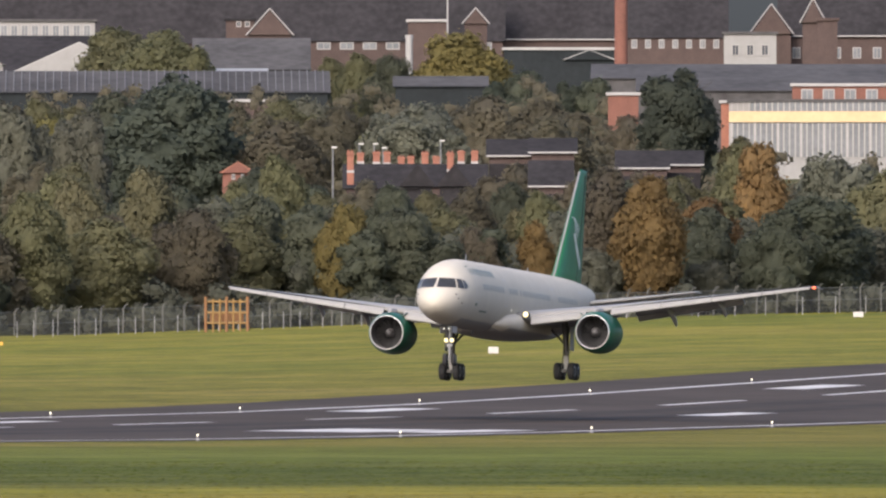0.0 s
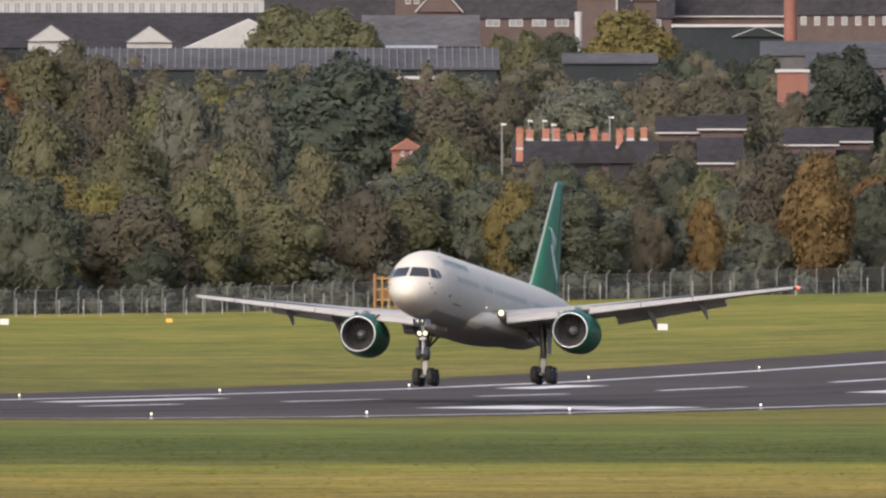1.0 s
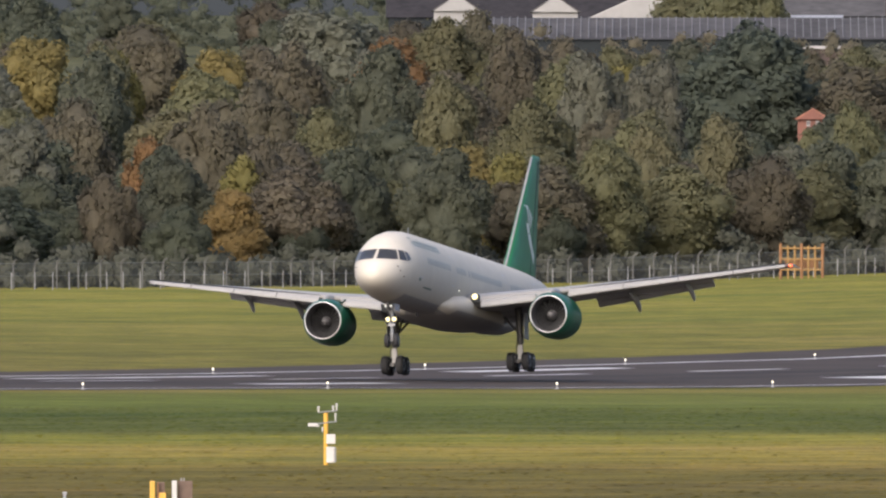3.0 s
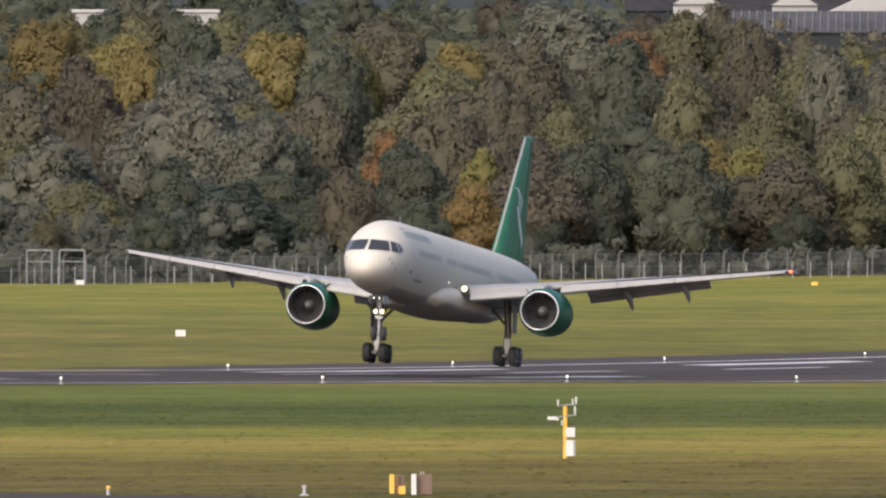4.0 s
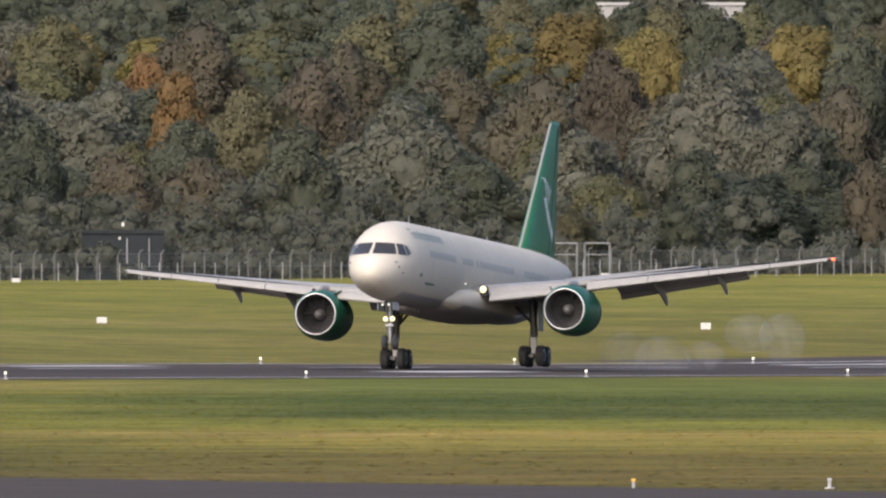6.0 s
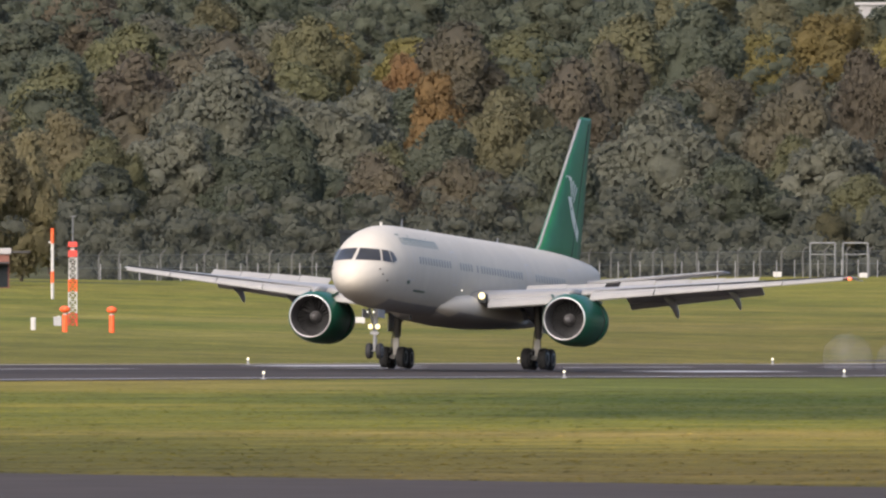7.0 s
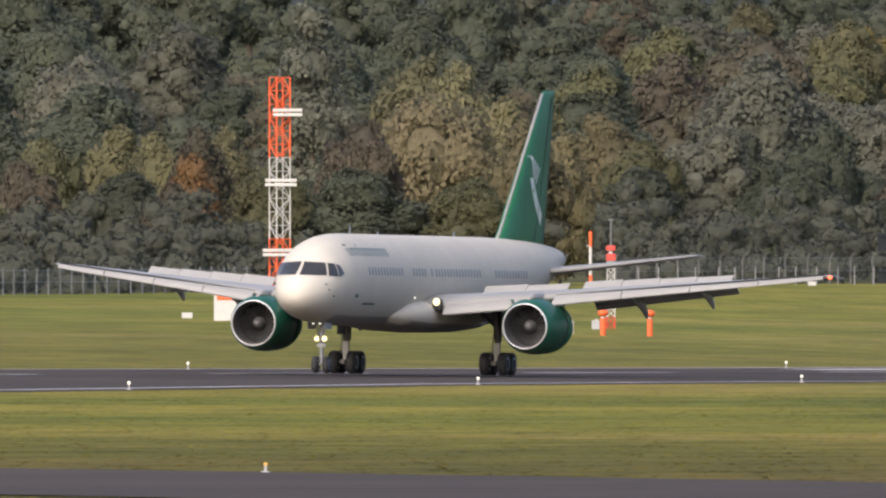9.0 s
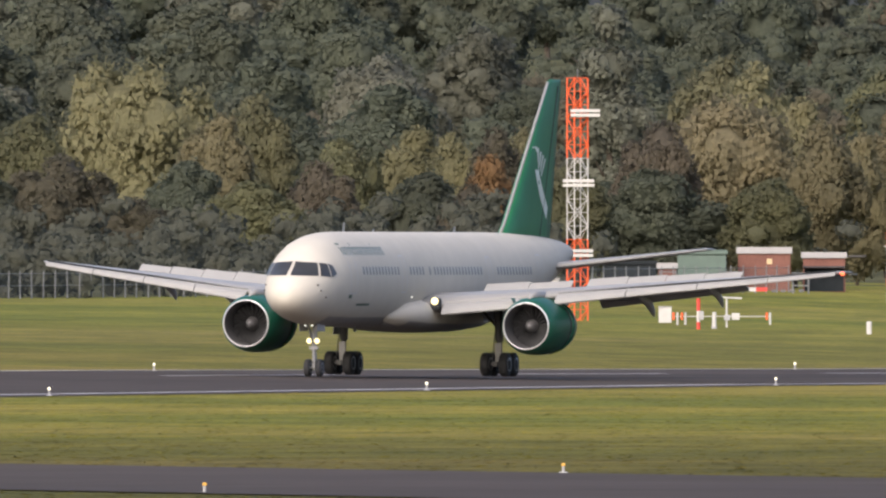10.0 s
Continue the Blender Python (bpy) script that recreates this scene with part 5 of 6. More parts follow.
def solid(name, mat, parent, *boxes, bevel=0.02, label="", m=None):
    bm = bmesh.new()
    for c in boxes:
        box(bm, *c, bevel)
    return part(name, bm, mat, parent, label, m)


def rod(name, mat, parent, p, q, r, r2=None, seg=8, label=""):
    bm = bmesh.new()
    tube(bm, p, q, r, r2, seg)
    return part(name, bm, mat, parent, label, smooth=False)


def build_fences():
    # security fence: concrete posts with cranked tops; lower plain fence towards the near end
    bm = bmesh.new()
    tube(bm, (0, 0, -0.3), (0, 0, 2.25), 0.068, 0.06, 6)
    tube(bm, (0, 0, 2.2), (0.16, -0.12, 2.5), 0.058, 0.05, 6)
    tube(bm, (0.16, -0.12, 2.47), (0.42, -0.2, 2.62), 0.055, 0.045, 6)
    tall = bpy.data.meshes.new("post")
    bm.to_mesh(tall)
    bm.free()
    tall.materials.append(CONCRETE)
    bm = bmesh.new()
    tube(bm, (0, 0, -0.3), (0, 0, 1.9), 0.055, 0.05, 6)
    low = bpy.data.meshes.new("post")
    bm.to_mesh(low)
    bm.free()
    low.materials.append(STEEL)
    for lo, hi, gap, me, h, label in ((-2690, 1900, 37.5, tall, 2.3, "airfield security fence of cranked concrete posts and wire mesh"),
                                      (-4560, -2900, 20.5, low, 1.75, "low steel airfield fence with plain posts and wire mesh")):
        fence = empty("fence")
        tagged(fence, label, "fence")
        b, pts = lo, []
        rs = random.Random(3)
        while b < hi:
            r = lerp_table(FENCE_B, FENCE_R, b)
            x, y = spot(b, r)
            z = ground_z(x, y)
            pts.append((x, y, z))
            ob = part("post", me, None, fence, m=Matrix.Translation((x, y, z)) @ Matrix.Rotation(rs.uniform(-0.3, 0.3), 4, "Z") @ Matrix.Rotation(rs.uniform(-0.02, 0.02), 4, "Y"))
            b += gap * rs.uniform(0.94, 1.06)
        vs, fs = [], []
        for x, y, z in pts:
            vs += [(x, y + 0.12, z), (x, y + 0.12, z + h)]
        for i in range(len(pts) - 1):
            fs.append((2 * i, 2 * i + 2, 2 * i + 3, 2 * i + 1))
        part("mesh", mesh_from("mesh", vs, fs, CHAIN_LINK), None, fence, "grey wire mesh")
        bm = bmesh.new()
        for i in range(0, len(pts) - 1):
            for k in (h * 0.98, h * 0.5):
                tube(bm, Vector(pts[i]) + Vector((0, 0, k)), Vector(pts[i + 1]) + Vector((0, 0, k)), 0.018, None, 4, False)
        part("wire", bm, STEEL, fence)
    # thin intermediate stakes in front
    bm = bmesh.new()
    tube(bm, (0, 0, -0.2), (0, 0, 1.55), 0.036, 0.032, 6)
    stake = bpy.data.meshes.new("post")
    bm.to_mesh(stake)
    bm.free()
    stake.materials.append(CABINET_GREY)
    rail = empty("fence")
    tagged(rail, "low inner fence of thin white stakes", "fence")
    rs = random.Random(9)
    b = -2650
    while b < 1850:
        r = lerp_table(FENCE_B, FENCE_R, b) - 18
        x, y = spot(b, r)
        part("post", stake, None, rail, m=Matrix.Translation((x, y, ground_z(x, y))))
        b += 36 * rs.uniform(0.8, 1.2) if b < 700 else 60 * rs.uniform(0.8, 1.2)


def build_edge_lights():
    bm = bmesh.new()
    tube(bm, (0, 0, -0.05), (0, 0, 0.25), 0.045, 0.04, 8)
    tube(bm, (0, 0, -0.02), (0, 0, 0.03), 0.14, 0.12, 10)
    stem = bpy.data.meshes.new("stem")
    bm.to_mesh(stem)
    bm.free()
    stem.materials.append(CABINET_GREY)
    bm = bmesh.new()
    bmesh.ops.create_uvsphere(bm, u_segments=10, v_segments=8, radius=0.056, matrix=Matrix.Translation((0, 0, 0.29)) @ Matrix.Diagonal((1, 1, 1.15, 1)))
    lens = bpy.data.meshes.new("lens")
    bm.to_mesh(lens)
    bm.free()
    lens.materials.append(LAMP_GLOW)
    for d, s0 in ((RUN_NEAR, 2080.7), (RUN_FAR, 2321.2)):
        for k in range(-3, 15):
            s = s0 - 60 * k
            if 1250 < s < 2450:
                lamp = empty("runway_light", Matrix.Translation((-d, s, runway_z(s, d) + 0.02)))
                tagged(lamp, "small lit runway edge light on a short stem", "runway light", "runway edge lights")
                part("stem", stem, None, lamp)
                part("lens", lens, None, lamp, "glowing white lens")
    for b, e in ((-3310, 949), (-3945, 985), (-903, 984), (-1250, 985)):
        r = ray_to_ground(b, e)
        lamp = empty("taxiway_light", facing(b, r))
        tagged(lamp, "small taxiway edge light with a yellow cap", "taxiway light", "taxiway edge lights")
        part("stem", stem, None, lamp)
        solid("cap", SAFETY_YELLOW if b != -903 else CABINET_GREY, lamp, (0, 0, 0.22, 0.11, 0.11, 0.08), bevel=0.02)


def build_markings():
    # edge stripes, centre line, touchdown bars; all worn paint just above the asphalt
    for name, d0, d1, s0, s1, label in [("edge_stripe", 384.7, 385.5, 1100, 2580, "thin worn white stripe along the runway's edge"), ("edge_stripe", 428.8, 429.7, 1100, 2580, "thin worn white stripe along the runway's edge")]:
        tagged(new(name, strip(name, d0, d1, s0, s1, PAINT_WHITE, 0.035)), label, "marking", kind="structure")
    for k in range(-12, 9):
        s = 2032 + 60 * k
        tagged(new("centre_line", strip("centre_line", 414.1, 414.9, s, s + 29, PAINT_WHITE, 0.035)), "worn white centre line dash on the runway", "marking", kind="structure")
    for d0, d1, s0, s1 in [(388, 391.5, 1999, 2030), (392, 399, 1994, 2026), (422, 424.3, 2004, 2052), (400.3, 403, 2155, 2177), (422.5, 425.5, 2153, 2177), (400.3, 403, 2298, 2320), (420.5, 423.5, 2297, 2320),
                           (400.5, 403, 1848, 1884), (421.5, 423.3, 1880, 1946), (398, 402, 1692, 1718), (421, 424, 1700, 1730)]:
        tagged(new("touchdown_bar", strip("touchdown_bar", d0, d1, s0, s1, PAINT_WHITE, 0.035)), "worn white touchdown bar painted on the runway", "marking", kind="structure")
    # rubber deposits: a darker band along the wheels' way
    rubber = material("rubber_marks", (0.046, 0.039, 0.035), 0.85, vary=0.3, grain=0.25, coarse=0.04, gloss=0.06)
    for d0, d1 in ((400.8, 404.4), (407.6, 411.4)):
        tagged(new("rubber_streak", strip("rubber_streak", d0, d1, 1500, 2250, rubber, 0.028)), "dark tyre rubber streak on the runway", "marking", kind="structure")
    # turn-off taxiway in the foreground
    far0, far1, wide = Vector((-261.5, 923.7)), Vector((-191.9, 821.9)), 37.0
    along = (far1 - far0).normalized()
    off = Vector((-along.y, along.x))
    if off.y > 0:
        off = -off
    p, q = far0 - along * 130, far1 + along * 60
    vs, fs = [], []
    n = 24
    for i in range(n + 1):
        u = p + (q - p) * (i / n)
        for w in (0, wide / 2, wide):
            v = u + off * w
            vs.append((v.x, v.y, ground_z(v.x, v.y) + 0.03))
    for i in range(n):
        for j in range(2):
            k = i * 3 + j
            fs.append((k, k + 1, k + 4, k + 3))
    tagged(new("taxiway", mesh_from("taxiway", vs, fs, ASPHALT)), "grey asphalt taxiway crossing the grass", "taxiway", kind="structure")


def build_marker_boards():
    for b, e, w, h in ((873, 628, 18, 14), (-292, 618, 16, 13), (-1452, 611, 15, 11), (-1122, 704, 18, 14), (-2191, 693, 18, 13), (-2343, 620, 14, 9), (1519, 540, 18, 11), (-3449, 678, 19, 12), (0, 613, 11, 8), (-1300, 612, 14, 10)):
        r = ray_to_ground(b, e)
        k = r / STEP
        board = empty("marker_board", facing(b, r))
        tagged(board, "small white marker board standing in the grass", "marker board", "marker boards in the grass")
        solid("panel", SAFETY_YELLOW if b == 0 else WHITE_BOX, board, (0, 0, h * k * 0.58, w * k, 0.16, h * k * 0.82), bevel=0.02)
        for sx in (-0.3, 0.3):
            rod("leg", STEEL, board, (sx * w * k, 0, -0.1), (sx * w * k, 0, h * k * 0.3), 0.03)


def build_met_mast():
    r = ray_to_ground(-441, 918)
    k = r / STEP
    t = empty("weather_mast", facing(-441, r))
    tagged(t, "yellow weather sensor mast with white instrument boxes", "weather mast")
    rod("pole", SAFETY_YELLOW, t, (0, 0, -0.1), (0, 0, 92 * k), 0.075 * 0.9, 0.065)
    solid("instrument_box", WHITE_BOX, t, (8 * k, -0.1, 18 * k, 14 * k, 0.22, 28 * k), label="white lower instrument box")
    solid("instrument_box", WHITE_BOX, t, (9 * k, -0.1, 46 * k, 16 * k, 0.22, 17 * k), label="white upper instrument box")
    solid("side_panel", CABINET_GREY, t, (16.5 * k, -0.05, 18 * k, 3 * k, 0.2, 27 * k))
    rod("arm", STEEL, t, (-30 * k, -0.05, 71 * k), (20 * k, -0.05, 77 * k), 0.022)
    solid("camera_head", WHITE_BOX, t, (-23 * k, -0.08, 71 * k, 17 * k, 0.16, 6 * k), (-14 * k, -0.08, 69 * k, 5 * k, 0.1, 4 * k), bevel=0.015, label="white horizontal sensor head")
    solid("sensor", WHITE_BOX, t, (-6 * k, -0.08, 63 * k, 2.5 * k, 0.06, 9 * k), bevel=0.01)
    rod("crossbar", STEEL, t, (-13 * k, 0, 93 * k), (19 * k, 0, 96 * k), 0.022)
    for x, z0, z1 in ((-13, 93, 104), (13, 94, 105), (19, 96, 109), (17, 78, 92)):
        rod("anemometer", WHITE_BOX, t, (x * k, 0, z0 * k), (x * k, 0, z1 * k), 0.02, 0.035)


def build_sign_boards():
    r = ray_to_ground(-713, 982)
    k = r / STEP
    t = empty("taxiway_sign", facing(-740, r))
    tagged(t, "orange taxiway sign boards seen edge-on in the grass", "taxiway sign")
    solid("panel", SAFETY_YELLOW, t, (-8 * k, 0, 19 * k, 9 * k, 0.5, 34 * k), bevel=0.01, label="orange sign panel")
    solid("panel", CAGE_AMBER, t, (2 * k, 0.1, 18 * k, 4 * k, 0.4, 32 * k), bevel=0.01)
    solid("panel", BOARD_BROWN, t, (9 * k, 0.15, 24 * k, 10 * k, 0.2, 20 * k), bevel=0.01)
    solid("panel", SAFETY_YELLOW, t, (10 * k, 0.0, 8 * k, 12 * k, 0.3, 14 * k), bevel=0.01, label="low yellow panel")
    t = empty("taxiway_sign", facing(-695, r - 2))
    tagged(t, "white and brown taxiway sign board seen from behind", "taxiway sign")
    solid("panel", WHITE_BOX, t, (-14 * k, 0, 19 * k, 9 * k, 0.4, 37 * k), bevel=0.01, label="white end panel")
    solid("back_panel", BOARD_BROWN, t, (5 * k, 0.1, 19 * k, 26 * k, 0.12, 36 * k), bevel=0.01)
    for x in (-2, 3):
        rod("peg", FRAME_WHITE, t, (x * k, 0.1, 36 * k), (x * k, 0.1, 42 * k), 0.015)


def lattice(name, parent, w, z0, z1, bays, mat, label=""):
    bm = bmesh.new()
    h = w / 2
    cs = [(-h, -h), (h, -h), (h, h), (-h, h)]
    for x, y in cs:
        tube(bm, (x, y, z0), (x, y, z1), 0.045, None, 6)
    for i in range(bays):
        a, b = z0 + (z1 - z0) * i / bays, z0 + (z1 - z0) * (i + 1) / bays
        for j in range(4):
            p, q = cs[j], cs[(j + 1) % 4]
            if (i + j) % 2:
                p, q = q, p
            tube(bm, (*p, a), (*q, b), 0.03, None, 5, False)
            tube(bm, (*p, b), (*q, b), 0.026, None, 5, False)
    return part(name, bm, mat, parent, label)


def build_glide_mast():
    b = -3285
    r = ray_to_ground(b, 679)
    k = r / STEP
    t = empty("antenna_mast", facing(b, r) @ Matrix.Rotation(0.5, 4, "Z"))
    tagged(t, "red and white lattice antenna mast beside a chequered cabin", "antenna mast")
    w = 27 * k
    top = (679 - 250) * k
    cuts = [0, (679 - 536) * k, (679 - 392) * k, top]
    lattice("lattice_section", t, w, -0.2, cuts[1], 6, SIGNAL_ORANGE, "orange-red lattice section")
    lattice("lattice_section", t, w, cuts[1], cuts[2], 6, WHITE_BOX, "white lattice section")
    lattice("lattice_section", t, w, cuts[2], cuts[3], 6, SIGNAL_ORANGE, "orange-red lattice section")
    for z, x0, x1 in (((679 - 312) * k, -12, 40), ((679 - 436) * k, -26, 30), ((679 - 560) * k, -30, 28)):
        for dz in (-0.14, 0.14):
            bm = bmesh.new()
            box(bm, (x0 + x1) / 2 * k, -w * 0.6, z + dz, (x1 - x0) * k, 0.3, 0.2, 0.03, Matrix.Rotation(-0.5, 4, "Z"))
            part("antenna_bar", bm, WHITE_BOX, t, "white antenna bar")
    rod("lightning_rod", STEEL, t, (0, 0, top), (0, 0, top + 0.6), 0.03)
    # cabin
    r2 = ray_to_ground(-3360, 681)
    k = r2 / STEP
    c = empty("equipment_cabin", facing(-3360, r2))
    tagged(c, "small equipment cabin painted in red and white squares", "cabin")
    W, H = 83 * k, 74 * k
    solid("body", WHITE_BOX, c, (0, 1.4, H / 2, W, 2.8, H), bevel=0.03)
    solid("panel", SIGNAL_ORANGE, c, (-W * 0.22, -0.02, H * 0.74, W * 0.43, 0.06, H * 0.48), bevel=0.01, label="orange-red painted square")
    solid("door", WHITE_BOX, c, (W * 0.26, -0.015, H * 0.26, W * 0.42, 0.05, H * 0.5), bevel=0.01)
    solid("panel", SIGNAL_ORANGE, c, (W * 0.24, -0.045, H * 0.27, W * 0.26, 0.05, H * 0.40), bevel=0.01, label="orange-red painted square")
    solid("side_panel", SIGNAL_ORANGE, c, (W * 0.5 + 0.02, 2.0, H * 0.3, 0.05, 1.3, H * 0.5), bevel=0.01)
    solid("roof", ROOF_PALE, c, (0, 1.4, H + 0.04, W + 0.16, 2.95, 0.08), bevel=0.02)
    solid("gate", STEEL, c, (W * 0.68, 0.3, H * 0.45, 0.08, 0.08, H * 0.9), (W * 0.56, 0.3, H * 0.45, 0.06, 0.06, H * 0.9), bevel=0.01)


def hut(b0, b1, top, base, r, depth, mat, label, roof=FRAME_WHITE, slab=5, name="hut", kind_label="hut"):
    k = r / STEP
    b = (b0 + b1) / 2
    z0, z1 = level(base, r), level(top, r)
    x, y = spot(b, r)
    g = ground_z(x, y)
    t = empty(name, facing(b, r, g))
    tagged(t, label, kind_label)
    w, h = (b1 - b0) * k, z1 - g
    solid("wall", mat, t, (0, depth / 2, (h - 0.4) / 2 - 0.2, w, depth, h), bevel=0.03)
    solid("roof", roof, t, (0, depth / 2, h - 0.4 + slab * k / 2, w + 0.25, depth + 0.3, slab * k + 0.2), bevel=0.02, label="flat roof slab")
    return t, w, h, k


def build_huts():
    t, w, h, k = hut(-3001, -2908, 549, 630, 2592, 4.0, BRICK_RED, "red brick hut with a white flat roof edge", slab=7)
    solid("sign", BAND_YELLOW, t, (w * 0.10, -0.03, h * 0.66, 0.42, 0.05, 0.42), bevel=0.01, label="small pale notice")
    t, w, h, k = hut(-3108, -3022, 550, 630, 2588, 3.5, HUT_GREEN, "plain grey-green equipment hut", roof=HUT_GREEN, slab=3)
    # darker sheet over nearly all of the hut's right side
    solid("trim", HUT_DARK, t, (w * 0.5 + 0.02, 1.7, h / 2 - 0.3, 0.06, 3.4, h - 0.3), bevel=0.01)
    hut(-3142, -3110, 576, 631, 2580, 3.0, BRICK_RED, "small red brick hut with a white roof edge", slab=6)
    hut(-3240, -3146, 568, 632, 2600, 3.0, HUT_DARK, "dark green storage container behind the fence", roof=HUT_DARK, slab=2, name="container", kind_label="container")
    t, w, h, k = hut(-2886, -2811, 557, 630, 2600, 4.0, BRICK_RED, "low red brick hut with a white roof edge and canopy", slab=6)
    solid("canopy", ROOF_GREY, t, (0, -0.5, h * 0.62, w, 1.0, 0.14), (w * 0.75, 1.2, h - 0.35, w * 0.5, 2.2, 0.14), bevel=0.02)
    solid("shutter", HUT_DARK, t, (0, -0.04, h * 0.3, w * 0.92, 0.06, h * 0.55), bevel=0.01)
    t, w, h, k = hut(-2226, -2081, 522, 613, 2955, 4.0, HUT_DARK, "dark steel shed at the wood's edge", roof=HUT_DARK, slab=2, name="shed", kind_label="shed")
    solid("door", CABINET_GREY, t, (w * 0.05, -0.03, h * 0.4, 0.08, 0.05, h * 0.8), (w * 0.32, -0.03, h * 0.4, 0.06, 0.05, h * 0.8), bevel=0.005)
    solid("lamp", WHITE_BOX, t, (0, -0.1, h + 0.3, 0.25, 0.2, 0.35), (-w * 0.04, -0.1, h - 0.9, 0.2, 0.2, 0.25), bevel=0.03)
    # steel frames like small gantries
    for b in (-1372, -1314):
        k = 2972 / STEP
        t = empty("gantry", facing(b, 2972))
        tagged(t, "grey tubular steel frame by the fence", "gantry", "tubular gantries")
        for x in (-22, 22):
            rod("upright", STEEL, t, (x * k, 0, -0.1), (x * k, 0, 62 * k), 0.08)
        rod("crossbar", STEEL, t, (-22 * k, 0, 62 * k), (22 * k, 0, 62 * k), 0.08)
        rod("crossbar", STEEL, t, (-22 * k, 0, 42 * k), (22 * k, 0, 42 * k), 0.05)
    for b in (-3020, -2890, -3125):
        k = 2545 / STEP
        t = empty("gate", facing(b, 2545))
        tagged(t, "small grey tubular gate in the fence", "gate", "tubular gates")
        for x in (-14, 14):
            rod("gate_post", STEEL, t, (x * k, 0, -0.1), (x * k, 0, 36 * k), 0.06)
        for z in (12, 26, 34):
            rod("rail", STEEL, t, (-14 * k, 0, z * k), (14 * k, 0, z * k), 0.04)
    # cage of orange steel
    r = 3062
    k = r / STEP
    t = empty("steel_cage", facing(401, r))
    tagged(t, "open cage of yellow and orange steel posts by the fence", "steel cage")
    h0 = 62 * k
    for i, x in enumerate((-37, -24, -12, 0, 12, 24, 37)):
        rod("upright", CAGE_AMBER if i in (0, 3, 6) else CAGE_YELLOW, t, (x * k, 0, -0.1), (x * k, 0, h0 * (1.0 if i in (0, 3, 6) else 0.94)), 0.14 if i in (0, 3, 6) else 0.09)
        rod("upright", CAGE_YELLOW, t, (x * k, 2.2, -0.1), (x * k, 2.2, h0 * 0.94), 0.09)
    for z in (0.25, 0.55, 0.86):
        for y in (0, 2.2):
            rod("rail", CAGE_YELLOW, t, (-38 * k, y, h0 * z), (38 * k, y, h0 * z), 0.09)
    solid("back_panel", CAGE_AMBER, t, (0, 1.2, h0 * 0.42, 60 * k, 0.08, h0 * 0.26), bevel=0.01)


def build_equipment():
    # orange mushroom-headed monitor posts
    for b, e in ((-2713, 710), (-2630, 711)):
        r = ray_to_ground(b, e)
        k = r / STEP
        t = empty("monitor_post", facing(b, r))
        tagged(t, "orange-red monitor post with a mushroom head", "monitor post", "orange monitor posts")
        rod("post", SIGNAL_ORANGE, t, (0, 0, -0.1), (0, 0, 34 * k), 5 * k, None, 14)
        bm = bmesh.new()
        bmesh.ops.create_uvsphere(bm, u_segments=16, v_segments=10, radius=9.5 * k, matrix=Matrix.Translation((0, 0, 43 * k)) @ Matrix.Diagonal((1, 1, 0.66, 1)))
        part("head", bm, SIGNAL_ORANGE, t, "rounded orange head", smooth=True)
        rod("collar", WHITE_BOX, t, (0, 0, 32 * k), (0, 0, 36 * k), 4 * k, None, 12)
    def simple(name, label, cat, b, e, builder):
        r = ray_to_ground(b, e)
        t = empty(name, facing(b, r))
        tagged(t, label, cat)
        builder(t, r / STEP)
    def post(t, k):
        rod("pole", WHITE_BOX, t, (0, 0, 0.0), (0, 0, 106 * k), 3 * k, None, 10)
        rod("band", SIGNAL_ORANGE, t, (0, 0, 106 * k), (0, 0, 133 * k), 3 * k, None, 10, "orange-red band")
        rod("band", SIGNAL_ORANGE, t, (0, 0, 36 * k), (0, 0, 56 * k), 3.2 * k, None, 10, "orange-red band")
        solid("bracket", WHITE_BOX, t, (-3 * k, 0, 108 * k, 8 * k, 0.1, 3 * k), bevel=0.01)
        rod("foot", HUT_DARK, t, (0, 0, -0.2), (0, 0, 8 * k), 1.5 * k)
    simple("marker_pole", "slim red and white marker pole", "marker pole", -2735, 656, post)
    def mast(t, k):
        lattice("lattice_section", t, 14 * k, -0.1, 24 * k, 2, SIGNAL_RED, "red lattice section")
        lattice("lattice_section", t, 14 * k, 24 * k, 62 * k, 3, WHITE_BOX, "white lattice section")
        lattice("lattice_section", t, 14 * k, 62 * k, 84 * k, 2, SIGNAL_ORANGE, "red lattice section")
        lattice("lattice_section", t, 13 * k, 84 * k, 122 * k, 3, WHITE_BOX, "white lattice section")
        solid("antenna_box", SIGNAL_RED, t, (0, -0.1, 130 * k, 16 * k, 0.3, 12 * k), (0, -0.1, 146 * k, 16 * k, 0.3, 9 * k), bevel=0.03)
        rod("core", WHITE_BOX, t, (0, 0, 120 * k), (0, 0, 150 * k), 4 * k)
        rod("rod", STEEL, t, (0, 0, 149 * k), (0, 0, 198 * k), 1.4 * k)
        solid("tip", STEEL, t, (0, 0, 196 * k, 12 * k, 0.08, 2 * k), bevel=0.01)
    simple("antenna_mast", "short red and white lattice antenna mast", "antenna mast", -2699, 698, mast)
    simple("cabinet", "small pale grey cabinet in the grass", "cabinet", -2769, 706, lambda t, k: (solid("body", WHITE_BOX, t, (0, 0.15, 12.5 * k, 9 * k, 0.35, 25 * k)), solid("door", CABINET_GREY, t, (3 * k, -0.03, 12 * k, 2 * k, 0.03, 22 * k), bevel=0.005)))
    simple("cabinet", "small dark grey cabinet beside the mast", "cabinet", -2726, 697, lambda t, k: (solid("body", CABINET_GREY, t, (0, 0.15, 9 * k, 14 * k, 0.35, 17 * k)), solid("cap", WHITE_BOX, t, (2 * k, 0.1, 18 * k, 6 * k, 0.3, 2 * k), bevel=0.01)))
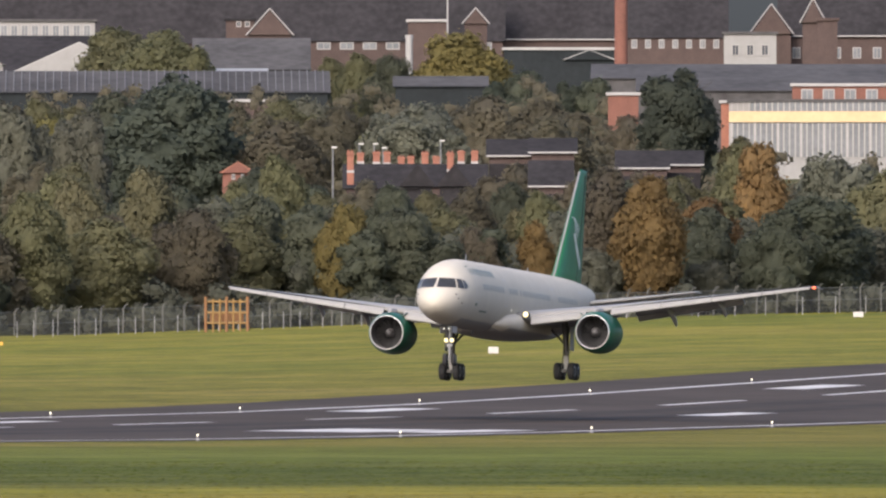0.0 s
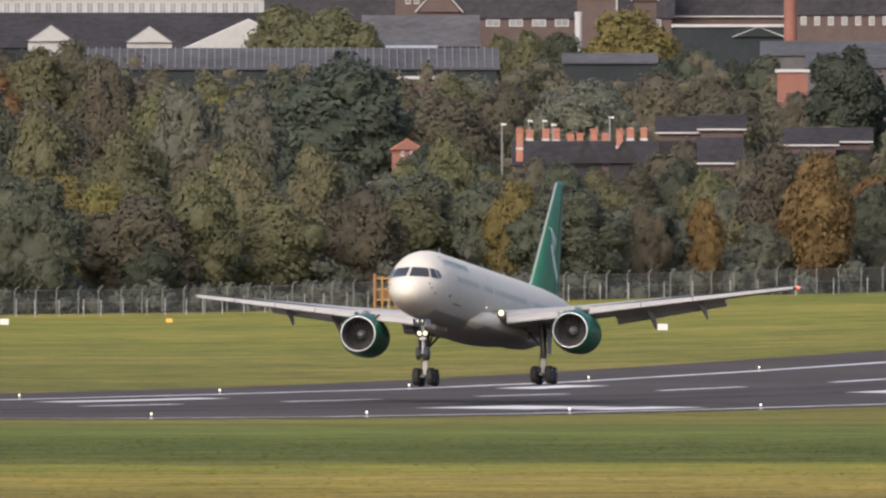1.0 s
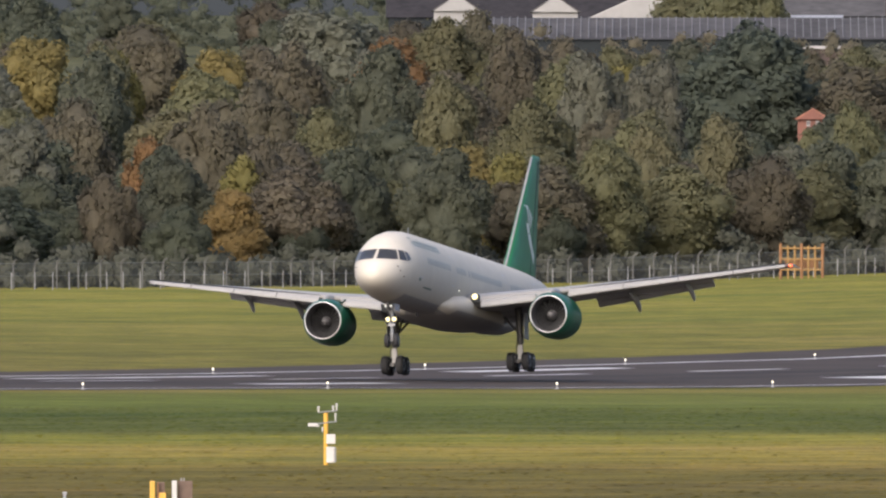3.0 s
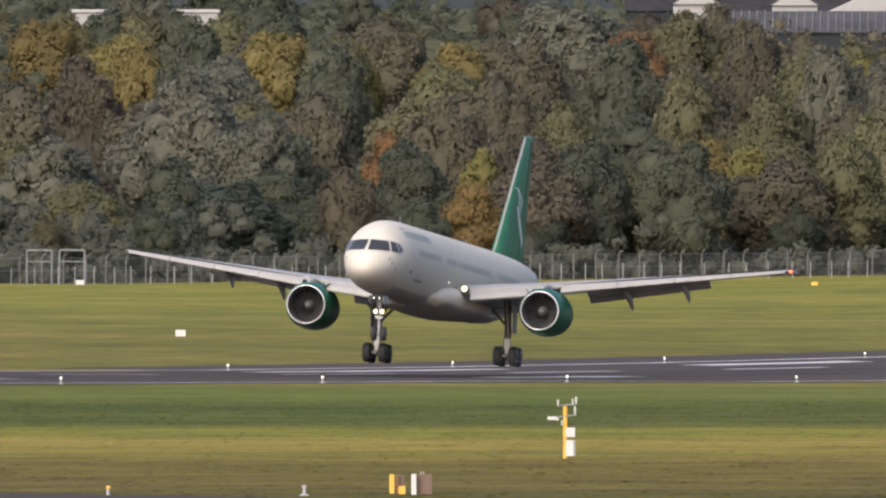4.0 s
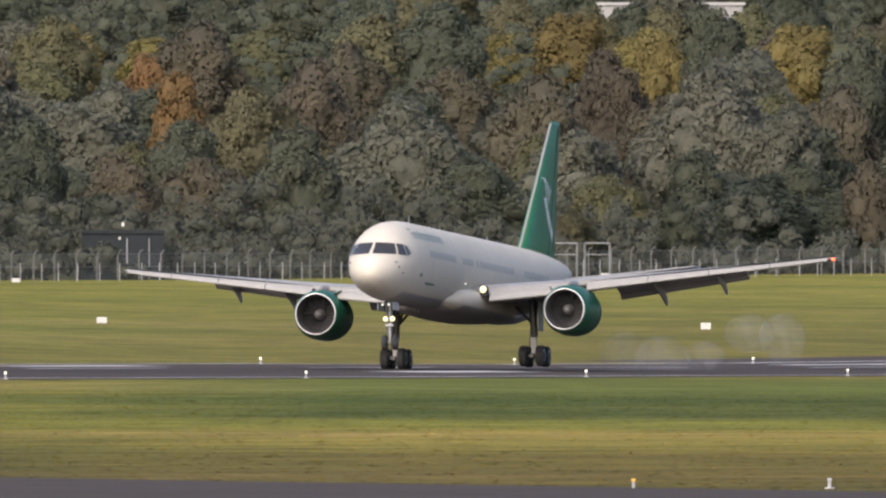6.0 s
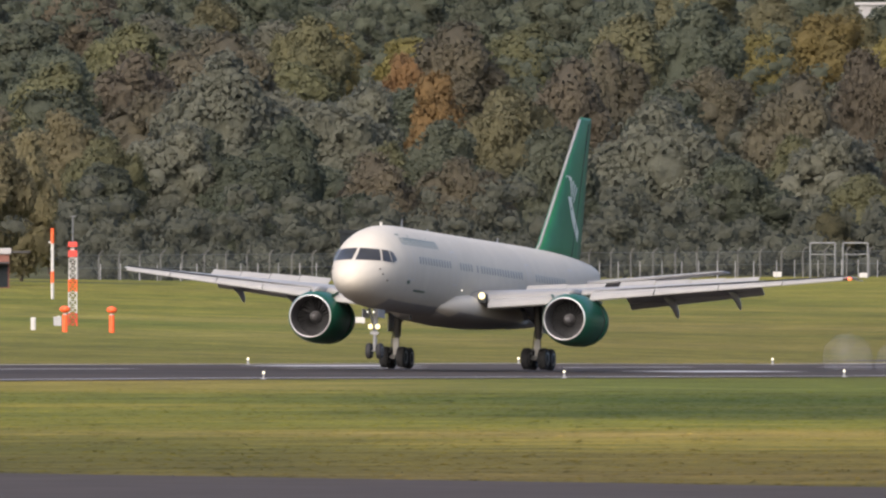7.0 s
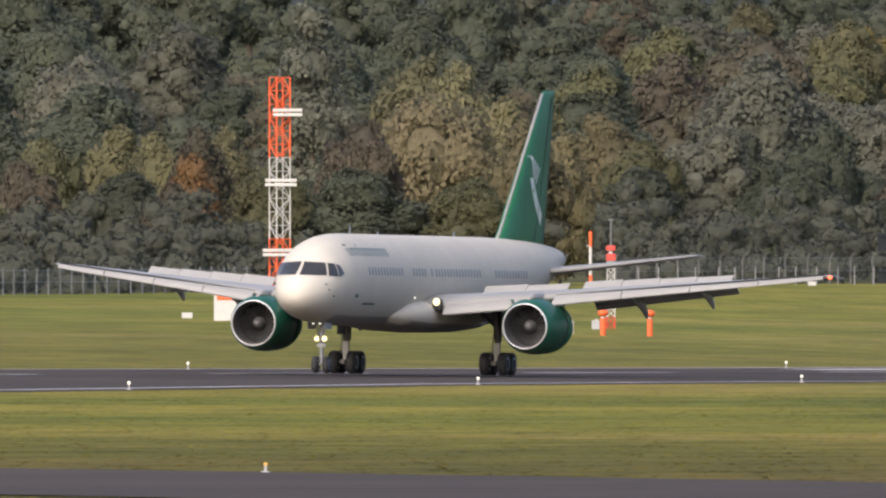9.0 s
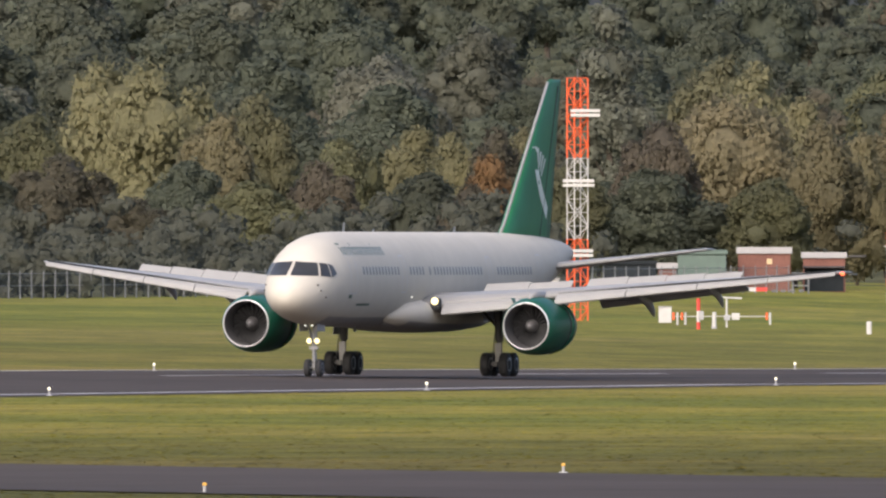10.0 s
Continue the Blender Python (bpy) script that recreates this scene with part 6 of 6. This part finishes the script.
    simple("cabinet", "white equipment cabinet standing in the grass", "cabinet", -3130, 683, lambda t, k: (solid("body", WHITE_BOX, t, (0, 0.3, 14 * k, 23 * k, 0.7, 28 * k)), solid("lid", ROOF_PALE, t, (0, 0.3, 28.5 * k, 25 * k, 0.8, 1.6 * k), bevel=0.01)))
    simple("marker_pole", "short red and white post among instruments", "marker pole", -3071, 694, lambda t, k: (rod("pole", WHITE_BOX, t, (0, 0, 0), (0, 0, 32 * k), 3.2 * k, None, 10), rod("band", SIGNAL_RED, t, (0, 0, 32 * k), (0, 0, 54 * k), 3.4 * k, None, 10, "red band"), rod("band", SIGNAL_RED, t, (0, 0, -0.1), (0, 0, 12 * k), 3.4 * k, None, 10, "red band"), solid("box", CABINET_GREY, t, (6 * k, 0, 24 * k, 7 * k, 0.2, 16 * k), bevel=0.02)))
    simple("instrument_panel", "white upright instrument panel with rounded top", "instrument", -3043, 693, lambda t, k: (rod("panel", WHITE_BOX, t, (0, 0, 0), (0, 0, 29 * k), 4 * k, 3.6 * k, 12), rod("foot", CABINET_GREY, t, (0, 0, -0.1), (0, 0, 3 * k), 5 * k)))
    def tee(t, k):
        rod("pole", WHITE_BOX, t, (0, 0, -0.1), (0, 0, 52 * k), 1.7 * k)
        rod("crossbar", WHITE_BOX, t, (-12 * k, 0, 53 * k), (27 * k, 0, 51 * k), 1.6 * k)
        solid("box", CABINET_GREY, t, (1 * k, -0.05, 17 * k, 11 * k, 0.3, 10 * k), bevel=0.02)
        solid("box", WHITE_BOX, t, (16 * k, 0.2, 19 * k, 14 * k, 0.4, 12 * k), bevel=0.02, label="white instrument box")
    simple("wind_sensor", "white T-shaped wind sensor with boxes", "wind sensor", -3021, 691, tee)
    def pipe(t, k):
        rod("pipe", WHITE_BOX, t, (-85 * k, 0, 12 * k), (85 * k, 0, 12 * k), 0.8 * k)
        for x in (-85, -70, 80):
            rod("lamp", SIGNAL_ORANGE, t, (x * k, -0.05, 6 * k), (x * k, -0.05, 19 * k), 2 * k)
        for x in (-78, -64, 86):
            rod("support", WHITE_BOX, t, (x * k, 0, -0.1), (x * k, 0, 19 * k), 2 * k)
    simple("antenna_row", "low row of small orange and white antennas", "antenna row", -3030, 684, pipe)
    # red and white barrier
    r = 2528
    k = r / STEP
    t = empty("barrier", facing(-2999, r))
    tagged(t, "low red and white striped barrier before the huts", "barrier")
    for i in range(5):
        solid("stripe", SIGNAL_RED if i % 2 == 0 else WHITE_BOX, t, ((-40 + 20 * i) * k, 0, 5 * k, 20 * k, 0.25, 7 * k), bevel=0.01, label="red stripe" if i % 2 == 0 else "white stripe")
    for i in range(4):
        solid("block", CONCRETE, t, ((62 + 16 * i) * k, 0, 2.5 * k, 9 * k, 0.3, 5 * k), bevel=0.03)


build_markings()
build_edge_lights()
build_fences()
build_marker_boards()
build_met_mast()
build_sign_boards()
build_glide_mast()
build_huts()
build_equipment()


# ---- the town on the hill ----
def block(name, b0, b1, top, r, depth, wall, label, roof="flat", roof_mat=None, eave=None, base=None, windows=(), cat="building", pane=None, turn=0.0, trim=None):
    """A building that faces the airfield. top, eave: elevations of ridge and eaves. windows: rows of (elevation of sill, of head, count, from, to, share of width glazed)."""
    k = r / STEP
    b = (b0 + b1) / 2
    x, y = spot(b, r)
    g = ground_z(x, y) - 1.0 if base is None else level(base, r)
    t = empty(name, Matrix.Translation((x, y, g)) @ Matrix.Rotation(bearing(b) + turn, 4, "Z"))
    tagged(t, label, cat)
    w = (b1 - b0) * k
    hz = lambda e: level(e, r) - g
    body_top = hz(eave if eave is not None else top)
    solid("wall", wall, t, (0, depth / 2, body_top / 2, w, depth, body_top), bevel=0.05)
    rm = roof_mat or ROOF_SLATE
    if roof == "flat":
        solid("roof", rm, t, (0, depth / 2, body_top + 0.1, w + 0.5, depth + 0.5, 0.35), bevel=0.03)
    else:
        rise = hz(top) - body_top
        o = 0.35
        bm = bmesh.new()
        if roof == "long":      # ridge along the front
            pts = [(-w / 2 - o, -o, body_top - 0.1), (w / 2 + o, -o, body_top - 0.1), (w / 2 + o, depth + o, body_top - 0.1), (-w / 2 - o, depth + o, body_top - 0.1), (-w / 2 - o, depth / 2, body_top + rise), (w / 2 + o, depth / 2, body_top + rise)]
            fs = [(0, 1, 5, 4), (2, 3, 4, 5), (1, 2, 5), (3, 0, 4), (3, 2, 1, 0)]
        else:                   # gable end to the front
            pts = [(-w / 2 - o, -o, body_top), (w / 2 + o, -o, body_top), (w / 2 + o, depth + o, body_top), (-w / 2 - o, depth + o, body_top), (0, -o, body_top + rise), (0, depth + o, body_top + rise)]
            fs = [(1, 2, 5, 4), (3, 0, 4, 5), (0, 1, 4), (2, 3, 5), (3, 2, 1, 0)]
        vs = [bm.verts.new(p) for p in pts]
        for f in fs:
            bm.faces.new([vs[i] for i in f])
        part("roof", bm, rm, t)
        if roof == "gable":
            bm = bmesh.new()
            vs = [bm.verts.new(p) for p in ((-w / 2, -o - 0.03, body_top), (w / 2, -o - 0.03, body_top), (0, -o - 0.03, body_top + rise * 0.94))]
            bm.faces.new(vs)
            vv = [bm.verts.new((v.co.x, v.co.y + 0.2, v.co.z)) for v in vs]
            for i in range(3):
                bm.faces.new((vs[i], vs[(i + 1) % 3], vv[(i + 1) % 3], vv[i]))
            part("gable", bm, wall, t)
            if trim:
                bm = bmesh.new()
                for s in (-1, 1):
                    tube(bm, (s * (w / 2 + o), -o - 0.1, body_top - 0.05), (0, -o - 0.1, body_top + rise + 0.05), 0.09, None, 5)
                part("bargeboard", bm, trim, t, "white bargeboards")
        elif trim:
            solid("gutter", trim, t, (0, -o - 0.06, body_top - 0.02, w + 2 * o, 0.14, 0.18), bevel=0.02, label="white eaves board")
    for sill, head, count, u0, u1, share in windows:
        z0, z1 = hz(sill), hz(head)
        pitch = (u1 - u0) * w / count
        for i in range(count):
            cx = -w / 2 + u0 * w + (i + 0.5) * pitch
            ww = pitch * share
            win = solid("window", FRAME_WHITE, t, (cx, -0.03, (z0 + z1) / 2, ww, 0.14, z1 - z0), bevel=0.0, label="white framed window")
            half = max(0.1, ww / 2 - 0.14)
            for sx in (-1, 1):
                solid("pane", pane or PANE_DARK, win, (cx + sx * (half / 2 + 0.03), -0.11, (z0 + z1) / 2, half, 0.03, (z1 - z0) - 0.24), bevel=0.0)
    return t, w, k, hz


def chimney(b, top, base, r, w=12, mat=None):
    k = r / STEP
    x, y = spot(b, r)
    z1, z0 = level(top, r), level(base, r)
    t = empty("chimney_stack", Matrix.Translation((x, y, z0)) @ Matrix.Rotation(bearing(b), 4, "Z"))
    tagged(t, "orange-red brick chimney stack on a slate roof", "chimney", "chimney stacks of the terrace")
    h = z1 - z0
    solid("shaft", mat or CHIMNEY_BRICK, t, (0, 0.5, h * 0.42 - 0.6, w * k, 1.2, h * 0.84 + 1.2), bevel=0.03)
    solid("cap", mat or CHIMNEY_BRICK, t, (0, 0.5, h * 0.84, w * k * 1.2, 1.35, 0.22), bevel=0.03)
    for sx in (-0.25, 0.25):
        rod("pot", mat or CHIMNEY_BRICK, t, (sx * w * k, 0.5, h * 0.84), (sx * w * k, 0.5, h), 0.16, 0.13, 10)
    solid("flashing", FRAME_WHITE, t, (0, -0.12, 0.12, w * k * 1.1, 0.05, 0.25), bevel=0.01, label="white flashing")


def town():
    # works hall with a glazed band over a pale yellow parapet
    t, w, k, hz = block("works_hall", 1290, 1760, 180, 3880, 16, RENDER_WHITE, "works hall with white slats and a pale yellow band", roof_mat=ROOF_GREY, eave=180)
    solid("band", BAND_YELLOW, t, (0, -0.15, hz(207), w, 0.3, hz(198) - hz(217)), bevel=0.02, label="pale yellow band")
    solid("glazing", PANE_PALE, t, (w * 0.04, -0.06, hz(189), w * 0.92, 0.1, hz(181) - hz(197)), bevel=0.0)
    n = 46
    for i in range(n):
        cx = -w / 2 + (i + 0.5) * w / n
        solid("mullion", FRAME_WHITE, t, (cx, -0.15, hz(189), 0.14, 0.12, hz(181) - hz(197)), bevel=0.0)
        solid("slat", FRAME_WHITE, t, (cx, -0.1, hz(248), 0.15 if i % 4 else 0.3, 0.2, hz(217) - hz(279)), bevel=0.0)
    solid("dark_panel", PANE_PALE, t, (-w * 0.2, -0.03, hz(248), w * 0.58, 0.05, hz(218) - hz(278)), bevel=0.0)
    block("brick_office", 1402, 1760, 150, 3925, 14, BRICK_RED, "red brick office with white windows and a pale roof edge", roof_mat=FRAME_WHITE, eave=152, windows=[(178, 158, 9, 0.02, 0.98, 0.55)], pane=PANE_PALE)
    block("brick_annex", 1276, 1304, 182, 3884, 10, CHIMNEY_BRICK, "orange brick annex beside the works hall", roof_mat=ROOF_PALE)
    block("kiosk", 1076, 1130, 152, 3800, 8, BRICK_RED, "small red brick building with a pale flat roof", roof_mat=FRAME_WHITE, eave=168)
    # long low sheds with grey roofs
    block("shed", 1050, 1760, 112, 4150, 30, ROOF_GREY, "long low shed with a weathered grey roof", "long", ROOF_GREY, eave=138)
    block("shed", 1130, 1760, 136, 4020, 24, ROOF_GREY, "long low shed with a weathered grey roof", "long", ROOF_GREY, eave=160)
    block("warehouse", 892, 1090, 70, 4300, 16, HUT_DARK, "dark warehouse under a pale flat roof edge", roof_mat=ROOF_PALE, eave=88)
    block("warehouse", 1000, 1086, 88, 4260, 12, HUT_DARK, "low shed with a pale pitched roof", "gable", ROOF_PALE, eave=106)
    t, w, k, hz = block("house", 1281, 1374, 55, 4300, 9, RENDER_WHITE, "white rendered house with square dark windows", roof_mat=ROOF_GREY, eave=60, windows=[(99, 79, 3, 0.08, 0.92, 0.5)])
    # terraces under slate roofs
    block("terrace", 1105, 1285, -10, 4400, 11, BRICK_BROWN, "brown brick terrace with white windows under slates", "long", ROOF_SLATE, eave=66, windows=[(86, 70, 7, 0.03, 0.97, 0.42)], pane=PANE_PALE)
    block("terrace", 1380, 1760, -10, 4420, 11, BRICK_BROWN, "brown brick terrace with white windows under slates", "long", ROOF_SLATE, eave=64, windows=[(104, 84, 10, 0.03, 0.97, 0.42)], pane=PANE_PALE, trim=FRAME_WHITE)
    block("terrace", 500, 890, -30, 4480, 12, BRICK_BROWN, "brown brick terrace under dark slates", "long", ROOF_SLATE, eave=72, windows=[(88, 75, 9, 0.03, 0.97, 0.6)], pane=PANE_PALE)
    block("terrace", 160, 520, -30, 4500, 12, BRICK_BROWN, "brown brick terrace under dark slates", "long", ROOF_SLATE, eave=76)
    block("terrace", 880, 1110, -30, 4490, 12, BRICK_BROWN, "brown brick terrace under dark slates", "long", ROOF_SLATE, eave=70, trim=FRAME_WHITE)
    block("terrace", -330, 170, -60, 4600, 14, BRICK_BROWN, "brown brick terrace under dark slates", "long", ROOF_SLATE, eave=60)
    for b0, b1, top, eave, r in ((440, 515, 16, 62, 4440), (822, 862, 15, 42, 4440), (1420, 1458, -2, 40, 4390), (1330, 1400, 8, 60, 4410)):
        block("house", b0, b1, top, r, 12, BRICK_BROWN, "brown brick gabled house with white bargeboards", "gable", ROOF_SLATE, eave=eave, trim=FRAME_WHITE, cat="house", windows=[(eave - 6, eave - 18, 1, 0.35, 0.65, 0.7)] if b1 - b0 > 60 else ())
    block("house", 400, 450, 36, 4460, 10, BRICK_BROWN, "brown brick house with white windows", roof_mat=ROOF_SLATE, cat="house", windows=[(48, 38, 2, 0.3, 0.9, 0.6)])
    block("house", 722, 790, 38, 4430, 10, BRICK_BROWN, "brown brick house with a pale roof edge", roof_mat=ROOF_PALE, cat="house")
    block("house", 1446, 1482, 36, 4350, 6, BRICK_BROWN, "narrow brown brick tower house", roof_mat=BRICK_BROWN, cat="house")
    # tall brick stack and concrete pillar
    for b, top, base, r, w0, mat, name, label in ((1099, -60, 112, 4230, 23, BRICK_RED, "factory_chimney", "tall red brick factory chimney"), (724, 62, 140, 4180, 13, ROOF_PALE, "concrete_pillar", "pale concrete pillar with a worn top"), (792, -30, 52, 4300, 3, FRAME_WHITE, "flag_pole", "slim white pole on the hill")):
        k = r / STEP
        x, y = spot(b, r)
        g = ground_z(x, y)
        t = empty(name, Matrix.Translation((x, y, g)))
        tagged(t, label, name.split("_")[-1])
        h = level(top, r) - g
        rod("shaft", mat, t, (0, 0, -0.5), (0, 0, h), w0 * k * 0.55, w0 * k * 0.48, 16)
        rod("cap", mat, t, (0, 0, h - 0.5), (0, 0, h), w0 * k * 0.56, None, 16)
    # works with long corrugated roofs and pale gables
    t, w, k, hz = block("works", -180, 580, 124, 3980, 34, HUT_DARK, "large works hall under dark corrugated roofs", "long", ROOF_GREY, eave=163)
    for i in range(54):
        solid("roof_rib", RIB_GREY, t, (-w / 2 + (i + 0.5) * w / 54, 8.5, (hz(124) + hz(163)) / 2 + 0.12, 0.10, 17.2, 0.1), bevel=0.0, m=Matrix.Identity(4))
    for ob in [o for o in t.children if o.name.startswith("roof_rib")]:
        slope = math.atan2(hz(124) - hz(163), 17.35)
        zc0 = (hz(124) + hz(163)) / 2
        ob.matrix_basis = Matrix.Translation((0, 8.5, zc0)) @ Matrix.Rotation(slope, 4, "X") @ Matrix.Translation((0, -8.5, -zc0))
    block("works", 250, 470, 120, 4015, 22, ROOF_GREY, "grey works roof rising behind", "long", ROOF_PALE, eave=128)
    block("works", 345, 545, 66, 4200, 26, ROOF_GREY, "works bay under a broad grey roof", "long", ROOF_GREY, eave=122)
    block("works_annex", 360, 478, 168, 3930, 8, BRICK_BROWN, "low annex with a bright white roof edge", roof_mat=FRAME_WHITE, eave=180)
    block("works_annex", 700, 860, 134, 3990, 14, HUT_DARK, "low dark shed among trees", "long", ROOF_GREY, eave=152)
    block("works", -330, 240, 62, 4150, 20, HUT_DARK, "works hall under a dark slate roof", "long", ROOF_SLATE, eave=124)
    for b0, b1, top, eave in ((30, 250, 74, 126), (-75, 5, 86, 116), (-250, -168, 84, 114)):
        block("works", b0, b1, top, 4110, 12, RENDER_WHITE, "works bay with a pale gable end", "gable", ROOF_PALE if b0 == 30 else ROOF_GREY, eave=eave)
    block("office_block", -320, 168, 36, 4320, 14, RENDER_WHITE, "office block with white window bands", roof_mat=ROOF_GREY, eave=38, windows=[(66, 44, 26, 0.01, 0.99, 0.72)], pane=PANE_PALE)
    block("shed", -1312, -1056, 106, 4060, 12, RENDER_WHITE, "long white-roofed shed behind the trees", roof_mat=ROOF_PALE, eave=127)
    # terrace with a row of chimney stacks
    block("terrace", 612, 735, 290, 3440, 9, BRICK_BROWN, "brick terrace under dark slates behind the trees", "long", ROOF_SLATE, eave=332)
    block("terrace", 715, 858, 290, 3470, 9, BRICK_BROWN, "brick terrace under dark slates behind the trees", "long", ROOF_SLATE, eave=330)
    for b, top, base, r in ((620, 266, 306, 3436), (638, 270, 290, 3450), (666, 268, 291, 3450), (685, 268, 292, 3455), (710, 276, 305, 3466), (727, 276, 296, 3480), (752, 268, 296, 3480), (772, 276, 300, 3476), (797, 268, 304, 3466), (816, 266, 290, 3480), (840, 266, 290, 3480)):
        chimney(b, top, base, r)
    for b in (735, 800):
        block("house", b - 22, b + 30, 290, 3440, 9, ROOF_SLATE, "gabled slate end of the terrace", "gable", ROOF_SLATE, eave=330, cat="house")
    for b0, b1, top, eave, r in ((866, 945, 246, 276, 3480), (940, 1016, 244, 270, 3470), (1094, 1180, 266, 298, 3450), (1160, 1240, 266, 292, 3460), (940, 1010, 284, 330, 3400)):
        t, w, k, hz = block("house", b0, b1, top, r, 9, BRICK_BROWN, "brick house under dark slates with white eaves", "long", ROOF_SLATE, eave=eave, trim=FRAME_WHITE, cat="house")
        solid("lower_roof", ROOF_SLATE, t, (0, -1.2, hz(eave + 34), w, 2.4, hz(eave + 14) - hz(eave + 54)), bevel=0.05)
    block("house", 394, 448, 286, 3400, 8, BRICK_RED, "small red brick gabled house", "gable", CHIMNEY_BRICK, eave=306, cat="house", windows=[(318, 308, 2, 0.2, 0.8, 0.4)])
    block("house", 70, 165, 258, 3500, 9, BRICK_BROWN, "brown brick house under a slate roof", "long", ROOF_SLATE, eave=285, cat="house")
    block("house", 1296, 1342, 332, 3330, 8, BRICK_RED, "red brick gable with white trim among trees", "gable", ROOF_SLATE, eave=362, trim=FRAME_WHITE, cat="house")
    block("house", 1298, 1328, 306, 3345, 5, RENDER_WHITE, "small white rendered house among trees", roof_mat=ROOF_PALE, cat="house", windows=[(322, 312, 2, 0.1, 0.9, 0.6)])
    # street lamps
    for b, top, r in ((589, 262, 3395), (636, 256, 3500), (662, 256, 3505), (678, 263, 3500), (780, 250, 3500)):
        x, y = spot(b, r)
        g = ground_z(x, y)
        t = empty("street_lamp", Matrix.Translation((x, y, g)) @ Matrix.Rotation(bearing(b), 4, "Z"))
        tagged(t, "slim grey street lamp by the terrace", "street lamp", "street lamps")
        h = level(top, r) - g
        rod("pole", STEEL, t, (0, 0, -0.2), (0, 0, h), 0.12, 0.08)
        solid("lantern", WHITE_BOX, t, (0.15, 0, h + 0.05, 0.55, 0.25, 0.18), bevel=0.03)


town()


# ---- grass tufts: stuff that gives the mown grass its height ----
def build_tufts(name, seed, count, r0, r1, height):
    rs = np.random.RandomState(seed)
    b = rs.uniform(-4450, 1720, count)
    r = np.sqrt(rs.uniform(r0 ** 2, r1 ** 2, count))
    pts = []
    far0, far1 = Vector((-261.5, 923.7)), Vector((-191.9, 821.9))
    along = (far1 - far0).normalized()
    off = Vector((-along.y, along.x))
    if off.y > 0:
        off = -off
    for bb, rr in zip(b, r):
        x, y = spot(bb, rr)
        if 382.4 < -x < 440.2:
            continue
        w = (Vector((x, y)) - far0).dot(off)
        if -0.3 < w < 37.3 and r0 < 1400:
            continue
        pts.append((x, y, ground_z(x, y)))
    pts = np.array(pts)
    n = len(pts)
    a = rs.uniform(0, 6.28, n)
    h = height * rs.uniform(0.4, 1.25, n)
    w = rs.uniform(0.12, 0.3, n)
    t = np.stack([np.cos(a), np.sin(a), np.zeros(n)], 1) * w[:, None]
    lean = np.stack([rs.normal(0, 0.05, n), rs.normal(0, 0.05, n), h], 1)
    base = pts - np.array([0, 0, 0.01])
    t[t[:, 0] < 0] *= -1
    q = np.stack([base - t, base + t, base + lean + t * rs.uniform(-0.8, 0.8, n)[:, None]], 1).reshape(-1, 3)
    soft = np.stack([rs.normal(0, 0.25, n), rs.normal(-0.15, 0.25, n), np.ones(n)], 1)
    tagged(new(name, leaf_mesh(name, q, soft, GRASS)), "short autumn grass tufts standing on the airfield", "grass", kind="stuff")


build_tufts("grass_tufts", 31, 50000, 770, 1480, 0.03)


# ---- tyre smoke at touchdown: soft puffs that rise from the wheels, drift and thin out ----
def smoke_material():
    m = bpy.data.materials.new("tyre_smoke")
    m.use_nodes = True
    n, ln = m.node_tree.nodes, m.node_tree.links.new
    bs, tr, mx = n["Principled BSDF"], n.new("ShaderNodeBsdfTransparent"), n.new("ShaderNodeMixShader")
    bs.inputs["Base Color"].default_value, bs.inputs["Roughness"].default_value = (0.42, 0.42, 0.46, 1), 1.0
    bs.inputs["Specular IOR Level"].default_value = 0.0
    nz, mr, co = n.new("ShaderNodeTexNoise"), n.new("ShaderNodeMapRange"), n.new("ShaderNodeTexCoord")
    nz.inputs["Scale"].default_value = 1.3
    ln(co.outputs["Object"], nz.inputs["Vector"])
    mr.inputs["From Min"].default_value, mr.inputs["From Max"].default_value = 0.35, 0.7
    mr.inputs["To Min"].default_value, mr.inputs["To Max"].default_value = 0.02, 0.10
    ln(nz.outputs[0], mr.inputs["Value"])
    ln(mr.outputs[0], mx.inputs["Fac"])
    ln(tr.outputs[0], mx.inputs[1])
    ln(bs.outputs[0], mx.inputs[2])
    ln(mx.outputs[0], n["Material Output"].inputs["Surface"])
    return m


SMOKE = smoke_material()
PUFFS = []


def build_smoke():
    rs = random.Random(17)
    cloud = empty("tyre_smoke", Matrix.Translation((-402.3, 1772.0, runway_z(1772, 402))))
    tagged(cloud, "thin blue-grey tyre smoke drifting behind the wheels", "smoke")
    for i in range(5):
        bm = bmesh.new()
        r = rs.uniform(1.0, 1.6)
        bmesh.ops.create_icosphere(bm, subdivisions=2, radius=r, matrix=Matrix.Diagonal((1.0, 1.8, rs.uniform(0.7, 1.1), 1)))
        ob = part("puff", bm, SMOKE, cloud, smooth=True)
        ob.visible_shadow = False
        PUFFS.append((ob, r, -9 + 4.5 * i, (i - 2) * 1.1 + rs.uniform(-0.3, 0.3), rs.uniform(0.3, 1.9)))


build_smoke()


def drift_smoke():
    for ob, r, along, across, rise in PUFFS:
        low = -2.4
        start = 5.12 + 0.02 * (9 - along)
        walk(ob, [(t, pose(x, y, z)) for t, x, y, z in (
            (0.0, across * 0.3, along, low), (start, across * 0.3, along, low), (start + 0.22, across * 0.6, along * 0.9, rise * 0.35),
            (6.1, across * 1.2 + 0.6, along * 1.1 - 3, rise * 1.1), (7.0, across * 1.8 + 1.6, along * 1.3 - 7, rise * 1.2 - 0.2), (8.2, across * 2.4 + 3, along * 1.5 - 10, low), (10.0, across * 2.4 + 3, along * 1.5 - 10, low))])


motions()
